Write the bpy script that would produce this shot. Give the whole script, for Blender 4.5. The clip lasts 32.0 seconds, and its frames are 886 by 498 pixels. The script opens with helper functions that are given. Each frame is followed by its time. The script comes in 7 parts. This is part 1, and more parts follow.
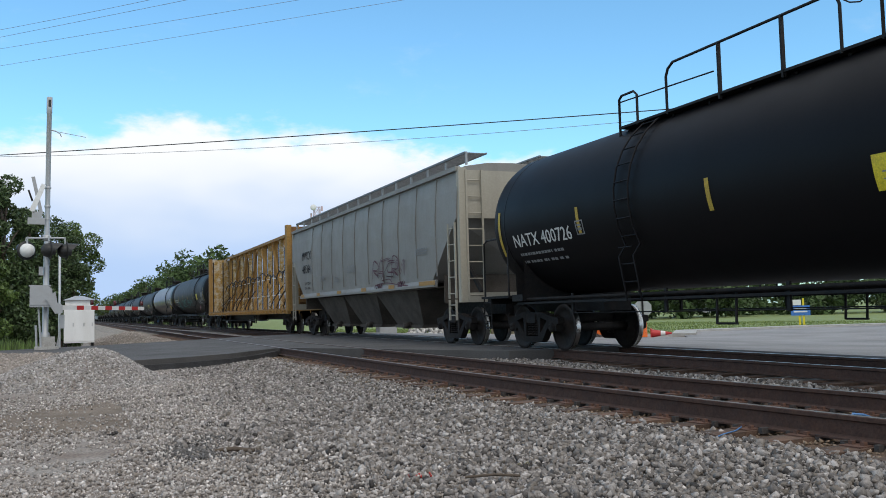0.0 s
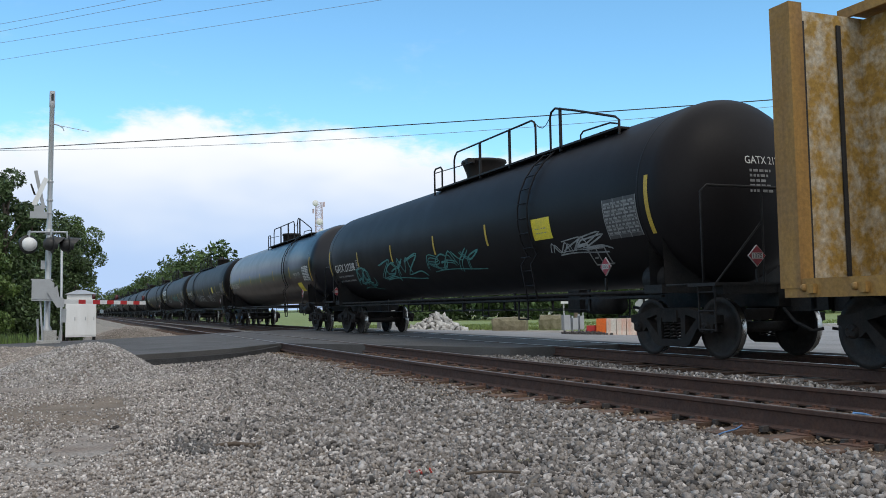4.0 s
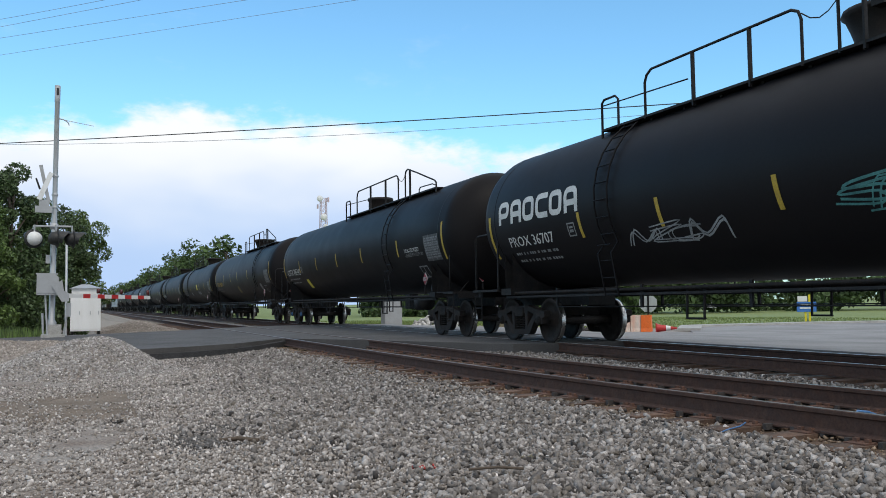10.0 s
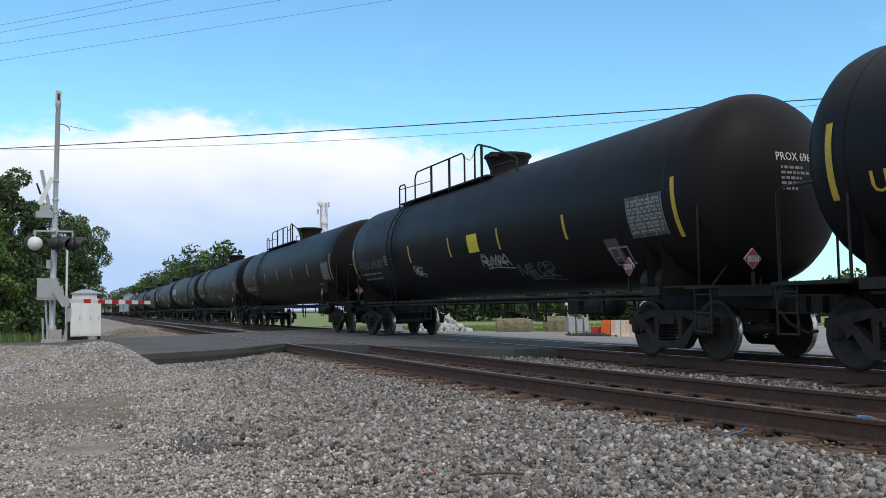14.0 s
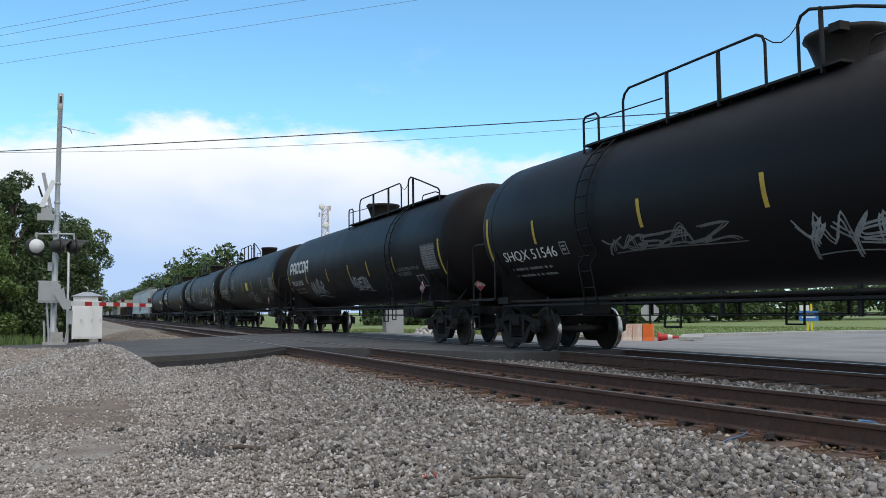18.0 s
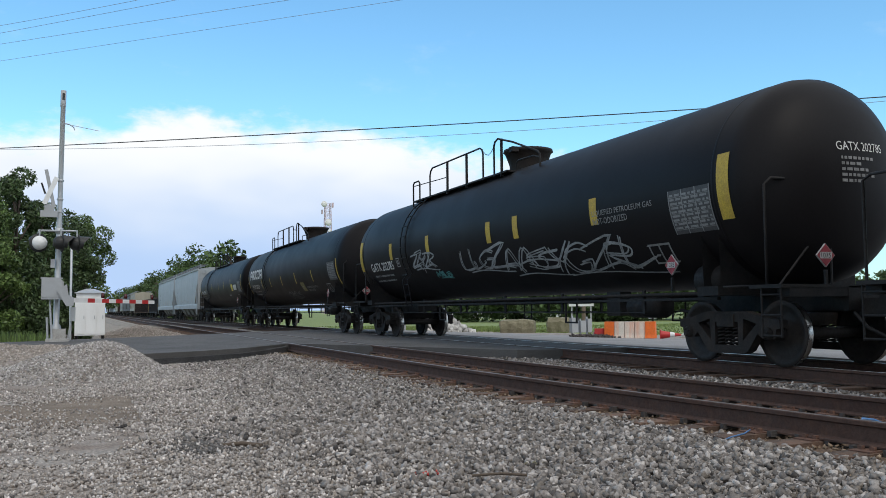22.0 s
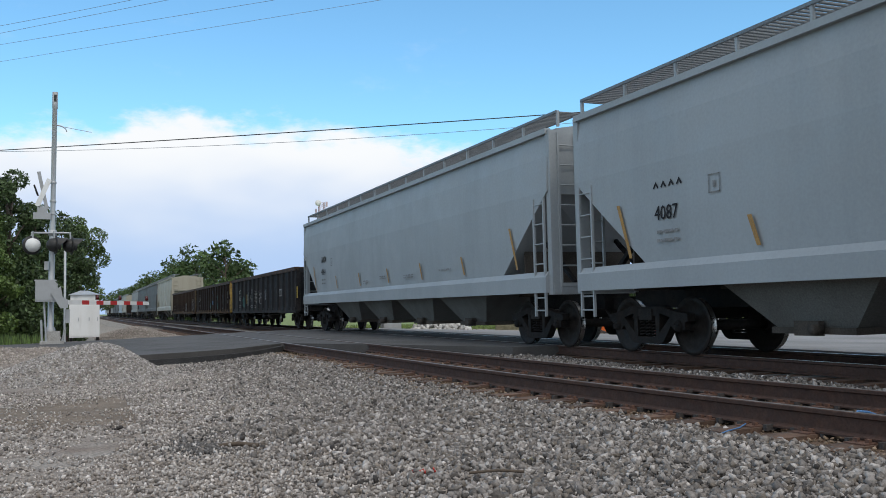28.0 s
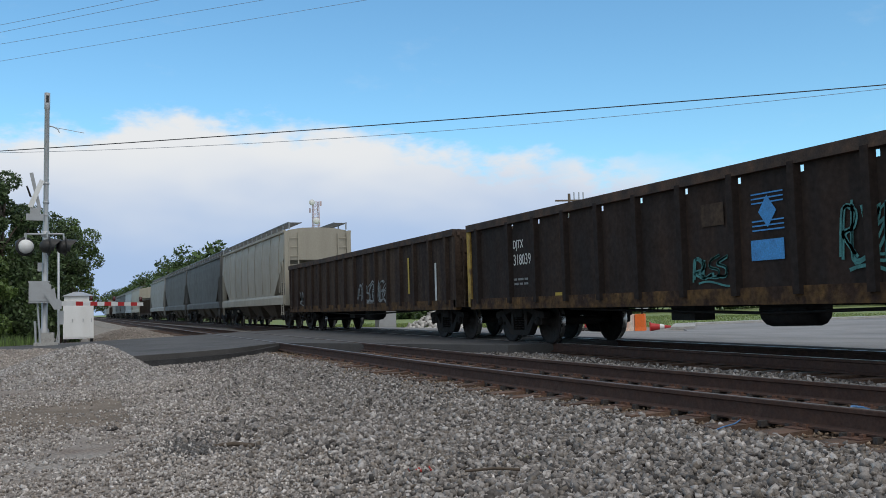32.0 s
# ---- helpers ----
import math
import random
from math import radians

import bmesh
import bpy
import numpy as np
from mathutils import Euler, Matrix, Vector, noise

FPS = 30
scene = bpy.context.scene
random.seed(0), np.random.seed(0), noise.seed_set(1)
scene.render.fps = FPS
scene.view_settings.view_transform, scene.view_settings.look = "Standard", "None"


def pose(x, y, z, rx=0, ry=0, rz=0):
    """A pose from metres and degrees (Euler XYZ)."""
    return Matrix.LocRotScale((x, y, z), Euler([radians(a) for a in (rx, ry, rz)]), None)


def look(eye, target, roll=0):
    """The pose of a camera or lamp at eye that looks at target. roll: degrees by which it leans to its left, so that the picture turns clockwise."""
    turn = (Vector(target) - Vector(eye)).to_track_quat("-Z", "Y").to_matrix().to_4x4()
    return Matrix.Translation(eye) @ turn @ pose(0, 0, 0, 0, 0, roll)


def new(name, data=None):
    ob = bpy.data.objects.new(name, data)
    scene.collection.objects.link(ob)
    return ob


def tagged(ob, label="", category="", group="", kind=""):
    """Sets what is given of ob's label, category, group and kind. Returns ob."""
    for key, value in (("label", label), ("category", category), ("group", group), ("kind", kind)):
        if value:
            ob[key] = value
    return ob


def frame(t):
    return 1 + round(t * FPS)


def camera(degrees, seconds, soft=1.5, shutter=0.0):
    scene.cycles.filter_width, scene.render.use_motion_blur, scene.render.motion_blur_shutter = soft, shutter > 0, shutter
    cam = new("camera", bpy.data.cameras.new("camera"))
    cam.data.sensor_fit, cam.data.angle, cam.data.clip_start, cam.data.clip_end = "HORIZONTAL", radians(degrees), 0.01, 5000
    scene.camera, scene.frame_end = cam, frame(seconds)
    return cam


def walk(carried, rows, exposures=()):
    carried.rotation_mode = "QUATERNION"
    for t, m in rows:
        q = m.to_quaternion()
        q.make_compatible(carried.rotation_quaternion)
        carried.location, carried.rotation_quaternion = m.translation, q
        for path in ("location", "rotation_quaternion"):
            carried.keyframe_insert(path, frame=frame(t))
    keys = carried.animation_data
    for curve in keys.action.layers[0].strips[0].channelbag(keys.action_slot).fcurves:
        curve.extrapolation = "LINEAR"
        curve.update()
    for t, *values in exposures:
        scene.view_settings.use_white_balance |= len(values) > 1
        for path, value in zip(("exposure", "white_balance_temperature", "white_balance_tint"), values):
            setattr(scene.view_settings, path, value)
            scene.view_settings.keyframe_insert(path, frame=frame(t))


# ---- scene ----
cam = camera(52.84, 32.0, soft=0.9)
EYE = (0.0, 0.0, 0.863)


def aim(yaw, pitch, roll):
    """The camera's pose: yaw to the right of the track, pitch upwards, roll clockwise, in degrees."""
    a, b = radians(yaw), radians(pitch)
    way = Vector((math.sin(a) * math.cos(b), math.cos(a) * math.cos(b), math.sin(b)))
    return look(EYE, Vector(EYE) + way, roll)


walk(cam, [(t, aim(yaw, pitch, roll)) for t, yaw, pitch, roll in (
    (0, 22.55, 3.95, -1.45), (0.5, 22.48, 3.92, -1.51), (1, 22.36, 3.79, -1.44), (1.5, 22.52, 3.82, -1.27), (2, 22.54, 3.70, -1.35),
    (2.5, 22.47, 3.60, -1.23), (3, 22.43, 3.62, -1.22), (3.5, 22.42, 3.66, -1.16), (5.5, 22.48, 3.96, -0.93), (6, 22.29, 3.97, -1.11),
    (6.5, 22.19, 3.86, -1.12), (7, 22.15, 3.73, -1.06), (7.5, 22.05, 3.52, -1.07), (8, 22.08, 3.35, -1.07), (8.5, 22.00, 3.29, -0.91),
    (9, 22.08, 3.45, -0.75), (9.5, 22.08, 3.45, -0.76), (10, 22.16, 3.47, -0.81), (10.5, 22.11, 3.30, -0.83), (11, 22.13, 3.55, -0.87),
    (11.5, 22.28, 3.91, -0.92), (12, 22.16, 4.06, -0.80), (12.5, 22.23, 4.10, -0.97), (13, 22.21, 3.92, -0.89), (13.5, 22.25, 3.77, -0.74),
    (14, 22.14, 3.79, -0.82), (14.5, 22.24, 3.70, -0.78), (16.5, 21.95, 3.81, -0.66), (17, 21.85, 3.81, -0.65), (17.5, 21.98, 3.95, -0.85),
    (18, 22.06, 4.01, -0.69), (18.5, 22.11, 4.02, -0.77), (19, 22.11, 4.03, -0.64), (19.5, 21.97, 4.01, -0.57), (20, 22.10, 3.85, -0.69),
    (20.5, 22.07, 3.76, -0.79), (21, 21.99, 3.75, -0.77), (21.5, 21.95, 3.79, -0.60), (22, 21.90, 3.84, -0.60), (22.5, 21.92, 3.91, -0.67),
    (23, 22.00, 3.99, -0.82), (23.5, 22.03, 3.93, -1.23), (24, 22.22, 3.94, -1.88), (24.5, 22.46, 3.89, -1.79), (25, 22.46, 3.89, -1.37),
    (25.5, 22.35, 3.78, -1.54), (27.5, 22.42, 3.68, -1.46), (28, 22.25, 3.69, -1.27), (28.5, 22.30, 3.63, -1.36), (29, 22.38, 3.67, -1.50),
    (29.5, 22.46, 3.56, -1.33), (30, 22.40, 3.32, -1.19), (30.5, 22.42, 3.26, -1.22), (31, 22.48, 3.36, -1.82), (31.5, 22.53, 3.55, -1.77),
    (32, 22.61, 3.59, -1.68),
)], exposures=[(0.0, 0.06), (26.0, 0.06), (28.0, 0.0), (30.0, -0.18), (31.0, -0.24), (32.0, -0.24)])

# ---- world and sun ----
SUN_ELEVATION, SUN_TURN = 50.0, 172.0      # degrees; turn clockwise from north (+y)


def make_world():
    world = bpy.data.worlds.new("sky")
    scene.world = world
    world.use_nodes = True
    nt = world.node_tree
    nt.nodes.clear()
    N, L = nt.nodes.new, nt.links.new

    def math_node(op, a, b=None, clamp=False):
        n = N("ShaderNodeMath")
        n.operation, n.use_clamp = op, clamp
        for i, v in enumerate((a, b)):
            if v is None:
                continue
            if isinstance(v, (int, float)):
                n.inputs[i].default_value = v
            else:
                L(v, n.inputs[i])
        return n.outputs[0]

    def ramp(v, lo, hi):
        n = N("ShaderNodeMapRange")
        n.interpolation_type = "SMOOTHSTEP"
        L(v, n.inputs[0])
        n.inputs[1].default_value, n.inputs[2].default_value = lo, hi
        return n.outputs[0]

    out, bg = N("ShaderNodeOutputWorld"), N("ShaderNodeBackground")
    sky = N("ShaderNodeTexSky")
    sky.sky_type, sky.sun_disc = "NISHITA", False
    sky.sun_elevation, sky.sun_rotation = radians(SUN_ELEVATION), radians(SUN_TURN)
    sky.air_density, sky.dust_density, sky.ozone_density = 1.0, 0.6, 2.5
    tint = N("ShaderNodeMix")
    tint.data_type, tint.blend_type = "RGBA", "MULTIPLY"
    tint.inputs[0].default_value = 1.0
    L(sky.outputs[0], tint.inputs[6])
    tint.inputs[7].default_value = SKY_TINT
    co = N("ShaderNodeTexCoord")
    sep = N("ShaderNodeSeparateXYZ")
    L(co.outputs["Generated"], sep.inputs[0])
    x, y, z = sep.outputs
    flat = math_node("POWER", math_node("ADD", math_node("MULTIPLY", x, x), math_node("MULTIPLY", y, y)), 0.5)
    high = math_node("DIVIDE", z, math_node("MAXIMUM", flat, 0.05))        # tangent of the height
    side = math_node("ARCTAN2", x, y)                                      # azimuth from north
    stretch = N("ShaderNodeVectorMath")
    stretch.operation = "MULTIPLY"
    L(co.outputs["Generated"], stretch.inputs[0])
    stretch.inputs[1].default_value = (1.0, 1.0, 2.2)

    def cloud_noise(scale, detail, rough):
        n = N("ShaderNodeTexNoise")
        L(stretch.outputs[0], n.inputs["Vector"])
        n.inputs["Scale"].default_value, n.inputs["Detail"].default_value = scale, detail
        n.inputs["Roughness"].default_value = rough
        return math_node("SUBTRACT", n.outputs[0], 0.5)

    big, small, puff = cloud_noise(5.0, 3.0, 0.55), cloud_noise(16.0, 6.0, 0.6), cloud_noise(34.0, 4.0, 0.55)
    ripple = math_node("ADD", math_node("MULTIPLY", big, 0.07), math_node("ADD", math_node("MULTIPLY", small, 0.085), math_node("MULTIPLY", puff, 0.035)))
    # the cloud bank: its upper edge falls towards the east
    edge = math_node("SUBTRACT", 0.218, math_node("MULTIPLY", math_node("MAXIMUM", math_node("SUBTRACT", math_node("ABSOLUTE", math_node("SUBTRACT", side, 0.14)), 0.07), 0.0), 0.15))
    depth = math_node("SUBTRACT", math_node("ADD", edge, ripple), high)
    bank = ramp(depth, -0.004, 0.034)
    east = math_node("SUBTRACT", 1.0, math_node("MULTIPLY", ramp(math_node("ADD", side, math_node("MULTIPLY", small, 0.5)), 0.53, 0.74), 0.78))
    bank = math_node("MULTIPLY", bank, east, True)
    # the bank thins out to pale haze near the horizon
    low = ramp(math_node("ADD", high, math_node("MULTIPLY", big, 0.10)), 0.05, 0.19)
    wisps = math_node("MULTIPLY", ramp(math_node("ADD", big, small), 0.16, 0.60), 0.22)
    # broken cloud overhead, which veils the sun
    veil = math_node("MULTIPLY", ramp(math_node("ADD", high, math_node("MULTIPLY", big, 0.5)), 0.55, 1.1), 0.9)
    # behind the camera the cloud is closed
    behind = math_node("MULTIPLY", ramp(math_node("ABSOLUTE", side, 0.0), 1.05, 1.7), 0.85)
    cover = math_node("MAXIMUM", math_node("MAXIMUM", bank, wisps), math_node("MAXIMUM", veil, behind))
    white = N("ShaderNodeMix")
    white.data_type = "RGBA"
    L(low, white.inputs[0])
    white.inputs[6].default_value, white.inputs[7].default_value = CLOUD_LOW, CLOUD_HIGH
    mix = N("ShaderNodeMix")
    mix.data_type = "RGBA"
    L(cover, mix.inputs[0])
    L(tint.outputs[2], mix.inputs[6])
    L(white.outputs[2], mix.inputs[7])
    L(mix.outputs[2], bg.inputs[0])
    bg.inputs[1].default_value = 0.12
    L(bg.outputs[0], out.inputs[0])


SKY_TINT = (1.12, 1.64, 1.71, 1.0)
CLOUD_LOW, CLOUD_HIGH = (3.9, 5.3, 7.7, 1.0), (7.9, 8.1, 8.3, 1.0)
make_world()

sun = new("sun", bpy.data.lights.new("sun", "SUN"))
sun.data.energy, sun.data.angle, sun.data.color = 0.85, radians(18), (1.0, 0.91, 0.80)
e, r = radians(SUN_ELEVATION), radians(SUN_TURN)
sun.matrix_world = look((0, 0, 60), Vector((0, 0, 60)) - Vector((math.sin(r) * math.cos(e), math.cos(r) * math.cos(e), math.sin(e))))


# ---- materials ----
def material(name, colour, rough=0.7, metal=0.0, spots=None, amount=0.5, scale=3.0, grain=40.0, grain_amount=0.25, bump=0.2, bump_scale=60.0, random_amount=0.0,
             island=False, streaks=False, spec=0.5, coat=0.0, sheen_change=0.12):
    """A surface with stains (spots, at scale), fine grain, relief, and chance from piece to piece."""
    m = bpy.data.materials.new(name)
    m.use_nodes = True
    nt = m.node_tree
    N, L = nt.nodes.new, nt.links.new
    b = nt.nodes["Principled BSDF"]
    co = N("ShaderNodeTexCoord").outputs["Object"]
    if streaks:
        s = N("ShaderNodeMapping")
        s.inputs["Scale"].default_value = (1.0, 1.0, 0.12)
        L(co, s.inputs[0])
        stain_co = s.outputs[0]
    else:
        stain_co = co

    def tex(vec, sc, detail=5.0, rough_=0.6):
        n = N("ShaderNodeTexNoise")
        L(vec, n.inputs["Vector"])
        n.inputs["Scale"].default_value, n.inputs["Detail"].default_value, n.inputs["Roughness"].default_value = sc, detail, rough_
        return n.outputs[0]

    def span(v, lo, hi, a=0.0, z=1.0):
        n = N("ShaderNodeMapRange")
        L(v, n.inputs[0])
        for i, w in zip((1, 2, 3, 4), (lo, hi, a, z)):
            n.inputs[i].default_value = w
        return n.outputs[0]

    def mixed(f, a, c, mode="MIX"):
        n = N("ShaderNodeMix")
        n.data_type, n.blend_type = "RGBA", mode
        for sock, v in ((0, f), (6, a), (7, c)):
            if isinstance(v, (int, float)):
                n.inputs[sock].default_value = v
            elif isinstance(v, tuple):
                n.inputs[sock].default_value = (*v, 1.0)
            else:
                L(v, n.inputs[sock])
        return n.outputs[2]

    c = colour
    stain = span(tex(stain_co, scale), 0.42, 0.68)
    if spots is not None:
        f = N("ShaderNodeMath")
        f.operation = "MULTIPLY"
        L(stain, f.inputs[0])
        f.inputs[1].default_value = amount
        c = mixed(f.outputs[0], c, spots)
    g = span(tex(co, grain, 3.0), 0.3, 0.7, 1.0 - grain_amount, 1.0 + grain_amount)
    comb = N("ShaderNodeCombineColor")
    for i in range(3):
        L(g, comb.inputs[i])
    c = mixed(1.0, c, comb.outputs[0], "MULTIPLY")
    if random_amount:
        src = N("ShaderNodeNewGeometry").outputs["Random Per Island"] if island else N("ShaderNodeObjectInfo").outputs["Random"]
        v = span(src, 0.0, 1.0, 1.0 - random_amount, 1.0 + random_amount)
        comb2 = N("ShaderNodeCombineColor")
        for i in range(3):
            L(v, comb2.inputs[i])
        c = mixed(1.0, c, comb2.outputs[0], "MULTIPLY")
    L(c, b.inputs["Base Color"]) if not isinstance(c, tuple) else None
    L(span(tex(co, scale * 2.3), 0.3, 0.7, max(0.05, rough - sheen_change), min(1.0, rough + sheen_change)), b.inputs["Roughness"])
    b.inputs["Metallic"].default_value = metal
    b.inputs["Specular IOR Level"].default_value = spec
    b.inputs["Coat Weight"].default_value = coat
    if bump:
        n = N("ShaderNodeBump")
        n.inputs["Strength"].default_value, n.inputs["Distance"].default_value = bump, 0.02
        L(tex(co, bump_scale, 4.0), n.inputs["Height"])
        L(n.outputs[0], b.inputs["Normal"])
    return m


TANK_BLACK = material("tank_black", (0.0094, 0.0086, 0.0096), 0.48, spots=(0.0130, 0.0118, 0.0122), amount=0.35, scale=0.5, grain=25, grain_amount=0.10, bump=0.0, streaks=True, random_amount=0.25, spec=0.11, sheen_change=0.03)
TANK_GLOSS = material("tank_gloss", (0.0068, 0.0074, 0.0115), 0.31, spots=(0.018, 0.018, 0.02), amount=0.3, scale=0.6, grain=25, grain_amount=0.08, bump=0.0, streaks=True, sheen_change=0.03, spec=0.36)
TANK_TOP = material("valve_housing_black", (0.014, 0.0125, 0.012), 0.65, spots=(0.035, 0.022, 0.017), amount=0.4, scale=1.5, bump=0.1, spec=0.25)
IRON = material("black_iron", (0.013, 0.013, 0.014), 0.6, spots=(0.03, 0.025, 0.022), amount=0.6, scale=5, bump=0.15, random_amount=0.2, spec=0.2)
TRUCK_IRON = material("truck_cast_iron", (0.016, 0.0145, 0.014), 0.75, spots=(0.034, 0.026, 0.022), amount=0.7, scale=4, bump=0.3, bump_scale=40, random_amount=0.3, spec=0.2)
WHEEL_STEEL = material("wheel_steel", (0.022, 0.019, 0.018), 0.7, 0.3, spots=(0.04, 0.029, 0.023), amount=0.6, scale=6, bump=0.15)
TREAD = material("polished_tread", (0.55, 0.54, 0.52), 0.3, 1.0, grain_amount=0.1, bump=0.03)
RAIL_SIDE = material("rail_rust", (0.054, 0.029, 0.022), 0.88, spots=(0.09, 0.044, 0.028), amount=0.6, scale=6, bump=0.3)
RAIL_TOP = material("rail_shine", (0.86, 0.85, 0.83), 0.5, 1.0, spots=(0.6, 0.58, 0.55), amount=0.4, scale=5, grain_amount=0.1, bump=0.02)
RAIL_DULL = material("rail_worn", (0.34, 0.31, 0.30), 0.42, 0.9, spots=(0.16, 0.12, 0.10), amount=0.7, scale=5, grain_amount=0.1, bump=0.04)
TIE = material("tie_wood", (0.075, 0.052, 0.040), 0.9, spots=(0.17, 0.095, 0.06), amount=0.8, scale=4, grain=30, bump=0.6, bump_scale=30, random_amount=0.35)
PLATE = material("tie_plate_rust", (0.12, 0.06, 0.04), 0.85, spots=(0.05, 0.035, 0.03), amount=0.6, scale=8, bump=0.3)
def stone_material(name, dark=1.0, warm=0.0, spread=1.0):
    """Broken stone whose colour differs from piece to piece: grey, tan, brown, near white."""
    m = material(name, (0.3, 0.3, 0.3), 0.88, grain=45, grain_amount=0.28, bump=0.3, bump_scale=90)
    nt = m.node_tree
    N, L = nt.nodes.new, nt.links.new
    r = N("ShaderNodeValToRGB")
    cr = r.color_ramp
    cr.interpolation = "CONSTANT"
    tones = ((0.0, (0.31, 0.298, 0.28)), (0.16, (0.22, 0.21, 0.198)), (0.29, (0.42, 0.405, 0.385)), (0.46, (0.135, 0.128, 0.12)), (0.53, (0.345, 0.322, 0.29)), (0.66, (0.54, 0.53, 0.51)),
             (0.80, (0.265, 0.24, 0.205)), (0.87, (0.74, 0.725, 0.70)), (0.95, (0.085, 0.08, 0.076)))
    while len(cr.elements) < len(tones):
        cr.elements.new(0.5)
    for e, (at, c) in zip(cr.elements, tones):
        c = [m + (k - m) * spread for k, m in zip(c, (0.32, 0.30, 0.275))]
        e.position, e.color = at, (c[0] * dark * (1.01 + warm), c[1] * dark, c[2] * dark * (1.03 - warm), 1.0)
    L(N("ShaderNodeNewGeometry").outputs["Random Per Island"], r.inputs[0])
    for n in nt.nodes:
        if n.type == "MIX" and n.blend_type == "MULTIPLY":
            L(r.outputs[0], n.inputs[6])
    return m


BALLAST = stone_material("ballast_stone", 0.62, 0.05)
RUSTY = stone_material("rust_stained_stone", 0.50, 0.30, 0.7)
TAN_STONE = stone_material("tan_stone", 0.85, 0.08, 0.5)
OILED = stone_material("oil_stained_stone", 0.33, 0.0, 0.6)
FINE = stone_material("fine_stone", 1.0, 0.05, 0.8)
PILE_STONE = stone_material("pile_stone", 0.92, 0.02, 0.75)
BALLAST_BED = material("ballast_bed", (0.23, 0.22, 0.205), 0.95, spots=(0.13, 0.122, 0.112), amount=0.8, scale=2.0, grain=24, grain_amount=0.55, bump=1.0, bump_scale=24)
GRIT = material("gravel_ground", (0.32, 0.29, 0.26), 0.95, spots=(0.20, 0.155, 0.125), amount=1.0, scale=1.1, grain=38, grain_amount=0.5, bump=1.0, bump_scale=34)
BROWN_DIRT = material("brown_dirt", (0.215, 0.170, 0.128), 0.95, spots=(0.125, 0.094, 0.068), amount=0.9, scale=1.3, grain=40, grain_amount=0.4, bump=0.9, bump_scale=34)
TIE_DIRT = material("rusty_dirt", (0.115, 0.075, 0.052), 0.95, spots=(0.17, 0.10, 0.06), amount=0.8, scale=3.0, grain=40, grain_amount=0.45, bump=0.9, bump_scale=40)
DIRT = material("far_ground", (0.20, 0.185, 0.15), 0.95, spots=(0.12, 0.13, 0.06), amount=0.9, scale=0.15, grain=8, grain_amount=0.3, bump=0.5, bump_scale=6)
BALLAST_TAN = material("tan_ballast", (0.29, 0.255, 0.215), 0.95, spots=(0.16, 0.13, 0.10), amount=0.9, scale=6, grain=16, grain_amount=0.5, bump=1.0, bump_scale=14)
ASPHALT = material("asphalt", (0.088, 0.084, 0.082), 0.85, spots=(0.05, 0.047, 0.045), amount=0.8, scale=0.5, grain=90, grain_amount=0.3, bump=0.4, bump_scale=120)
ASPHALT_NEW = material("fresh_asphalt", (0.045, 0.045, 0.048), 0.85, spots=(0.03, 0.03, 0.03), amount=0.7, scale=2, grain=60, grain_amount=0.4, bump=0.9, bump_scale=50)
ASPHALT_PALE = material("pale_asphalt", (0.275, 0.265, 0.262), 0.85, spots=(0.15, 0.146, 0.143), amount=0.7, scale=0.35, grain=60, grain_amount=0.2, bump=0.3, bump_scale=90)
CONCRETE = material("concrete", (0.42, 0.41, 0.39), 0.85, spots=(0.28, 0.27, 0.25), amount=0.7, scale=3, bump=0.3)
GRASS_GROUND = material("grass_ground", (0.165, 0.215, 0.065), 0.95, spots=(0.21, 0.25, 0.09), amount=0.8, scale=0.25, grain=12, grain_amount=0.3, bump=1.0, bump_scale=9)
GRASS = material("grass_blade", (0.15, 0.21, 0.06), 0.8, spots=(0.2, 0.22, 0.07), amount=0.5, scale=0.8, random_amount=0.4, island=True, bump=0)
LEAF = material("leaf_green", (0.10, 0.155, 0.035), 0.6, spots=(0.055, 0.095, 0.025), amount=0.7, scale=0.5, random_amount=0.5, island=True, bump=0)
LEAF_DARK = material("leaf_dark", (0.062, 0.10, 0.032), 0.65, spots=(0.042, 0.072, 0.024), amount=0.7, scale=0.5, random_amount=0.5, island=True, bump=0)
LEAF_FAR = material("leaf_far", (0.06, 0.10, 0.03), 0.8, spots=(0.04, 0.065, 0.025), amount=0.7, scale=0.12, random_amount=0.4, island=True, bump=0)
BARK = material("bark", (0.10, 0.075, 0.055), 0.95, spots=(0.06, 0.05, 0.04), amount=0.6, scale=3, bump=0.8, bump_scale=14)
GALVANISED = material("galvanised_steel", (0.46, 0.47, 0.48), 0.5, 0.5, grain_amount=0.06, spots=(0.36, 0.36, 0.36), amount=0.4, scale=3, bump=0.05, streaks=True)
SILVER_PAINT = material("silver_paint", (0.38, 0.39, 0.40), 0.55, 0.1, grain_amount=0.06, spots=(0.3, 0.3, 0.3), amount=0.5, scale=3, bump=0.08)
WHITE_PAINT = material("white_paint", (0.78, 0.78, 0.77), 0.5, spots=(0.6, 0.59, 0.56), amount=0.5, scale=2, bump=0.04, streaks=True, grain_amount=0.05)
PLACARD_RED = material("dull_placard_red", (0.26, 0.022, 0.035), 0.6, spots=(0.16, 0.02, 0.03), amount=0.6, scale=9, bump=0.0)
PLACARD_WHITE = material("dirty_placard_white", (0.42, 0.40, 0.39), 0.6, spots=(0.25, 0.23, 0.22), amount=0.6, scale=9, bump=0.0)
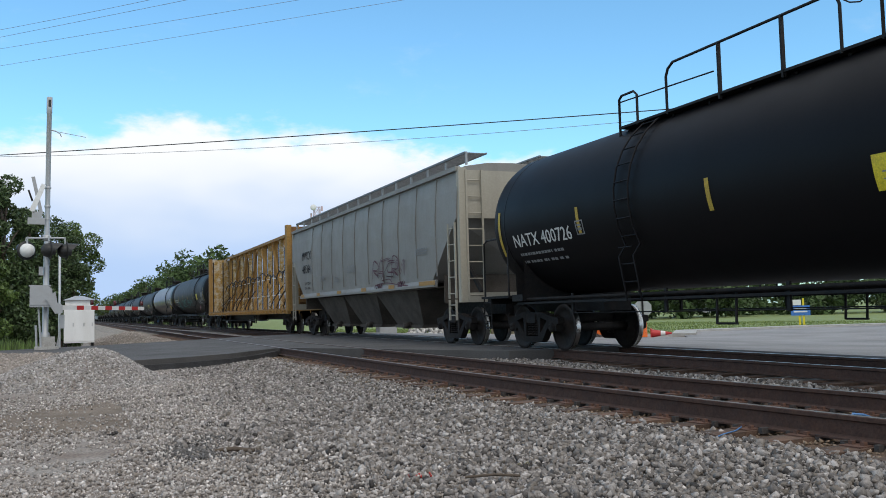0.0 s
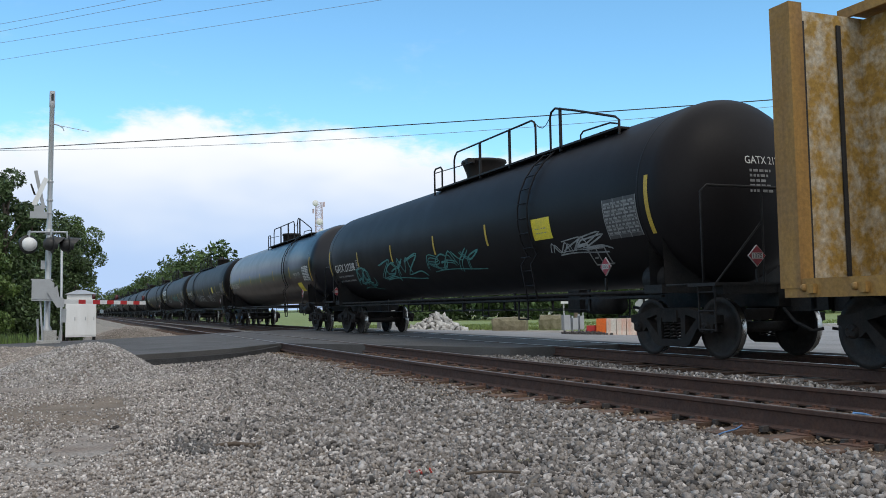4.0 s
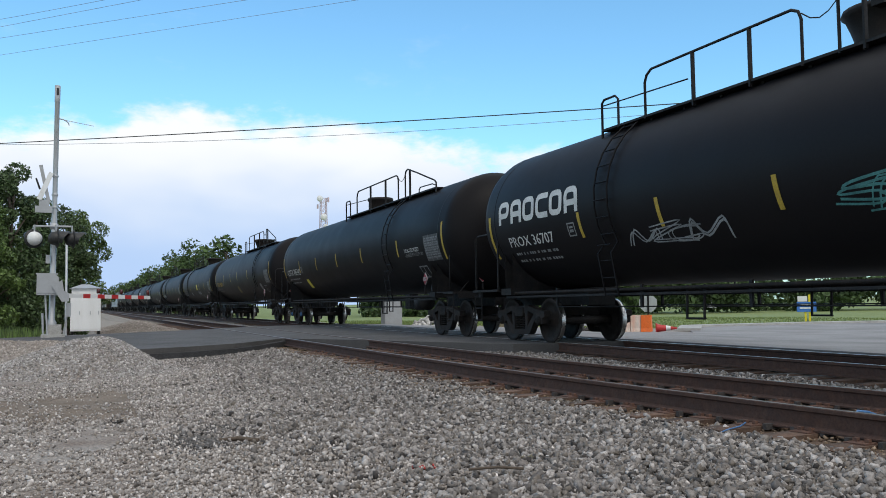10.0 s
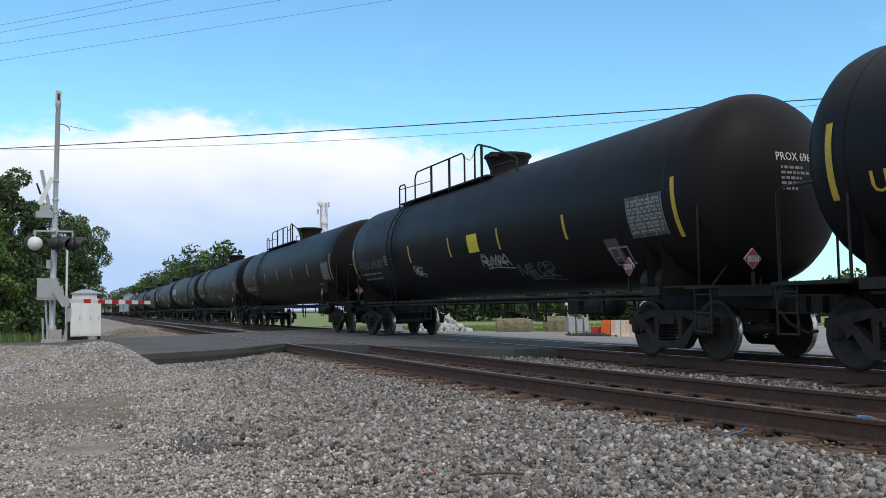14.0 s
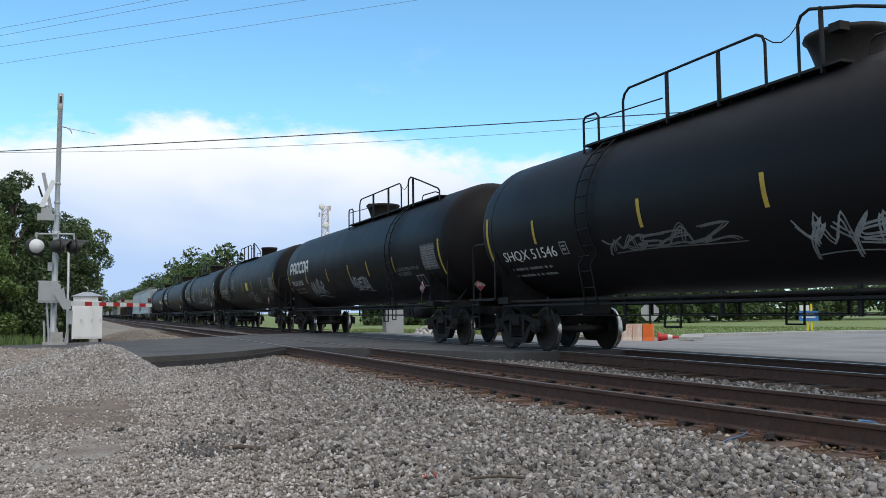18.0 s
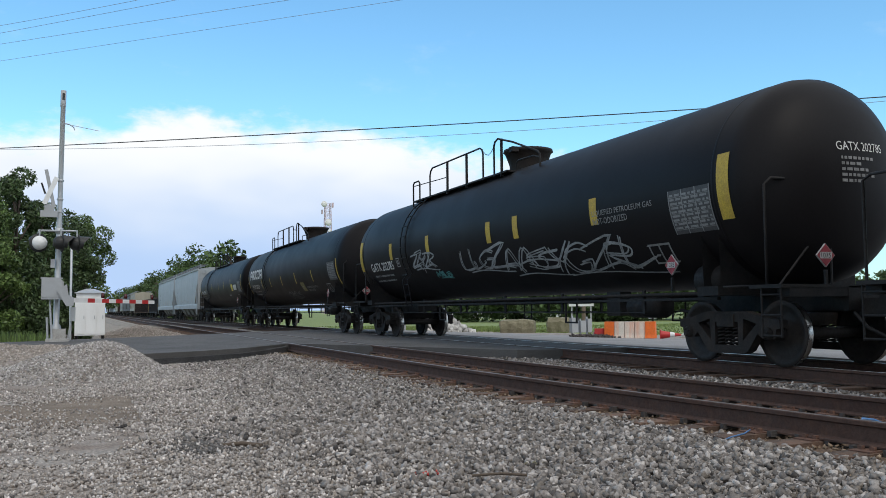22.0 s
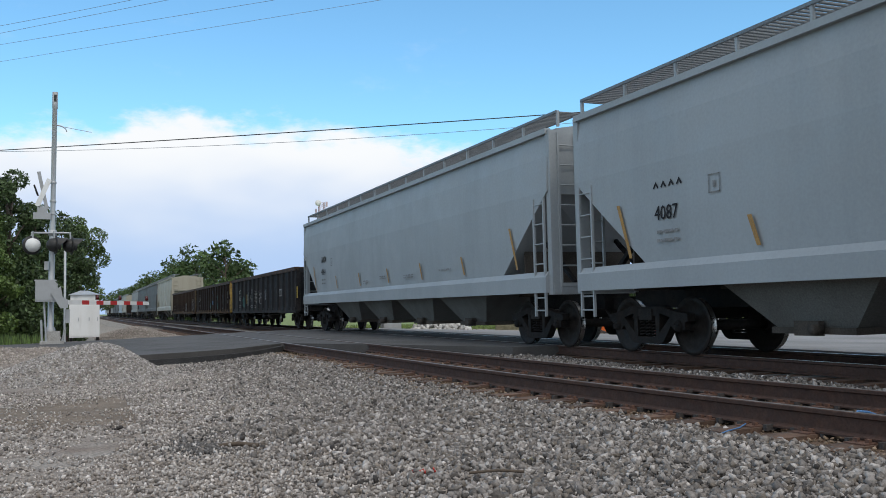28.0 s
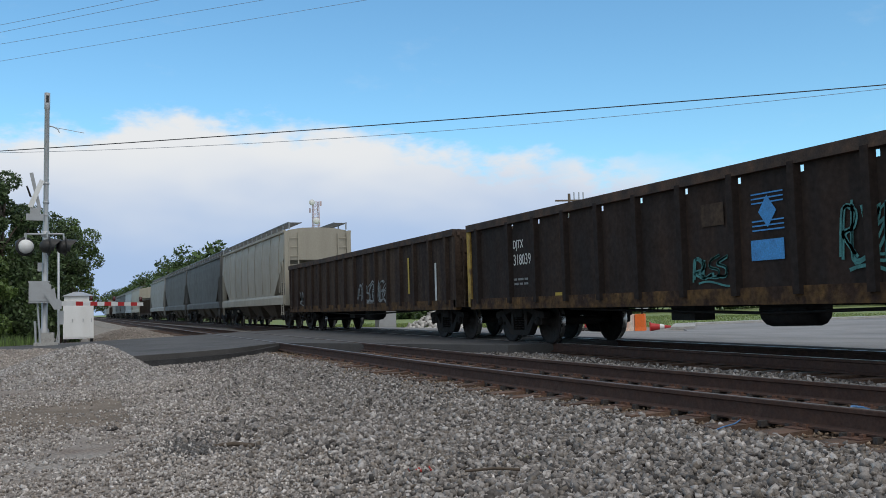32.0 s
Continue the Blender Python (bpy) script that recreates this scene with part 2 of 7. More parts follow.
RED_PAINT = material("red_paint", (0.5, 0.03, 0.03), 0.5, spots=(0.36, 0.03, 0.03), amount=0.4, scale=4, bump=0.03, grain_amount=0.1)
FADED_PINK = material("faded_pink_primer", (0.105, 0.068, 0.066), 0.7, spots=(0.06, 0.04, 0.04), amount=0.6, scale=6, bump=0.0)
BLACK_PAINT = material("black_paint", (0.02, 0.02, 0.02), 0.5, bump=0.03)
LENS_RED = material("dark_red_lens", (0.06, 0.005, 0.005), 0.2, bump=0.0)
DULL_NOTICE = material("faded_notice", (0.17, 0.145, 0.05), 0.7, spots=(0.10, 0.085, 0.04), amount=0.6, scale=6, bump=0.0)
YELLOW_TAPE = material("yellow_tape", (0.46, 0.32, 0.035), 0.6, spots=(0.3, 0.2, 0.04), amount=0.6, scale=6, bump=0.05)
WHITE_MARK = material("white_lettering", (0.62, 0.62, 0.60), 0.6, spots=(0.42, 0.42, 0.41), amount=0.6, scale=3, bump=0.0, grain_amount=0.15)
CAP_BLUE = material("blue_bearing_cap", (0.03, 0.13, 0.30), 0.6, spots=(0.03, 0.05, 0.08), amount=0.7, scale=9, bump=0.1)
GREY_MARK = material("dull_stencil", (0.24, 0.24, 0.24), 0.7, spots=(0.14, 0.14, 0.14), amount=0.7, scale=5, bump=0.0)
DIM_MARK = material("faded_stencil", (0.12, 0.12, 0.12), 0.7, spots=(0.07, 0.07, 0.07), amount=0.7, scale=5, bump=0.0)
YELLOW_MARK = material("yellow_lettering", (0.55, 0.34, 0.03), 0.6, bump=0.0)
PANEL_DARK = material("dark_data_panel", (0.045, 0.045, 0.047), 0.6, spots=(0.09, 0.09, 0.09), amount=0.5, scale=6, bump=0.0)
BLACK_MARK = material("black_lettering", (0.025, 0.025, 0.028), 0.75, bump=0.0, spec=0.15)
PANEL_YELLOW = material("yellow_panel", (0.68, 0.55, 0.03), 0.5, spots=(0.5, 0.4, 0.05), amount=0.5, scale=5, bump=0.0)
SPRAY_WHITE = material("white_spray_paint", (0.30, 0.32, 0.33), 0.7, spots=(0.11, 0.115, 0.12), amount=0.8, scale=4, bump=0.0)
SPRAY_TEAL = material("teal_spray_paint", (0.07, 0.24, 0.23), 0.7, spots=(0.03, 0.10, 0.10), amount=0.8, scale=4, bump=0.0)
SPRAY_PURPLE = material("dark_red_spray_paint", (0.10, 0.03, 0.05), 0.7, bump=0.0)
HOPPER_GREY = material("hopper_grey", (0.255, 0.245, 0.225), 0.6, spots=(0.18, 0.168, 0.15), amount=0.6, scale=0.9, grain=20, grain_amount=0.06, bump=0.05, bump_scale=6, streaks=True)
HOPPER_BLUE = material("hopper_pale_grey", (0.335, 0.362, 0.382), 0.55, spots=(0.25, 0.272, 0.286), amount=0.5, scale=0.8, grain=20, grain_amount=0.05, bump=0.05, bump_scale=5, streaks=True)
HOPPER_CREAM = material("hopper_cream", (0.38, 0.35, 0.285), 0.6, spots=(0.25, 0.225, 0.175), amount=0.6, scale=0.9, grain=20, grain_amount=0.06, bump=0.05, bump_scale=6, streaks=True)
HOPPER_STENCIL = material("small_grey_stencil", (0.20, 0.20, 0.20), 0.7, spots=(0.30, 0.31, 0.32), amount=0.8, scale=9, bump=0)
DULL_ORANGE = material("dull_orange_tape", (0.40, 0.22, 0.055), 0.6, spots=(0.28, 0.16, 0.06), amount=0.6, scale=6, bump=0.05)
# brown grime, with the shade beneath the hoppers put into its colour
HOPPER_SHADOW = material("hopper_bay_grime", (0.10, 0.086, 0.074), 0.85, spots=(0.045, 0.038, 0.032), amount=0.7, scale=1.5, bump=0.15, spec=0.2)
HOPPER_DARK = material("hopper_sooty_grey", (0.10, 0.10, 0.098), 0.75, spots=(0.06, 0.056, 0.05), amount=0.7, scale=0.9, bump=0.05, streaks=True)
# the pale hoppers' grey, darkened to paint in the shade on their bays
HOPPER_BAY_SHADE = material("hopper_dull_grey", (0.16, 0.16, 0.15), 0.75, spots=(0.10, 0.09, 0.08), amount=0.7, scale=0.9, bump=0.05, streaks=True)
HOPPER_SEAM = material("hopper_seam_grey", (0.235, 0.222, 0.20), 0.65, spots=(0.13, 0.12, 0.105), amount=0.7, scale=1.2, bump=0.05, streaks=True)
WALKWAY = material("galvanised_walkway", (0.20, 0.21, 0.22), 0.6, 0.5, bump=0.1)
BEAM_YELLOW = material("weathered_yellow", (0.33, 0.185, 0.045), 0.7, spots=(0.16, 0.085, 0.032), amount=0.8, scale=2.2, grain=18, grain_amount=0.2, bump=0.15, streaks=True)
BEAM_SCRAPED = material("scraped_yellow", (0.33, 0.20, 0.045), 0.7, spots=(0.50, 0.46, 0.38), amount=0.95, scale=5, grain=14, grain_amount=0.3, bump=0.15)
BEAM_BROWN = material("rusty_end_brown", (0.17, 0.085, 0.04), 0.8, spots=(0.28, 0.15, 0.045), amount=0.7, scale=2.5, bump=0.2)
STRAP = material("rubber_strap", (0.02, 0.02, 0.022), 0.7, bump=0.05)
GONDOLA_GREY = material("gondola_blue_grey", (0.026, 0.029, 0.033), 0.75, spots=(0.045, 0.030, 0.022), amount=0.7, scale=1.3, grain=12, grain_amount=0.25, bump=0.2, bump_scale=10, streaks=True, spec=0.2)
GONDOLA_SILL = material("rusted_sill", (0.042, 0.025, 0.018), 0.85, spots=(0.17, 0.095, 0.035), amount=0.8, scale=2.6, grain=14, grain_amount=0.4, bump=0.3, spec=0.2)
GONDOLA_BROWN = material("gondola_dark_brown", (0.024, 0.018, 0.016), 0.8, spots=(0.058, 0.033, 0.022), amount=0.7, scale=1.4, grain=12, grain_amount=0.3, bump=0.25, bump_scale=10, streaks=True, spec=0.2)
GONDOLA_RUST = material("gondola_rust", (0.032, 0.022, 0.019), 0.85, spots=(0.10, 0.068, 0.045), amount=0.75, scale=1.9, grain=12, grain_amount=0.3, bump=0.25, bump_scale=10, streaks=True, spec=0.2)
GONDOLA_CHORD = material("gondola_top_chord", (0.05, 0.038, 0.033), 0.75, spots=(0.14, 0.08, 0.05), amount=0.7, scale=3, bump=0.15, spec=0.2)
GONDOLA_YELLOW = material("gondola_yellow_patch", (0.46, 0.30, 0.06), 0.75, spots=(0.12, 0.06, 0.03), amount=0.9, scale=5, bump=0.2)
BLUE_SIGN = material("blue_sign", (0.05, 0.18, 0.55), 0.5, bump=0.0)
BRIGHT_BLUE = material("bright_blue_mark", (0.06, 0.28, 0.62), 0.5, spots=(0.05, 0.17, 0.4), amount=0.6, scale=6, bump=0.0)
YELLOW_POST = material("yellow_post", (0.75, 0.60, 0.03), 0.5, bump=0.0)
ORANGE = material("orange_plastic", (0.85, 0.16, 0.02), 0.55, spots=(0.7, 0.2, 0.06), amount=0.4, scale=6, bump=0.03)
BARRIER_WHITE = material("scuffed_white_plastic", (0.72, 0.66, 0.58), 0.6, spots=(0.75, 0.3, 0.16), amount=0.6, scale=5, bump=0.05, streaks=True)
HAY = material("dry_hay", (0.23, 0.205, 0.135), 0.95, spots=(0.14, 0.13, 0.075), amount=0.8, scale=6, grain=40, grain_amount=0.4, bump=0.8)
RUBBLE = material("broken_concrete", (0.5, 0.49, 0.47), 0.9, spots=(0.33, 0.31, 0.29), amount=0.6, scale=3, bump=0.3, random_amount=0.35, island=True)
PALE_BUILDING = material("pale_cladding", (0.62, 0.64, 0.66), 0.6, spots=(0.5, 0.52, 0.53), amount=0.4, scale=0.4, bump=0.05)
BLUE_TAPE = material("blue_plastic_tape", (0.08, 0.20, 0.42), 0.5, bump=0.05)
RED_SCRAP = material("red_scrap", (0.5, 0.05, 0.04), 0.6, bump=0.1)
DARK_SCRAP = material("dark_scrap", (0.055, 0.048, 0.045), 0.8, bump=0.5)
WIRE = material("black_wire", (0.03, 0.03, 0.033), 0.6, bump=0)
WIRE_PALE = material("aluminium_wire", (0.22, 0.25, 0.30), 0.5, bump=0)
TOWER_STEEL = material("tower_steel", (0.6, 0.46, 0.48), 0.6, 0.2, bump=0)
POLE_WOOD = material("pole_wood", (0.16, 0.12, 0.09), 0.9, bump=0.3)


# ---- mesh helpers ----
class Geo:
    """Gathers vertices and faces for one mesh."""

    def __init__(self):
        self.v, self.f, self.s = [], [], []

    def add(self, verts, faces, smooth=False):
        n = len(self.v)
        self.v += [tuple(p) for p in verts]
        self.f += [tuple(i + n for i in face) for face in faces]
        self.s += [smooth] * len(faces)
        return self

    def box(self, x0, x1, y0, y1, z0, z1):
        p = [(x, y, z) for z in (z0, z1) for y in (y0, y1) for x in (x0, x1)]
        return self.add(p, [(0, 2, 3, 1), (4, 5, 7, 6), (0, 1, 5, 4), (2, 6, 7, 3), (0, 4, 6, 2), (1, 3, 7, 5)])

    def beam(self, p, q, w, h=None, up=(0, 0, 1)):
        """A bar of width w and height h from p to q."""
        h = w if h is None else h
        p, q = Vector(p), Vector(q)
        d = (q - p).normalized()
        a = d.cross(Vector(up))
        if a.length < 1e-4:
            a = d.cross(Vector((1, 0, 0)))
        a.normalize()
        b = a.cross(d)
        pts = [c + a * (w / 2 * i) + b * (h / 2 * j) for c in (p, q) for i, j in ((-1, -1), (1, -1), (1, 1), (-1, 1))]
        return self.add(pts, [(0, 1, 2, 3), (7, 6, 5, 4), (0, 4, 5, 1), (1, 5, 6, 2), (2, 6, 7, 3), (3, 7, 4, 0)])

    def tube(self, path, r, n=6, caps=True):
        path = [Vector(p) for p in path]
        rings = []
        side = None
        for i, p in enumerate(path):
            d = (path[min(i + 1, len(path) - 1)] - path[max(i - 1, 0)]).normalized()
            if side is None:
                side = d.cross(Vector((0, 0, 1)))
                if side.length < 1e-3:
                    side = d.cross(Vector((1, 0, 0)))
            side = (side - d * side.dot(d)).normalized()
            other = d.cross(side)
            rr = r[i] if isinstance(r, (list, tuple)) else r
            rings.append([p + (side * math.cos(a) + other * math.sin(a)) * rr for a in (2 * math.pi * k / n for k in range(n))])
        verts = [p for ring in rings for p in ring]
        faces = [(i * n + k, i * n + (k + 1) % n, (i + 1) * n + (k + 1) % n, (i + 1) * n + k) for i in range(len(path) - 1) for k in range(n)]
        self.add(verts, faces, True)
        if caps:
            self.add(rings[0], [tuple(range(n))[::-1]])
            self.add(rings[-1], [tuple(range(n))])
        return self

    def lathe(self, profile, n=32, axis="y", at=(0, 0, 0)):
        """Turns (radius, place along the axis) about the axis."""
        verts = []
        for r, t in profile:
            for k in range(n):
                a = 2 * math.pi * k / n
                c, s = r * math.cos(a), r * math.sin(a)
                p = {"y": (c, t, s), "z": (c, s, t), "x": (t, c, s)}[axis]
                verts.append(tuple(i + j for i, j in zip(p, at)))
        faces = []
        for i in range(len(profile) - 1):
            for k in range(n):
                q = (i * n + k, i * n + (k + 1) % n, (i + 1) * n + (k + 1) % n, (i + 1) * n + k)
                faces.append(q if axis != "y" else q[::-1])
        return self.add(verts, faces, True)

    def prism(self, poly, lo, hi, axis="x"):
        """A polygon (in the two other axes, in order) drawn out along the axis."""
        put = {"x": lambda t, a, b: (t, a, b), "y": lambda t, a, b: (a, t, b), "z": lambda t, a, b: (a, b, t)}[axis]
        n = len(poly)
        verts = [put(lo, *p) for p in poly] + [put(hi, *p) for p in poly]
        faces = [tuple(range(n))[::-1], tuple(range(n, 2 * n))]
        faces += [(i, (i + 1) % n, n + (i + 1) % n, n + i) for i in range(n)]
        return self.add(verts, faces)

    def mesh(self, name, mat):
        me = bpy.data.meshes.new(name)
        me.from_pydata(self.v, [], self.f)
        me.polygons.foreach_set("use_smooth", self.s)
        me.materials.append(mat)
        bm = bmesh.new()
        bm.from_mesh(me)
        bmesh.ops.recalc_face_normals(bm, faces=bm.faces)
        bm.to_mesh(me)
        bm.free()
        return me


def loft(sections, closed=True):
    """Joins cross-sections (lists of points, all of one length) into a skin."""
    g = Geo()
    n = len(sections[0])
    v = [p for s in sections for p in s]
    m = n if closed else n - 1
    g.add(v, [(i * n + k, i * n + (k + 1) % n, (i + 1) * n + (k + 1) % n, (i + 1) * n + k) for i in range(len(sections) - 1) for k in range(m)])
    return g


def part(name, geo, mat, parent, label="", at=None):
    """One mesh as a part under a thing or under a part. geo: a Geo, or a mesh that several parts share."""
    ob = new(name, geo.mesh(name, mat) if isinstance(geo, Geo) else geo)
    ob.parent = parent
    if at is not None:
        ob.matrix_basis = at
    if label:
        ob["label"] = label
    return ob


def thing(name, at=None, label="", category="", group="", kind="", geo=None, mat=None):
    ob = new(name, geo.mesh(name, mat) if geo is not None else None)
    if at is not None:
        ob.matrix_basis = at
    return tagged(ob, label, category, group, kind)


def big_mesh(name, verts, faces, mat, smooth=False):
    """A mesh from arrays of vertices (n, 3) and faces (m, k)."""
    me = bpy.data.meshes.new(name)
    k = faces.shape[1]
    me.vertices.add(len(verts))
    me.vertices.foreach_set("co", verts.astype(np.float32).ravel())
    me.loops.add(faces.size)
    me.loops.foreach_set("vertex_index", faces.astype(np.int32).ravel())
    me.polygons.add(len(faces))
    me.polygons.foreach_set("loop_start", np.arange(0, faces.size, k, dtype=np.int32))
    if smooth:
        me.polygons.foreach_set("use_smooth", np.ones(len(faces), dtype=bool))
    me.materials.append(mat)
    me.update(calc_edges=True)
    me.validate()
    return me


BOX_V = np.array([(x, y, z) for z in (-1, 1) for y in (-1, 1) for x in (-1, 1)], float) * 0.62
BOX_F = np.array([(0, 2, 3), (0, 3, 1), (4, 5, 7), (4, 7, 6), (0, 1, 5), (0, 5, 4), (2, 6, 7), (2, 7, 3), (0, 4, 6), (0, 6, 2), (1, 3, 7), (1, 7, 5)])


def stones(name, places, sizes, mat, rng, flat=0.8):
    """Broken angular stones at places (n, 3), as one mesh."""
    n = len(places)
    v = BOX_V[None] * rng.uniform(0.78, 1.18, (n, 8, 3)) * rng.uniform(0.48, 1.42, (n, 1, 3)) * np.array([1, 1, flat])
    v[:, :, 0] += v[:, :, 2] * rng.uniform(-0.8, 0.8, (n, 1))          # slanted, like split shards
    v[:, 4:, :2] *= rng.uniform(0.35, 1.0, (n, 1, 2))
    q = rng.normal(size=(n, 4))
    q /= np.linalg.norm(q, axis=1)[:, None]
    w, u = q[:, None, :1], q[:, None, 1:]
    v = v + 2 * np.cross(np.broadcast_to(u, v.shape), np.cross(np.broadcast_to(u, v.shape), v) + w * v)
    v = v * sizes[:, None, None] * 0.62 + places[:, None]
    f = BOX_F[None] + (np.arange(n) * 8)[:, None, None]
    return big_mesh(name, v.reshape(-1, 3), f.reshape(-1, 3), mat)


# lettering, made once
WORDS = {}


def letter(words):
    made = []
    for w in words:
        cu = bpy.data.curves.new("lettering", "FONT")
        cu.body, cu.resolution_u, cu.offset = w, 2, 0.0
        made.append((w, new("lettering", cu)))
    bpy.context.view_layer.update()
    dg = bpy.context.evaluated_depsgraph_get()
    for w, ob in made:
        me = ob.evaluated_get(dg).to_mesh()
        v = np.array([p.co[:2] for p in me.vertices])
        f = [tuple(p.vertices) for p in me.polygons]
        v -= v.min(0)
        WORDS[w] = (v / v[:, 1].max(), f)
        ob.evaluated_get(dg).to_mesh_clear()
    for w, ob in made:
        cu = ob.data
        bpy.data.objects.remove(ob)
        bpy.data.curves.remove(cu)


# ---- ground, road, track ----
NEAR_X, TRAIN_X = 5.78, 10.14          # the two tracks' centre lines
HALF = 0.7525                          # half the distance between the railheads


def bump_noise(x, y, s, seed=0.0):
    return noise.noise(Vector((x * s, y * s, seed)))


def near_bend(y):
    """How far the near track swings east of its straight line, south of the crossing."""
    d = max(0.0, 14.0 - y)
    return 0.0050 * d * d if d < 9.0 else 0.405 + 0.09 * (d - 9.0)


def ground_z(x, y):
    """Height of the ground; 0 is the top of the rails."""
    z = -0.30 + 0.03 * bump_noise(x, y, 0.5) + 0.015 * bump_noise(x, y, 2.1, 3.0)
    bed = max(0.0, 1 - max(0.0, max(4.6 - x, x - 11.5)) / 1.6)
    z += 0.07 * min(1.0, bed)
    if x < 1.2 and 19 < y < 38:
        z += 0.15 * min(1.0, (y - 19) / 6) * min(1.0, (1.2 - x) / 1.0)
    far = max(0.0, min(1.0, (math.hypot(x, y) - 60) / 60))
    z -= 0.5 * far + 0.15 * max(0.0, min(1.0, (x - 18) / 8))
    if x < 3.2 and y > 38:
        z -= 0.5 * min(1.0, (3.2 - x) / 2.0) * min(1.0, (y - 38) / 4)
    return z


def axis_steps(spans):
    out = []
    for a, b, n in spans:
        out += list(np.linspace(a, b, n, endpoint=False))
    return out + [spans[-1][1]]


def make_ground():
    xs = axis_steps([(-3000, -200, 6), (-200, -20, 10), (-20, -3, 12), (-3, 12, 60), (12, 40, 20), (40, 300, 16), (300, 3000, 6)])
    ys = axis_steps([(-800, -40, 6), (-40, -8, 8), (-8, 2, 40), (2, 26, 90), (26, 60, 34), (60, 300, 20), (300, 4200, 8)])
    verts = np.array([(x, y, ground_z(x, y)) for y in ys for x in xs])
    w = len(xs)
    faces = np.array([(j * w + i, j * w + i + 1, (j + 1) * w + i + 1, (j + 1) * w + i) for j in range(len(ys) - 1) for i in range(w - 1)])
    ob = new("ground", big_mesh("ground", verts, faces, GRIT, True))
    me = ob.data
    for m in (DIRT, GRASS_GROUND, BALLAST_BED, BALLAST_TAN, BROWN_DIRT, TIE_DIRT):
        me.materials.append(m)
    idx = []
    for f in faces:
        cx, cy = verts[f].mean(0)[:2]
        if cy > 38 and 0.4 < cx < 12.6:
            k = 4
        elif cy < 24 and 4.3 < cx - near_bend(cy) < 7.2:
            k = 6
        elif bare_dirt(cx, cy) > 0.5:
            k = 5
        elif 3.6 < cx < 12.6 or (cy < 22 and cx > 2.1 + 0.02 * (cy - 5) + 0.9 * bump_noise(cx, cy, 0.8, 9.0) + 0.5 * bump_noise(cx, cy, 3.1, 2.0)):
            k = 3
        elif cx > 12.6 and in_grass(cx, cy):
            k = 2
        elif cx < 3.6 and cy > 42 or cx < -14:
            k = 2 if cx < -2 else 4
        elif cx > 12.6:
            k = 1 if cy > 60 else 0
        else:
            k = 0
        idx.append(k)
    me.polygons.foreach_set("material_index", np.array(idx, dtype=np.int32))
    return tagged(ob, "grey gravel and dirt ground with a grass field beyond the tracks", "ground", kind="structure")


def bare_dirt(x, y):
    """How bare the trodden dirt behind the pile's foot is, 0 to 1."""
    d = math.hypot((x - 0.30) / 1.75, (y - 11.6) / 2.3) + 0.30 * bump_noise(x, y, 1.1, 4.0)
    return max(0.0, min(1.0, (1.15 - d) / 0.7))


def in_grass(x, y):
    return x > 15 + max(0.0, 46 - y) * 0.75 or y > 60


def sheet(name, outline, top, mat, thick, label, category):
    """A slab with the outline (x, y); top(x, y) gives its height."""
    bm = bmesh.new()
    lo = [bm.verts.new((x, y, 0)) for x, y in outline]
    bm.faces.new(lo)
    bmesh.ops.triangulate(bm, faces=bm.faces)
    for _ in range(4):
        long = [e for e in bm.edges if e.calc_length() > 2.0]
        bmesh.ops.subdivide_edges(bm, edges=long, cuts=1)
        bmesh.ops.triangulate(bm, faces=bm.faces)
    for v in bm.verts:
        v.co.z = top(v.co.x, v.co.y)
    bmesh.ops.recalc_face_normals(bm, faces=bm.faces)
    if sum(f.normal.z for f in bm.faces) < 0:
        bmesh.ops.reverse_faces(bm, faces=bm.faces)
    r = bmesh.ops.extrude_face_region(bm, geom=list(bm.faces))
    for v in (g for g in r["geom"] if isinstance(g, bmesh.types.BMVert)):
        v.co.z += 0.0
    for v in [v for v in bm.verts if v not in set(g for g in r["geom"] if isinstance(g, bmesh.types.BMVert))]:
        v.co.z -= thick
    bmesh.ops.recalc_face_normals(bm, faces=bm.faces)
    me = bpy.data.meshes.new(name)
    bm.to_mesh(me)
    bm.free()
    me.materials.append(mat)
    return tagged(new(name, me), label, category, kind="structure")


def road_z(x, y):
    if x < 4.2:
        return -0.02 - 0.10 * max(0.0, min(1.0, (4.2 - x) / 10))
    if x < 12.0:
        return -0.012
    return -0.012 - 0.30 * min(1.0, (x - 12.0) / 9)


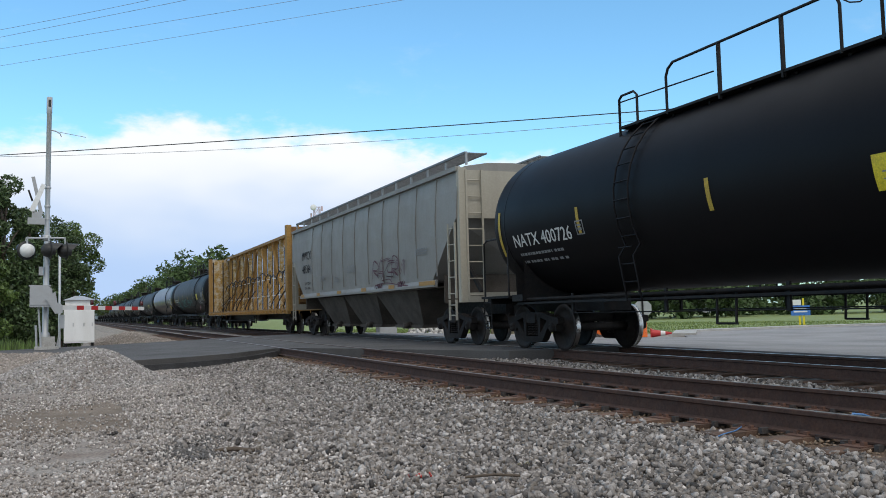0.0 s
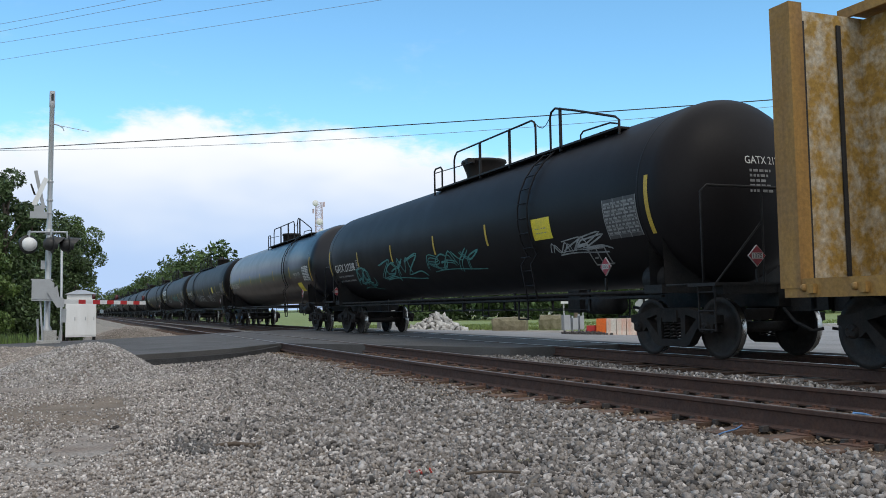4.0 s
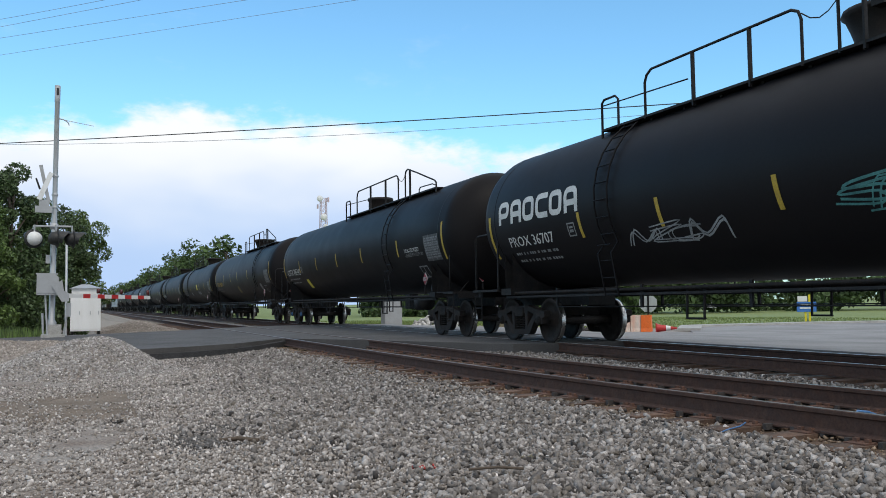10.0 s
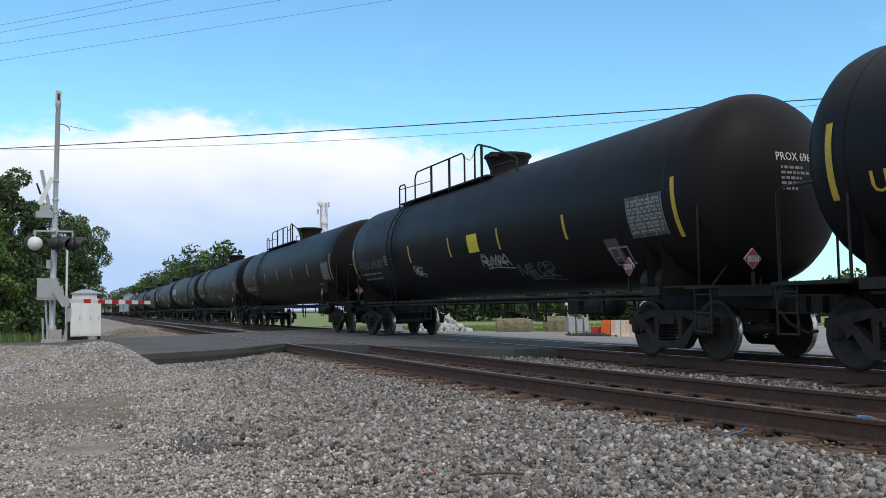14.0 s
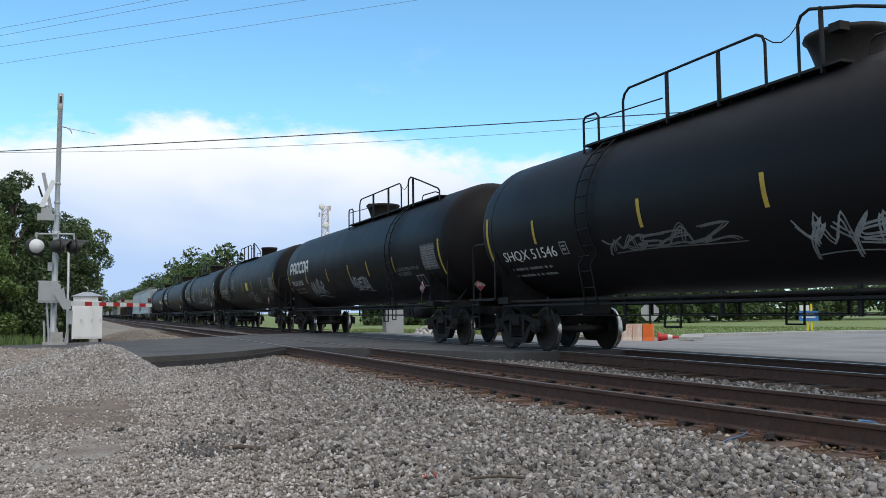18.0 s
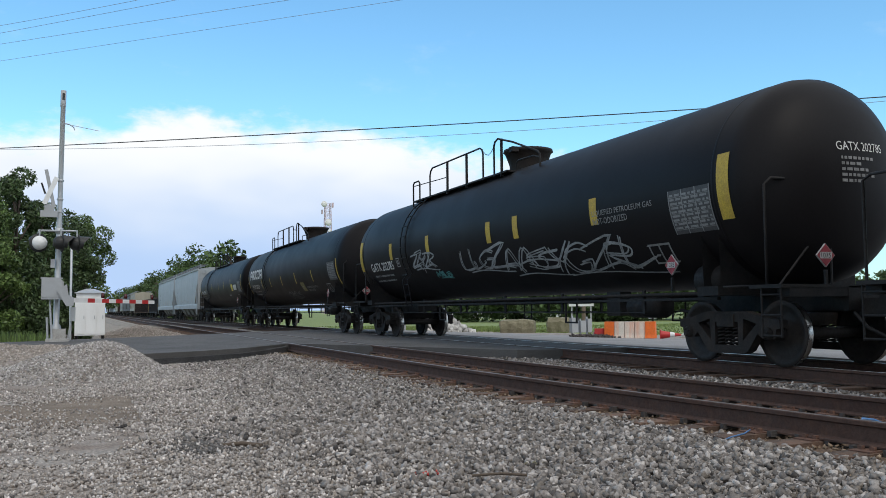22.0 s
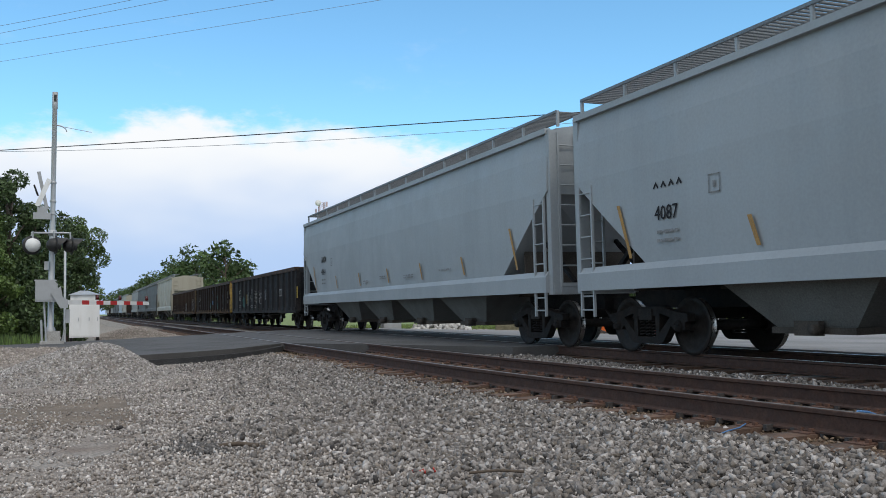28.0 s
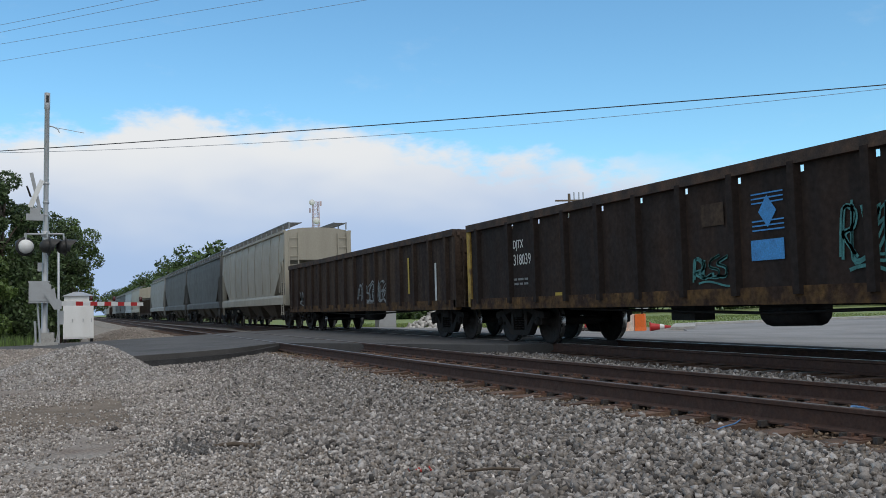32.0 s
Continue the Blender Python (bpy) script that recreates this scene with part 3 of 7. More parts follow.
def make_road():
    crossing = [(-60, 19), (-14, 24.2), (-3.2, 26.2), (-0.7, 27.4), (0.5, 23.0), (1.15, 20.6), (2.2, 20.9), (3.4, 21.6), (4.9, 23.4), (5.2, 23.3), (6.5, 20.9),
                (8.4, 16.8), (9.4, 16.6), (11.3, 16.4), (11.4, 40.0), (10.0, 39.5), (6.9, 38.2), (4.6, 35.6), (2.4, 34.6), (0.4, 33.6), (-2.0, 33.0), (-14, 31), (-60, 27)]
    sheet("road_crossing", crossing, road_z, ASPHALT, 0.30, "dark patched asphalt road over the level crossing", "road")
    fresh = [(0.55, 21.95), (1.1, 20.5), (2.2, 20.75), (3.4, 21.45), (4.95, 23.3), (4.6, 24.4), (3.0, 23.2), (1.6, 22.9)]
    sheet("road_patch", fresh, lambda x, y: road_z(x, y) - 0.014 - 0.10 * max(0.0, min(1.0, (22.6 + 0.3 * x - y) / 1.6)), ASPHALT_NEW, 0.25, "fresh black asphalt ramp at the road's edge", "road")
    beyond = [(11.5, -60), (11.5, 38.5), (13.0, 36.0), (15.5, 31.5), (17.5, 27.0), (19.5, 25.2), (21.5, 28.0), (24.5, 31.6), (31.0, 31.4), (44, 27.5), (80, 12), (160, -30), (160, -60)]
    sheet("road_beyond", beyond, road_z, ASPHALT_PALE, 0.2, "pale grey asphalt yard road beyond the tracks", "road")
    kerb = Geo()
    path = [(21.6, 28.2), (24.5, 31.8), (31.0, 31.6), (44, 27.7), (80, 12.2)]
    for (x0, y0), (x1, y1) in zip(path, path[1:]):
        kerb.beam((x0, y0, road_z(x0, y0) + 0.02), (x1, y1, road_z(x1, y1) + 0.02), 0.9, 0.12)
    thing("kerb", None, "pale concrete kerb strip between the yard road and grass", "kerb", kind="structure", geo=kerb, mat=CONCRETE)


def swept(profile, bend):
    """A closed profile (x, z) drawn along the line; bend(y): its sideways swing."""
    ys = [-60.0, 0.0] + [5.0 + 0.75 * k for k in range(13)] + [20.0, 1500.0]
    n = len(profile)
    g = loft([[(x + bend(y), y, z) for x, z in profile] for y in ys])
    g.add([(x + bend(y), y, z) for y in (ys[0], ys[-1]) for x, z in profile], [tuple(range(n)), tuple(range(n, 2 * n))])
    return g


RAIL_PROFILE = ((-0.07, -0.186), (0.07, -0.186), (0.07, -0.172), (0.012, -0.152), (0.010, -0.048), (0.036, -0.036), (0.036, -0.006), (0.028, -0.0005),
                (-0.028, -0.0005), (-0.036, -0.006), (-0.036, -0.036), (-0.010, -0.048), (-0.012, -0.152), (-0.07, -0.172))
HEAD_PROFILE = ((-0.027, -0.004), (0.027, -0.004), (0.027, 0.0), (-0.027, 0.0))


TIE_STEP = 0.53


def make_track(name, cx, shine, label, bend):
    track = thing(name, pose(cx, 0, 0), label, "railway track", kind="structure")
    body, top = swept(RAIL_PROFILE, bend).mesh("rail", RAIL_SIDE), swept(HEAD_PROFILE, bend).mesh("rail_head", shine)
    for s in (-HALF, HALF):
        rail = part("rail", body, None, track, at=pose(s, 0, 0))
        part("rail_head", top, None, rail, "worn bright running surface")
    return track


def make_ties(track, spans, plates, bend):
    tie = Geo().box(-1.3, 1.3, -0.115, 0.115, -0.37, -0.192).mesh("tie", TIE)
    g = Geo()
    for s in (-HALF, HALF):
        g.box(s - 0.19, s + 0.19, -0.09, 0.09, -0.192, -0.182)
        for dx in (-0.10, 0.10):
            for dy in (-0.05, 0.05):
                g.box(s + dx - 0.018, s + dx + 0.018, dy - 0.018, dy + 0.018, -0.19, -0.155)
    plate = g.mesh("tie_plate", PLATE)
    g = Geo()
    for s in (-HALF, HALF):
        for dy in (-0.15, 0.135):
            g.box(s - 0.10, s + 0.10, dy - 0.02, dy + 0.02, -0.215, -0.168)
    clip = g.mesh("rail_anchor", DARK_SCRAP)
    rng = random.Random(4)
    for lo, hi in spans:
        y = lo
        while y < hi:
            ob = part("tie", tie, None, track, at=pose(bend(y) + rng.uniform(-0.04, 0.04), y + rng.uniform(-0.03, 0.03), rng.uniform(-0.012, 0.004), 0, 0, rng.uniform(-0.6, 0.6) + math.degrees(math.atan(bend(y - 0.5) - bend(y + 0.5)))))
            if lo < plates:
                part("tie_plate", plate, None, ob)
                part("rail_anchor", clip, None, ob)
            y += TIE_STEP
    far = Geo()
    y = 80.0
    while y < 400:
        far.box(-1.3, 1.3, y - 0.115, y + 0.115, -0.37, -0.195)
        y += TIE_STEP
    part("far_ties", far, TIE, track)["kind"] = "stuff"


def make_shoulder():
    """The long raised ballast beds, along both tracks."""
    for name, cx, lo, hi in (("ballast_bed_near", NEAR_X, -1.9, 2.15), ("ballast_bed_far", TRAIN_X, -2.15, 1.45)):
        prof = [(cx + lo - 0.5, -0.75), (cx + hi + 0.5, -0.75), (cx + hi, -0.245), (cx + lo + 0.15, -0.245)]
        g = Geo().prism([(x, z) for x, z in prof], 39.0, 1500.0, "y")
        thing(name, None, "grey crushed-stone ballast bed under the railway track", "ballast", kind="structure", geo=g, mat=BALLAST_TAN)


def make_ballast():
    rng = np.random.default_rng(7)

    def field(n, x0, x1, y0, y1, keep, size, sink=0.3):
        x, y = rng.uniform(x0, x1, n), rng.uniform(y0, y1, n)
        k = keep(x, y)
        x, y = x[k], y[k]
        s = rng.uniform(*size, len(x)) * (0.8 + 0.4 * rng.random(len(x)))
        z = np.array([ground_z(a, b) for a, b in zip(x, y)]) + s * (0.5 - sink) + rng.uniform(-0.55, 0.45, len(x)) * s
        return np.stack([x, y, z], 1), s

    wedge = lambda x, y: (x > -0.09 * y - 0.15) & (x < 1.22 * y + 0.3)
    coarse = lambda x, y: x > 1.95 + 0.03 * (y - 5) + 0.3 * np.sin(y * 1.3) + rng.normal(0, 0.55, len(x))
    swing = np.vectorize(near_bend)
    shoulder = lambda x, y: wedge(x, y) & coarse(x, y) & (x < 4.52 + swing(y) + rng.normal(0, 0.12, len(x)))
    sets = [field(68000, 0.2, 5.2, 3.2, 9.5, shoulder, (0.026, 0.055)),
            field(76000, 0.2, 4.8, 9.5, 24.5, lambda x, y: shoulder(x, y) & (y < 20.3 + 0.75 * np.maximum(0, x - 1)), (0.024, 0.050)),
            ]
    # and behind the camera
    sets.append(field(22000, 0.8, 4.7, -8.0, 3.2, lambda x, y: coarse(x, y) & ~wedge(x, y) & (x < 4.6), (0.028, 0.056)))
    p, s = np.concatenate([a for a, _ in sets]), np.concatenate([b for _, b in sets])
    tagged(new("ballast_stones", stones("ballast_stones", p, s, BALLAST, rng)), "loose broken grey ballast stones beside the track", "gravel", kind="stuff")
    def patchy(x, y):
        # bare dirt shows between the trodden gravel
        cover = np.array([bump_noise(a, b * 0.6, 0.9, 5.0) + 0.5 * bump_noise(a, b, 2.6, 7.0) for a, b in zip(x, y)])
        bare = np.array([bare_dirt(a, b) for a, b in zip(x, y)])
        return (cover + rng.uniform(-0.35, 0.35, len(x)) > -0.10) & (rng.random(len(x)) > 0.80 * bare)

    def fine(x, y):
        k = wedge(x, y) & ~coarse(x, y)
        k[k] = patchy(x[k], y[k])
        return k

    p, s = field(165000, -2.2, 4.0, 4.5, 21.0, fine, (0.013, 0.034), 0.38)
    q, t = field(16000, -4.0, 2.4, -8.0, 4.5, lambda x, y: ~coarse(x, y) & ~wedge(x, y), (0.016, 0.046), 0.40)
    # small stone between the coarse
    r, u = field(48000, 0.6, 3.8, 3.6, 18.0, lambda x, y: wedge(x, y) & (x < 2.9 + rng.normal(0, 0.55, len(x))), (0.014, 0.034), 0.1)
    p, s = np.concatenate([p, q, r]), np.concatenate([s, t, u])
    tagged(new("fine_gravel", stones("fine_gravel", p, s, FINE, rng)), "fine trodden grey gravel on the dirt lot", "gravel", kind="stuff")
    p, s = field(14000, 7.1, 9.0, 3.0, 17.5, lambda x, y: (x > 7.2 + swing(y)) & (x < 8.7), (0.032, 0.058), 0.1)
    tagged(new("track_ballast", stones("track_ballast", p, s, BALLAST, rng)), "grey ballast stones between the two tracks", "gravel", kind="stuff")
    q, t = field(26000, 3.8, 7.8, 3.0, 23.0, lambda x, y: (x > 4.10 + swing(y) + rng.normal(0, 0.14, len(x))) & (x < 7.15 + swing(y)), (0.012, 0.034), 0.2)
    tagged(new("rusty_gravel", stones("rusty_gravel", q, t, RUSTY, rng)), "rust-stained grit between the wooden ties", "gravel", kind="stuff")
    x = np.concatenate([rng.normal(0.96, 0.11, 900), rng.normal(0.80, 0.14, 110), rng.normal(1.25, 0.12, 120)])
    y = np.concatenate([rng.normal(7.95, 0.26, 900), rng.normal(7.7, 0.22, 110), rng.normal(8.7, 0.12, 120)])
    p = np.stack([x, y, np.array([ground_z(i, j) for i, j in zip(x, y)]) + 0.020], 1)
    tagged(new("oil_stain", stones("oil_stain", p, rng.uniform(0.012, 0.03, len(x)), OILED, rng)), "oil-blackened patch of fine gravel", "stain", kind="stuff")
    p, s = field(10000, 1.0, 4.6, 37.5, 80.0, lambda x, y: x > 0.9, (0.035, 0.07), 0.2)
    p[:, 2] = np.where(p[:, 0] > 3.9, -0.24, np.maximum(p[:, 2], -0.24 - (3.9 - p[:, 0]) * 0.5))
    tagged(new("far_ballast", stones("far_ballast", p, s, TAN_STONE, rng)), "tan ballast slope beyond the road crossing", "gravel", kind="stuff")


def make_gravel_pile():
    rng = np.random.default_rng(3)
    cx, cy = 0.29, 17.2
    n, m = 40, 18
    verts, faces = [], []

    def height(r, a):
        # steep and rounded towards the track, drawn out on the other side
        near, away = 0.5 + 0.5 * math.cos(math.pi * min(1.0, r)), max(0.0, 1 - r ** 1.6)
        w = 0.5 + 0.5 * math.cos(a)
        return 0.645 * (near * w + away * (1 - w)) * (1 + r * (0.10 * math.sin(3 * a + 1) + 0.06 * math.sin(7 * a))) + 0.02 * r * math.sin(9 * a + 8 * r)

    def spot(r, a):
        rx, ry = 1.74 - 0.20 * math.cos(a) + 0.08 * math.sin(2 * a), 1.7
        return cx + r * rx * math.cos(a), cy + r * ry * math.sin(a), -0.31 + height(r, a)

    for j in range(m + 1):
        for i in range(n):
            verts.append(spot(j / m * 1.02, 2 * math.pi * i / n))
    faces = [(j * n + i, j * n + (i + 1) % n, (j + 1) * n + (i + 1) % n, (j + 1) * n + i) for j in range(m) for i in range(n)]
    heap = thing("gravel_pile", None, "heap of loose grey crushed gravel on the dirt lot", "gravel pile")
    part("core", Geo().add(verts, faces, True), GRIT, heap)
    r, a = np.sqrt(rng.random(19000)) * 1.12, rng.uniform(0, 2 * np.pi, 19000)
    p = np.array([spot(i, j) for i, j in zip(r, a)])
    ob = part("gravel", stones("gravel", p, rng.uniform(0.024, 0.052, len(p)), PILE_STONE, rng), None, heap)
    ob["kind"] = "stuff"


def make_gravel_bank():
    """The low tan bank between the pile and the road's edge."""
    rng = np.random.default_rng(13)

    def spot(u, v):
        x, y = -4.6 + 4.7 * u, 20.2 + 0.9 * u + 6.4 * v
        rise = math.sin(math.pi * min(1.0, max(0.0, u))) ** 0.5 * min(1.0, v / 0.85) * min(1.0, (1.03 - v) / 0.12)
        return x, y, ground_z(x, y) - 0.03 + 0.26 * rise * (0.85 + 0.3 * bump_noise(x, y, 1.1, 3.0))

    n, m = 30, 26
    verts = [spot(i / n, j / m) for j in range(m + 1) for i in range(n + 1)]
    faces = [(j * (n + 1) + i, j * (n + 1) + i + 1, (j + 1) * (n + 1) + i + 1, (j + 1) * (n + 1) + i) for j in range(m) for i in range(n)]
    bank = thing("gravel_bank", None, "low bank of tan dirt and gravel at the road's edge", "gravel bank")
    part("core", Geo().add(verts, faces, True), BALLAST_TAN, bank)
    p = np.array([spot(u, v) for u, v in rng.random((7000, 2))])
    part("gravel", stones("gravel", p, rng.uniform(0.02, 0.075, len(p)), TAN_STONE, rng), None, bank)["kind"] = "stuff"


make_ground()
make_road()
near_track = make_track("track_near", NEAR_X, RAIL_DULL, "railway track with rust-brown rails and weathered wooden ties", near_bend)
train_track = make_track("track_train", TRAIN_X, RAIL_TOP, "railway track with bright-worn rails under the freight train", lambda y: 0.0)
make_shoulder()
make_gravel_pile()
make_gravel_bank()


# ---- the train ----
SPEED = 13.52
R_TANK, Z_TANK = 1.56, 2.71


def wheelset_geo():
    g = Geo()
    for s in (-1, 1):
        x = s * 0.75
        prof = [(0.10, -0.09), (0.13, -0.085), (0.15, -0.03), (0.36, -0.02), (0.385, -0.062), (0.452, -0.062), (0.455, 0.055), (0.482, 0.062), (0.482, 0.078), (0.40, 0.078), (0.37, 0.03), (0.15, 0.03), (0.12, 0.09), (0.10, 0.09)]
        g.lathe([(r, x - s * t * -1 if s < 0 else x - t) for r, t in prof], 28, "x")
    g.lathe([(0.0, -0.98), (0.085, -0.98), (0.085, 0.98), (0.0, 0.98)], 12, "x")
    return g


def tread_geo():
    g = Geo()
    return g.lathe([(0.4555, 0.697), (0.458, 0.70), (0.457, 0.785), (0.4535, 0.815), (0.449, 0.8165), (0.40, 0.816)], 28, "x")


def sideframe_geo():
    """A cast truck side: arched top, diagonals, spring seat and jaws, in the y-z plane at x = 0."""
    outer = [(-1.12, 0.66), (-0.82, 0.69), (-0.44, 0.78), (0.44, 0.78), (0.82, 0.69), (1.12, 0.66), (1.13, 0.54), (1.05, 0.52), (1.04, 0.40), (0.99, 0.38), (0.99, 0.50), (0.79, 0.50), (0.79, 0.38),
             (0.73, 0.42), (0.68, 0.46), (0.47, 0.20), (0.36, 0.15), (-0.36, 0.15), (-0.47, 0.20), (-0.68, 0.46), (-0.73, 0.42), (-0.79, 0.38), (-0.79, 0.50), (-0.99, 0.50), (-0.99, 0.38), (-1.04, 0.40), (-1.05, 0.52), (-1.13, 0.54)]
    holes = [[(-0.66, 0.60), (-0.38, 0.67), (-0.36, 0.34)], [(0.66, 0.60), (0.38, 0.67), (0.36, 0.34)], [(-0.26, 0.62), (0.26, 0.62), (0.26, 0.27), (-0.26, 0.27)]]
    bm = bmesh.new()
    edges = []
    for loop in [outer] + holes:
        vs = [bm.verts.new((-0.075, y, z)) for y, z in loop]
        edges += [bm.edges.new((vs[i], vs[(i + 1) % len(vs)])) for i in range(len(vs))]
    bmesh.ops.triangle_fill(bm, use_beauty=True, use_dissolve=False, edges=edges)
    r = bmesh.ops.extrude_face_region(bm, geom=list(bm.faces))
    for v in (q for q in r["geom"] if isinstance(q, bmesh.types.BMVert)):
        v.co.x += 0.15
    bmesh.ops.recalc_face_normals(bm, faces=bm.faces)
    me = bpy.data.meshes.new("sideframe")
    bm.to_mesh(me)
    bm.free()
    me.materials.append(TRUCK_IRON)
    return me


def spring_geo():
    g = Geo()
    for y in (-0.17, 0.0, 0.17):
        path = [(0.065 * math.cos(a), y + 0.065 * math.sin(a), 0.28 + 0.27 * a / (2 * math.pi * 5)) for a in np.linspace(0, 2 * math.pi * 5, 31)]
        g.tube(path, 0.016, 4)
    return g


TRUCK = {}


def truck_meshes():
    TRUCK["wheelset"] = wheelset_geo().mesh("wheelset", WHEEL_STEEL)
    TRUCK["tread"] = tread_geo().mesh("tread", TREAD)
    TRUCK["frame"] = sideframe_geo()
    TRUCK["spring"] = spring_geo().mesh("spring_nest", TRUCK_IRON)
    g = Geo().box(-1.12, 1.12, -0.19, 0.19, 0.55, 0.74).box(-0.25, 0.25, -0.25, 0.25, 0.74, 0.86)
    g.box(-0.85, 0.85, -0.52, -0.45, 0.36, 0.44).box(-0.85, 0.85, 0.45, 0.52, 0.36, 0.44)
    TRUCK["bolster"] = g.mesh("truck", TRUCK_IRON)
    g = Geo()
    g.lathe([(0.0, 0.035), (0.055, 0.03), (0.095, 0.012), (0.10, -0.03)], 14, "x")
    for k in range(3):
        a = k * 2.094 + 0.4
        g.lathe([(0.0, 0.05), (0.016, 0.05), (0.016, 0.02)], 6, "x", (0, 0.055 * math.cos(a), 0.055 * math.sin(a)))
    for n, m in (("cap", TRUCK_IRON), ("cap_blue", CAP_BLUE)):
        TRUCK[n] = g.mesh("bearing_cap", m)


WHEELSETS = []
LPG = ("LIQUEFIED PETROLEUM GAS", "NOT-ODORIZED")


def add_truck(car, y, cap="cap"):
    t = part("truck", TRUCK["bolster"], None, car, "grimy cast-iron freight truck with two axles", pose(0, y, 0))
    for s in (-1, 1):
        part("sideframe", TRUCK["frame"], None, t, at=pose(s * 1.02, 0, 0))
        part("spring_nest", TRUCK["spring"], None, t, at=pose(s * 1.02, 0, 0))
    for dy in (-0.889, 0.889):
        w = new("wheelset", TRUCK["wheelset"])
        w.parent = t
        w.matrix_parent_inverse = pose(0, dy, 0.457)
        WHEELSETS.append(w)
        w["label"] = "steel wheel pair with bright-worn treads"
        # tread and caps are laid on the wheels
        for s in (-1, 1):
            part("tread", TRUCK["tread"], None, t, "bright polished wheel tread", pose(0, dy, 0.457, 0, 0, 0 if s > 0 else 180))
            part("bearing_cap", TRUCK[cap], None, t, at=pose(s * 1.11, dy, 0.46, 0, 0, 0 if s > 0 else 180))
    return t


COUPLER = {}


def add_couplers(car, half):
    if not COUPLER:
        g = Geo().box(-0.09, 0.09, -0.75, -0.16, 0.70, 0.95).box(-0.20, 0.20, -0.22, 0.0, 0.72, 0.98).box(-0.20, -0.06, 0.0, 0.10, 0.74, 0.96)
        g.tube([(0.25, -0.6, 0.75), (0.28, -0.35, 0.55), (0.2, -0.1, 0.42), (0.1, 0.02, 0.45)], 0.025, 6)
        COUPLER["m"] = g.mesh("coupler", IRON)
    part("coupler", COUPLER["m"], None, car, at=pose(0, half, 0))
    part("coupler", COUPLER["m"], None, car, at=pose(0, -half, 0, 0, 0, 180))


def tank_point(y, a, out=0.006):
    """A point of the tank's near side: a degrees above its middle."""
    c = radians(a)
    return (-(R_TANK + out) * math.cos(c), y, Z_TANK + (R_TANK + out) * math.sin(c))


def tank_patch(g, y0, y1, a0, a1, out=0.006, lean=0.0, n=None):
    """A rectangle laid on the near side, from y0 (left) to y1 (right), a0 to a1 degrees."""
    n = n or max(2, int(abs(a1 - a0) / 4) + 1)
    v, f = [], []
    for i in range(n + 1):
        a = a0 + (a1 - a0) * i / n
        for y in (y0, y1):
            v.append(tank_point(y + lean * (i / n), a, out))
    f = [(2 * i, 2 * i + 1, 2 * i + 3, 2 * i + 2) for i in range(n)]
    return g.add(v, f, True)


DEG_PER_M = 180 / (math.pi * R_TANK)


def tank_text(words, y, a, height, width, out=0.007):
    """Words on the near side, of that width, that begin at y (left) with their foot at a degrees."""
    v, f = WORDS[words]
    k = width / v[:, 0].max()
    g = Geo()
    for shift, up in ((0.0, 0.0), (0.05 * height, 0.002)):
        g.add([tank_point(y - p[0] * k - shift, a + p[1] * height * DEG_PER_M, out + up) for p in v], f)
    return g


def tank_bars(g, y, a, width, rows, height=0.06, gap=0.05, out=0.007, rng=None):
    """Unreadable small writing as plain bars."""
    for r in range(rows):
        at = a - r * (height + gap) * DEG_PER_M
        x = 0.0
        while x < width:
            w = rng.uniform(0.04, 0.13)
            tank_patch(g, y - x, y - min(width, x + w), at, at + height * DEG_PER_M, out, n=1)
            x += w + rng.choice((0.025, 0.03, 0.09))
    return g


GLYPHS = (((0, 0), (0.1, 1), (0.45, 0.1), (0.8, 1), (0.95, 0)), ((0.9, 0.95), (0.2, 0.8), (0.15, 0.5), (0.8, 0.45), (0.75, 0.05), (0.05, 0.1)), ((0.1, 0), (0.2, 1), (0.8, 0.85), (0.75, 0.5), (0.2, 0.45), (0.9, 0)),
          ((0.85, 0.8), (0.5, 1.0), (0.1, 0.6), (0.2, 0.1), (0.7, 0.0), (0.9, 0.35), (0.5, 0.4)), ((0.05, 1), (0.5, 0.45), (0.95, 1), (0.5, 0.45), (0.4, -0.35)), ((0.1, 0.05), (0.5, 1.1), (0.9, 0), (0.72, 0.4), (0.2, 0.42)),
          ((0.1, 1), (0.15, 0), (0.85, 0.05), (0.9, 0.3)), ((0.0, 0.9), (1.0, 1.0), (0.1, 0.0), (1.0, 0.05), (1.35, -0.2)))


def tag_strokes(rng, width, height, count):
    """Strokes of a wild, unreadable tag: lists of (along, up), rounded off."""
    out = []
    w = width / count
    for k in range(count):
        ctrl = [(w * (k + (1.75 * a - 0.3) + 0.22 * b) + rng.uniform(-0.08, 0.08) * w, height * (0.12 + 0.76 * b + rng.uniform(-0.10, 0.10))) for a, b in rng.choice(GLYPHS)]
        pts = []
        for i in range(len(ctrl) - 1):
            p0, p1, p2, p3 = ctrl[max(i - 1, 0)], ctrl[i], ctrl[i + 1], ctrl[min(i + 2, len(ctrl) - 1)]
            for t in (0.0, 0.25, 0.5, 0.75):
                pts.append(tuple(0.5 * (2 * b + (c - a) * t + (2 * a - 5 * b + 4 * c - d) * t * t + (3 * b - a - 3 * c + d) * t ** 3) for a, b, c, d in zip(p0, p1, p2, p3)))
        out.append(pts + [ctrl[-1]])
    # a second, looser pass over the first
    for pts in list(out):
        dx, dz, k = rng.uniform(-0.25, 0.25) * w, rng.uniform(-0.12, 0.12) * height, rng.uniform(0.85, 1.15)
        out.append([(p + dx, dz + q * k) for p, q in pts])
    if count > 3:
        out.append([(width * f, -height * 0.12 + height * 0.10 * math.sin(4 * f)) for f in np.linspace(0.1, 1.15, 9)])
    return out


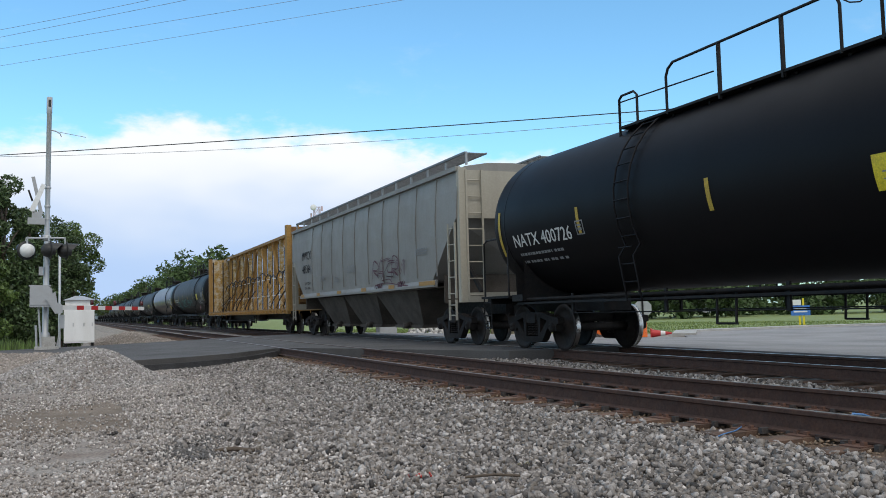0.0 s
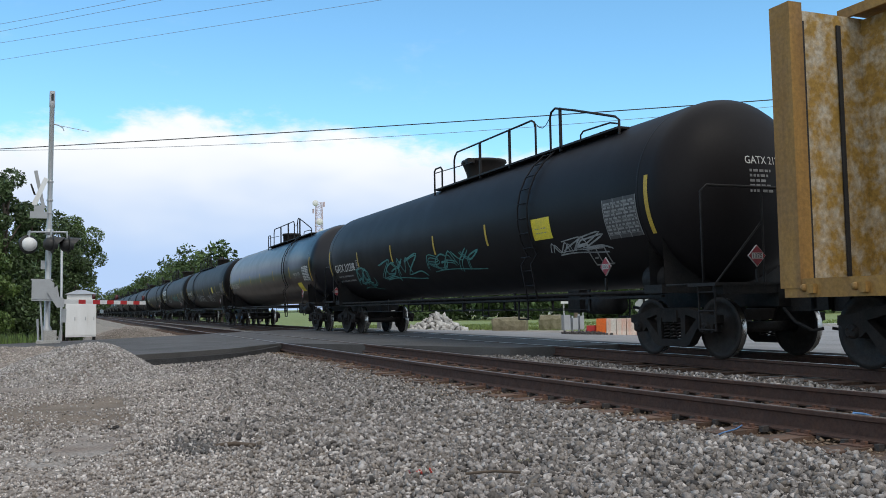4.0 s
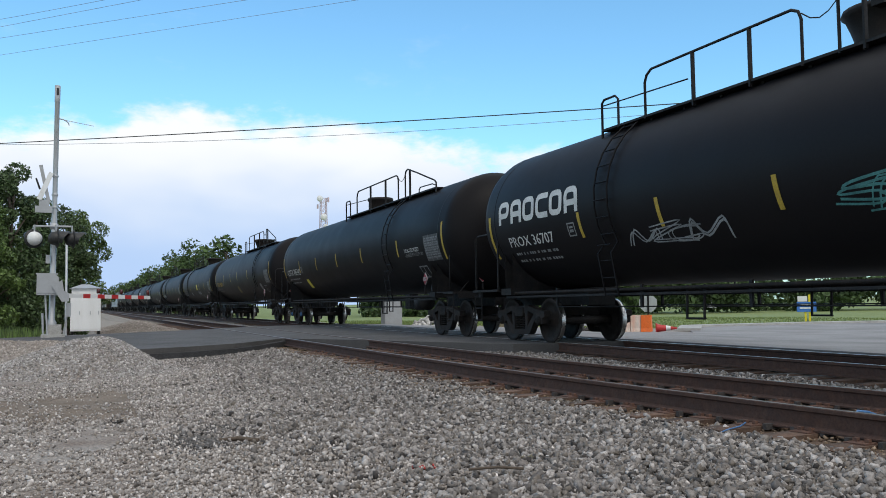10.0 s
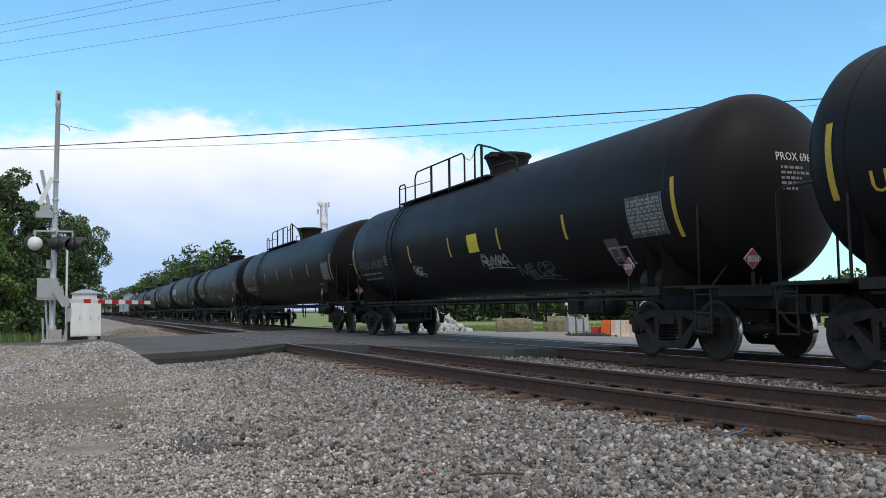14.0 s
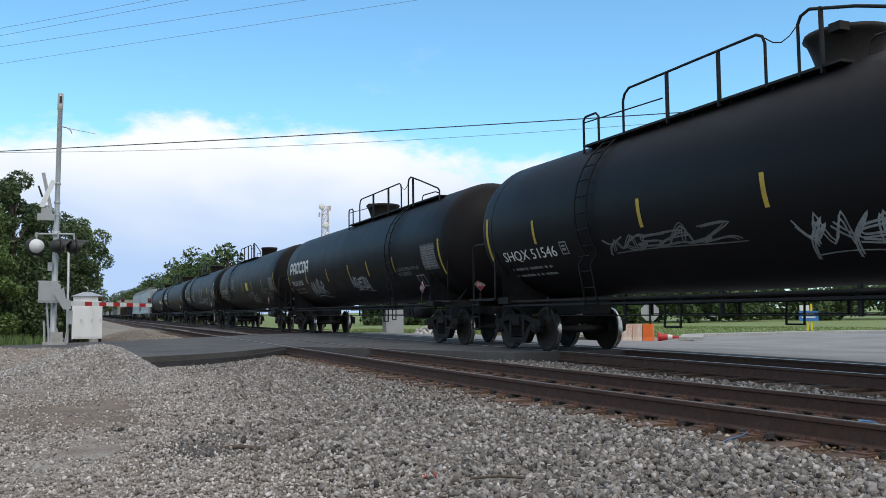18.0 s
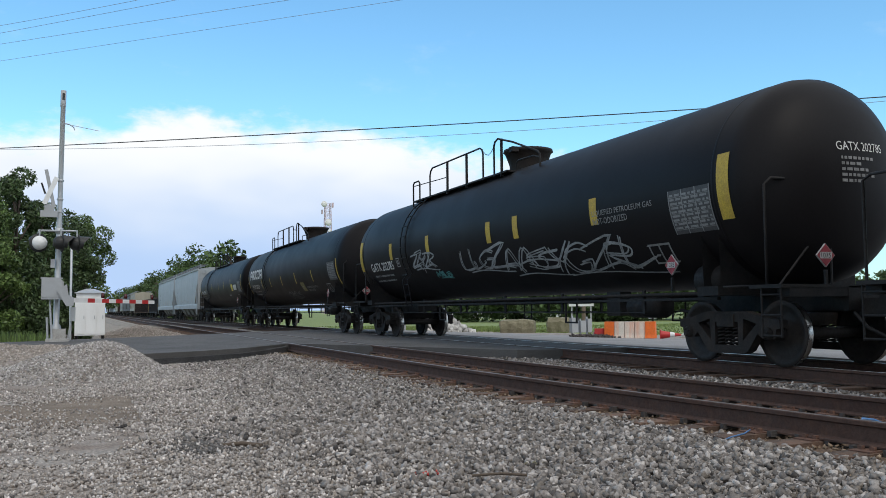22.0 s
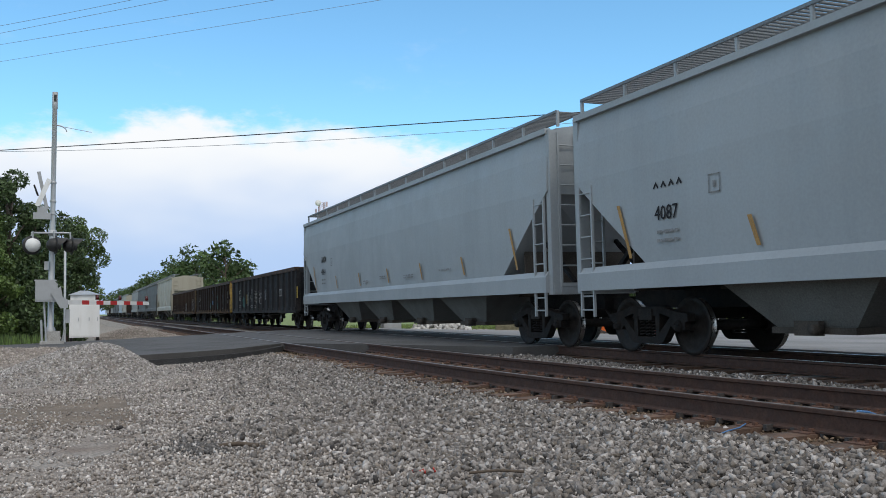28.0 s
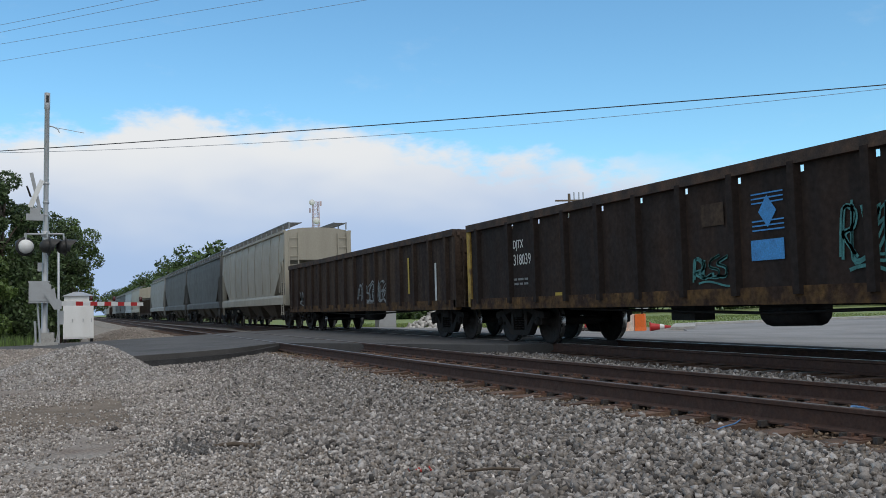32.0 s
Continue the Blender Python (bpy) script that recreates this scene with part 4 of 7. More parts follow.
def scribble(rng, y, a, width, height, strokes, r=0.022):
    """A spray-paint tag, as flat ribbons laid on the near side."""
    g = Geo()
    for pts in tag_strokes(rng, width, height, strokes):
        ribbon(g, [(y - p, a + q * DEG_PER_M) for p, q in pts], r * rng.uniform(0.7, 1.2))
    return g


def rims(pts, r):
    """Both edges of a flat stroke of half-width r along pts (along, up), mitred at its bends."""
    out = []
    for i, p in enumerate(pts):
        a = Vector(p) - Vector(pts[i - 1]) if i else Vector(pts[1]) - Vector(p)
        b = Vector(pts[i + 1]) - Vector(p) if i < len(pts) - 1 else a
        a = a.normalized() if a.length > 1e-6 else Vector((1, 0))
        b = b.normalized() if b.length > 1e-6 else a
        d = a + b
        d = d.normalized() if d.length > 0.2 else a
        k = r / max(0.6, d.dot(a))
        out.append(((p[0] - d.y * k, p[1] + d.x * k), (p[0] + d.y * k, p[1] - d.x * k)))
    return out


def ribbon(g, pts, r, out=0.008):
    """A stroke laid on the tank's near side; pts: (y, degrees)."""
    edges = rims([(y, a / DEG_PER_M) for y, a in pts], r)
    v = [tank_point(y, z * DEG_PER_M, out) for pair in edges for y, z in pair]
    g.add(v, [(2 * i, 2 * i + 1, 2 * i + 3, 2 * i + 2) for i in range(len(pts) - 1)])


def rounded(pts, r=0.10):
    """The corners of an open line, rounded off."""
    out = [pts[0]]
    for p, q, w in zip(pts, pts[1:], pts[2:]):
        p, q, w = Vector(p), Vector(q), Vector(w)
        a, b = (p - q).normalized() * min(r, (p - q).length / 2), (w - q).normalized() * min(r, (w - q).length / 2)
        for t in (0.0, 0.33, 0.67, 1.0):
            out.append(tuple(q + a * (1 - t) ** 2 + b * t * t))
    return out + [pts[-1]]


def block_letters(g, y, a, height):
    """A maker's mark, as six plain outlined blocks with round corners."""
    w, t, step = 0.50, 0.115, 0.572
    lo, hi, m = t / 2, height - t / 2, height * 0.38
    l, r = t / 2, w - t / 2
    shapes = {"arch": ([(l, 0.0), (l, hi), (r, hi), (r, m), (l, m)],), "barred": ([(l, 0.0), (l, hi), (r, hi), (r, 0.0)], [(l, m), (r, m)]),
              "box": ([(l, height / 2), (l, hi), (r, hi), (r, lo), (l, lo), (l, height / 2)],), "open": ([(r + t / 2, hi), (l, hi), (l, lo), (r + t / 2, lo)],)}
    for k, kind in enumerate(("arch", "barred", "box", "open", "box", "barred")):
        for line in shapes[kind]:
            ribbon(g, [(y - k * step - p, a + q * DEG_PER_M) for p, q in rounded(line, 0.13)], t / 2)


def tank_shell(h, ahead=0.0):
    """The barrel and its heads; ahead: how much longer the leading end is."""
    prof = [(0.0, h + 0.88), (0.35, h + 0.86), (0.70, h + 0.79), (1.02, h + 0.68), (1.26, h + 0.55), (1.43, h + 0.40), (1.525, h + 0.25), (R_TANK, h + 0.08)]
    prof = prof + [(R_TANK, h * k / 6) for k in (5, 3, 1, -1, -3, -5)] + [(r, -y - ahead) for r, y in reversed(prof)]
    return Geo().lathe(prof, 64, "y", (0, 0, Z_TANK))


def tank_car(u, length, spec):
    """A pressure tank car; u: where its middle stands at the start."""
    rng = random.Random(spec["seed"])
    half = length / 2
    h = half - 1.72                                  # half of the straight barrel
    hf = h + spec.get("ahead", 0.2)                   # as far as the leading end
    gloss = spec.get("gloss", False)
    car = thing("tank_car", pose(TRAIN_X, u, 0), spec["label"], "tank car", "freight train")
    part("tank", tank_shell(h, hf - h), TANK_GLOSS if gloss else TANK_BLACK, car)
    # weld bands, a little proud
    for y in (-hf * 0.97, h * 0.97):
        g = Geo().lathe([(R_TANK, y - 0.03), (R_TANK + 0.004, y - 0.02), (R_TANK + 0.004, y + 0.02), (R_TANK, y + 0.03)], 64, "y", (0, 0, Z_TANK))
        part("weld_band", g, TANK_GLOSS if gloss else TANK_BLACK, car)
    add_truck(car, half - 2.25, spec.get("cap", "cap"))
    add_truck(car, -half + 2.25, "cap")
    add_couplers(car, half)
    # stub sills and saddles
    for s in (-1, 1):
        g = Geo().box(-0.32, 0.32, s * (half - 3.9), s * (half - 0.62), 0.78, 1.12)
        g.box(-1.35, 1.35, s * (half - 0.75) - 0.12, s * (half - 0.75) + 0.12, 0.98, 1.14)
        part("stub_sill", g, IRON, car)
        g = Geo()
        for k in range(9):
            a0, a1 = -150 + k * 13.3, -150 + (k + 1) * 13.3
            p0 = (R_TANK * math.cos(radians(a0)), Z_TANK + R_TANK * math.sin(radians(a0)))
            p1 = (R_TANK * math.cos(radians(a1)), Z_TANK + R_TANK * math.sin(radians(a1)))
            for yy in (s * (half - 2.25) - 0.2, s * (half - 2.25) + 0.2):
                g.add([(p0[0], yy, p0[1]), (p1[0], yy, p1[1]), (p1[0] * 0.98, yy, 1.10), (p0[0] * 0.98, yy, 1.10)], [(0, 1, 2, 3)])
        g.box(-1.42, 1.42, s * (half - 2.25) - 0.24, s * (half - 2.25) + 0.24, 1.02, 1.16)
        part("saddle", g, IRON, car)
        # the end platform with its railing
        g = Geo().box(-1.5, 1.5, s * (half - 1.6) - 0.35, s * (half - 0.62), 1.10, 1.15)
        part("end_platform", g, IRON, car)
        for side in (-1, 1):
            x = side * 1.46
            y0, y1 = s * (half - 1.95), s * (half - 0.75)
            g = Geo().tube([(x, y0, 1.12), (x, y0, 2.35), (x * 0.98, y0 + (y1 - y0) * 0.08, 2.42), (x * 0.98, y1 - (y1 - y0) * 0.08, 2.42), (x, y1, 2.35), (x, y1, 1.12)], 0.022, 6)
            if s > 0:
                part("grab_rail", g, IRON, car)
            g = Geo()
            for k in range(3):
                g.tube([(x, s * (half - 1.05), 0.45 + 0.28 * k), (x, s * (half - 0.68), 0.45 + 0.28 * k)], 0.016, 5)
            for yy in (half - 1.05, half - 0.68):
                g.tube([(x, s * yy, 1.12), (x, s * yy, 0.43)], 0.016, 5)
            part("sill_step", g, IRON, car)
    # the running pipe and its hangers
    for side in (-1, 1):
        x = side * 1.30
        part("side_pipe", Geo().tube([(x, -h + 0.6, 1.055), (x, h - 0.6, 1.055)], 0.035, 6), TRUCK_IRON, car)
        part("side_angle", Geo().box(x - 0.05, x + 0.02, -h + 0.4, h - 0.4, 0.955, 0.995), IRON, car)
        part("drop_rod", Geo().tube([(x * 0.97, -half * 0.62, 0.76), (x * 0.97, half * 0.62, 0.76)], 0.011, 5), IRON, car)
        for f in (-0.62, -0.36, -0.12, 0.12, 0.36, 0.62):
            part("rod_hanger", Geo().box(x * 0.97 - 0.02, x * 0.97 + 0.02, f * half - 0.03, f * half + 0.03, 0.74, 1.14), IRON, car)
        for yy in (-half * 0.415, half * 0.21):
            g = Geo()
            for dy in (0, 0.42):
                g.tube([(x * 0.98, yy + dy, 1.1), (x * 0.98, yy + dy + 0.03, 0.56)], 0.022, 5)
            g.tube([(x * 0.98, yy, 0.57), (x * 0.98, yy + 0.45, 0.57)], 0.018, 5)
            part("side_step", g, IRON, car)
    # brake gear under the end that leads
    g = Geo().lathe([(0, -0.45), (0.2, -0.45), (0.2, 0.45), (0, 0.45)], 14, "y", (-0.72, -half + 4.75, 0.86))
    g.tube([(-0.6, -half + 4.0, 0.8), (-0.6, -half + 3.3, 0.7)], 0.03, 6).box(-0.85, -0.6, -half + 5.5, -half + 5.95, 0.7, 1.15)
    part("air_reservoir", g, IRON, car)
    g = Geo().lathe([(0, -0.3), (0.24, -0.3), (0.26, 0.25), (0, 0.3)], 14, "y", (-0.95, -half + 2.6, 1.26))
    part("brake_cylinder", g, IRON, car)
    # ladder on each side of the manway
    for side in (-1, 1):
        g = Geo()
        ly = 4.7 if spec.get("rear", True) else -5.35
        for dy in (-0.21, 0.21):
            path = [(side * 1.42, ly + dy, 0.95), (side * 1.56, ly + dy, 1.7)] + [(side * (R_TANK + 0.07) * math.cos(radians(a)), ly + dy, Z_TANK + (R_TANK + 0.07) * math.sin(radians(a))) for a in range(-30, 75, 12)]
            g.tube(path, 0.018, 5)
        for z in (0.97, 1.27, 1.57, 1.85):
            g.tube([(side * (1.42 + (z - 0.95) * 0.16), ly - 0.21, z), (side * (1.42 + (z - 0.95) * 0.16), ly + 0.21, z)], 0.014, 5)
        for a in range(-24, 70, 11):
            p = (side * (R_TANK + 0.07) * math.cos(radians(a)), Z_TANK + (R_TANK + 0.07) * math.sin(radians(a)))
            g.tube([(p[0], ly - 0.21, p[1]), (p[0], ly + 0.21, p[1])], 0.014, 5)
        part("ladder", g, TANK_BLACK, car)
    # platform, railings and the valve housing on top
    by = spec.get("bonnet", -0.1)
    a0 = by + (5.75 if spec.get("rear", True) else 1.25)
    rear = spec.get("rear", True)
    a1 = a0 - (8.1 if rear else 9.1)
    deck_end = a0 - 6.5 if rear else a1
    g = Geo()
    for x in (-0.78, 0.78):
        g.box(x - 0.17, x + 0.17, deck_end, a0, 4.08, 4.12)
        for k in range(7):
            y = deck_end + (a0 - deck_end) * (k + 0.5) / 7
            g.box(x - 0.03, x + 0.03, y - 0.03, y + 0.03, 3.95, 4.08)
    part("platform", g, IRON, car)
    x, top, foot = -0.93, 4.90, 4.06
    # the long rail ends short of a valve housing that stands behind it
    b0, b1, b2 = (a0 - 1.4, a0 - 5.1, a0 - 5.75) if rear else (a0 - 1.4, a0 - 5.9, a0 - 6.55)
    g = Geo()
    g.tube([(x, a0, foot - 0.12), (x, a0, top - 0.28), (x, a0 - 0.08, top - 0.22), (x, a0 - 0.45, top - 0.22), (x, a0 - 0.55, top - 0.3), (x, a0 - 0.55, foot)], 0.024, 6)
    g.tube([(x, a0, top - 0.33), (x, a0 - 2.6, top - 0.42)], 0.014, 5)
    part("end_hoop", g, IRON, car)
    g = Geo()
    g.tube([(x, b0, foot), (x, b0, top - 0.20), (x, b0 - 0.06, top - 0.08), (x, b0 - 0.2, top), (x, (b0 + b1) / 2, top), (x, b1 + 0.18, top), (x, b1 + 0.05, top - 0.06), (x, b1, top - 0.18), (x, b1, foot)], 0.024, 6)
    for f in (0.36, 0.72):
        g.beam((x, b0 + (b1 - b0) * f, foot - 0.05), (x, b0 + (b1 - b0) * f, top), 0.035, 0.06)
    part("handrail", g, IRON, car)
    g = Geo()
    g.tube([(x, b2, foot), (x, b2, top - 0.10), (x, b2 - 0.06, top), (x, b2 - 0.22, top + 0.05), (x, b2 - 1.0, top - 0.16), (x, a1 + 0.12, top - 0.58), (x, a1, top - 0.66), (x, a1, foot - 0.1)], 0.024, 6)
    g.tube([(x, b2 - 1.2, foot), (x, b2 - 1.2, foot + 0.14), (x, b2 - 1.3, foot + 0.20), (x, a1 + 0.3, foot + 0.18), (x, a1, foot + 0.10)], 0.018, 5)
    g.beam((x, b2 - 0.42, foot - 0.05), (x, b2 - 0.42, top + 0.02), 0.035, 0.06)
    part("handrail", g, IRON, car)
    # a safety chain hangs in the gap
    part("chain", Geo().tube([(x, b1 + (b2 - b1) * f, top - 0.10 - 0.16 * math.sin(math.pi * f)) for f in (0, 0.25, 0.5, 0.75, 1)], 0.010, 4), IRON, car)
    g = Geo()
    if spec.get("flared", True):
        g.lathe([(0.0, 4.78), (0.5, 4.78), (0.60, 4.76), (0.62, 4.70), (0.57, 4.66), (0.50, 4.48), (0.46, 4.36), (0.46, 4.1)], 24, "z", (0, by, 0))
        g.box(-0.68, -0.5, by - 0.5, by - 0.3, 4.62, 4.74)
    else:
        g.lathe([(0.0, 4.72), (0.44, 4.72), (0.47, 4.69), (0.47, 4.62), (0.43, 4.60), (0.43, 4.1)], 24, "z", (0, by, 0))
    part("valve_housing", g, TANK_TOP, car)
    # the markings of the near side
    wide = spec.get("strip_wide", 0.047)
    mid = spec.get("strip_a", -9)
    for y in spec["strips"]:
        part("reflective_strip", tank_patch(Geo(), y + wide, y - wide, mid - 9, mid + 9, lean=0.02), spec.get("tape", YELLOW_TAPE), car, "yellow reflective strip")
    for s in (-1, 1):
        y = h - 0.05 if s > 0 else -hf + 0.05
        part("end_strip", tank_patch(Geo(), y + wide * 1.1, y - wide * 1.1, mid - 18, mid + 18), YELLOW_TAPE, car, "tall yellow reflective end strip")
    y, a = h - spec.get("mark_in", 0.62), spec.get("mark_a", -21)
    mat = spec.get("mark_mat", WHITE_MARK)
    if "mark" in spec:
        size = spec.get("mark_size", 0.27)
        part("reporting_mark", tank_text(spec["mark"], y, a, size, spec.get("mark_w", 2.35)), mat, car)
        part("stencil", tank_bars(Geo(), y - 0.1, a - 0.2 * DEG_PER_M, 1.8, 2, 0.06, 0.12, rng=rng), DIM_MARK if mat is YELLOW_MARK else GREY_MARK, car)["kind"] = "stuff"
    g = Geo()
    bx = y - 2.55
    for lo, hi, b0, b1 in ((0, 0.03, 0, 10), (0.24, 0.27, 0, 10), (0, 0.27, 0, 1), (0, 0.27, 9, 10), (0.06, 0.2, 3, 5), (0.06, 0.2, 6, 7.4)):
        tank_patch(g, bx - lo, bx - hi, a + 2 + b0, a + 2 + b1, n=2)
    part("plate_stencil", g, GREY_MARK, car)
    if spec.get("block"):
        g = Geo()
        block_letters(g, h - 0.52, -6, 0.50)
        part("maker_mark", g, WHITE_MARK, car, "white block maker's mark")
    if "yellow" in spec:
        yy, aa, w = spec["yellow"]
        part("notice", tank_patch(Geo(), yy, yy - w, aa, aa + 16), spec.get("notice_mat", PANEL_YELLOW), car, "yellow notice panel")
        part("notice_print", tank_bars(Geo(), yy - 0.12, aa + 8, w - 0.3, 2, 0.018, 0.07, 0.009, rng), GREY_MARK, car)["kind"] = "stuff"
    # test data panel, gas name and the hazard plates at the leading end
    py = -hf + 1.36
    if spec.get("panel", True):
        part("data_panel", tank_patch(Geo(), py, py - 1.02, -27, -1), PANEL_DARK, car, "stencilled data panel with white print")
        g = Geo()
        for r in range(9):
            x = 0.04
            while x < 0.95:
                w = rng.uniform(0.05, 0.2)
                tank_patch(g, py - x, py - min(0.98, x + w), -4.6 - r * 2.4, -3.3 - r * 2.4, 0.009, n=1)
                x += w + 0.04
            if r % 2 == 0:
                tank_patch(g, py, py - 1.02, -5.25 - r * 2.4, -5.0 - r * 2.4, 0.009, n=1)
        for x in (0.0, 0.33, 0.66, 0.995):
            tank_patch(g, py - x, py - x - 0.02, -27, -1, 0.009)
        part("data_print", g, WHITE_MARK if gloss else GREY_MARK, car)["kind"] = "stuff"
    for i, words in enumerate(spec.get("gas", ())):
        if spec["gas"][0] == LPG[0]:
            gy, ga, wide = spec.get("gas_y", py + 2.3), spec.get("gas_a", -25), (1.85, 1.1)[i]
        else:
            gy, ga, wide = py + 1.62, -15, (1.15, 1.4)[i]
        part("gas_name", tank_text(words, gy, ga - i * 5.2, 0.115, wide), WHITE_MARK if i == 0 and wide < 1.5 else GREY_MARK, car)
    g = Geo()
    for x0, x1, b0, b1 in ((0, 0.04, -46, -31), (0.55, 0.59, -46, -31), (0, 0.59, -46, -44.6), (0, 0.59, -32.4, -31), (0.26, 0.30, -44.6, -32.4), (0.1, 0.22, -40, -38.5)):
        tank_patch(g, py + 0.95 - x0, py + 0.95 - x1, b0, b1, lean=-0.06)
    if spec.get("box", True):
        part("inspection_box", g, GREY_MARK, car)
    add_placard(car, (-1.50, -hf + 1.38, 1.52))
    add_end_marks(car, half, spec, rng)
    for k, (kind, yy, aa, w, hh, n) in enumerate(spec.get("tags", ())):
        m = {"w": SPRAY_WHITE, "t": SPRAY_TEAL, "d": DIM_MARK}[kind]
        part("spray_tag", scribble(rng, yy, aa, w, hh, n, 0.012 + 0.008 * hh), m, car, {"w": "white spray-paint tag", "t": "teal spray-paint tag", "d": "faded spray-paint tag"}[kind])
    for yy, aa, w, hh, m in spec.get("patches", ()):
        part("repaint_patch", tank_patch(Geo(), yy, yy - w, aa, aa + hh, 0.005), m, car)
    return car


PLACARD = {}


def add_placard(car, at, scale=1.0, turn=0):
    if not PLACARD:
        s = 0.155
        PLACARD["white"] = Geo().prism([(0, -s * 1.06), (s * 1.06, 0), (0, s * 1.06), (-s * 1.06, 0)], -0.012, 0.012, "x").mesh("placard", PLACARD_WHITE)
        PLACARD["red"] = Geo().prism([(0, -s), (s, 0), (0, s), (-s, 0)], -0.016, 0.016, "x").mesh("placard_face", PLACARD_RED)
        PLACARD["band"] = Geo().box(-0.019, 0.019, -0.105, 0.105, -0.045, 0.045).mesh("number_band", PLACARD_WHITE)
        v, f = WORDS["1075"]
        w = v[:, 0].max() * 0.07
        PLACARD["digits"] = Geo().add([(-0.0215, w / 2 - p[0] * 0.07, (p[1] - 0.5) * 0.07) for p in v], f).mesh("number", BLACK_MARK)
    p = part("placard", PLACARD["white"], None, car, "red and white flammable-gas diamond placard", pose(*at, 0, 0, turn))
    for n in ("red", "band", "digits"):
        part(PLACARD[n].name, PLACARD[n], None, p)
    part("placard_stem", Geo().box(-0.02, 0.02, -0.02, 0.02, -0.42, -0.2), IRON, p)


def add_end_marks(car, half, spec, rng):
    """Small white stencils on the head that faces the way it runs."""
    h = half - 1.72 + spec.get("ahead", 0.2)

    def spot(x, z):
        r = min(1.45, math.hypot(x, z - Z_TANK))
        prof = [(0.0, 0.88), (0.35, 0.86), (0.70, 0.79), (1.02, 0.68), (1.26, 0.55), (1.43, 0.40), (1.525, 0.25)]
        for (r0, y0), (r1, y1) in zip(prof, prof[1:]):
            if r <= r1:
                return (x, -(h + y0 + (y1 - y0) * (r - r0) / (r1 - r0)) - 0.012, z)
        return (x, -h - 0.12, z)

    g = Geo()
    for r in range(5):
        x, z = -0.22, 2.93 - r * 0.082
        end = x + rng.uniform(0.3, 0.62)
        while x < end:
            w = rng.uniform(0.03, 0.10)
            g.add([spot(x, z), spot(x + w, z), spot(x + w, z + 0.042), spot(x, z + 0.042)], [(0, 1, 2, 3)])
            x += w + 0.025
    part("end_stencil", g, GREY_MARK, car)["kind"] = "stuff"
    if "mark" in spec:
        v, f = WORDS[spec["mark"]]
        k = 0.92 / v[:, 0].max()
        part("end_mark", Geo().add([spot(-0.28 + p[0] * k, 3.06 + p[1] * 0.13) for p in v], f), YELLOW_MARK if spec.get("mark_mat") is YELLOW_MARK else WHITE_MARK, car)
    for y0 in (-half + 1.0,):
        g = Geo().tube([(-1.40, y0 + 0.9, 1.14), (-1.40, y0, 1.14), (-1.40, y0, 2.55), (-1.3, y0 - 0.02, 2.64), (1.3, y0 - 0.02, 2.64), (1.40, y0, 2.55), (1.40, y0, 1.14)], 0.022, 6)
        part("end_railing", g, IRON, car)
        part("end_upright", Geo().tube([(-0.25, y0 - 0.02, 1.14), (-0.25, y0 - 0.02, 2.64)], 0.018, 5), IRON, car)
        part("end_brace", Geo().tube([(-1.1, y0 + 0.1, 1.14), (-0.25, y0, 2.1)], 0.018, 5), IRON, car)
    add_placard(car, (-0.62, -half + 0.72, 1.55), turn=90)


def flat_text(words, y, z, height, x=-1.5, narrow=1.0):
    v, f = WORDS[words]
    g = Geo()
    for shift, up in ((0.0, 0.0), (0.05 * height, 0.002)):
        g.add([(x - up, y - p[0] * height * narrow - shift, z + p[1] * height) for p in v], f)
    return g


def flat_bars(g, y, z, width, rows, x, rng, height=0.06, gap=0.05):
    for r in range(rows):
        d = 0.0
        while d < width:
            w = rng.uniform(0.1, 0.3)
            zz = z - r * (height + gap)
            g.add([(x, y - d, zz), (x, y - min(width, d + w), zz), (x, y - min(width, d + w), zz + height), (x, y - d, zz + height)], [(0, 1, 2, 3)])
            d += w + 0.05
    return g


def flat_ribbon(g, pts, r, x):
    v = [(x, y, z) for pair in rims(pts, r) for y, z in pair]
    g.add(v, [(2 * i, 2 * i + 1, 2 * i + 3, 2 * i + 2) for i in range(len(pts) - 1)])


def flat_scribble(rng, y, z, width, height, strokes, x, r=0.025):
    g = Geo()
    for pts in tag_strokes(rng, width, height, strokes):
        flat_ribbon(g, [(y - p, z + q) for p, q in pts], r * rng.uniform(0.7, 1.2), x)
    return g


def hopper_bays(car, lo, hi, count, mat, dark, top=1.30, long=0.7):
    """The sloped bays beneath, with their outlet gates."""
    span = (hi - lo) / count
    for k in range(count):
        a, b = lo + k * span, lo + (k + 1) * span
        m = (a + b) / 2
        g = Geo()
        w, o = 1.34, 0.88
        v = [(-w, a, top), (w, a, top), (w, b, top), (-w, b, top), (-o, m - long, 0.46), (o, m - long, 0.46), (o, m + long, 0.46), (-o, m + long, 0.46)]
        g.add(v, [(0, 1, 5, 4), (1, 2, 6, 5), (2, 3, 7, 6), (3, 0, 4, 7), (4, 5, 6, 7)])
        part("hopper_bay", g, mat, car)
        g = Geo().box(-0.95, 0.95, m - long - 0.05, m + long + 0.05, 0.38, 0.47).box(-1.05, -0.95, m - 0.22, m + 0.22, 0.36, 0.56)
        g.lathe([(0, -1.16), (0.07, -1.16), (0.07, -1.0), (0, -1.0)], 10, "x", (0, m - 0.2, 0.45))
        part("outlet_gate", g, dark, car)


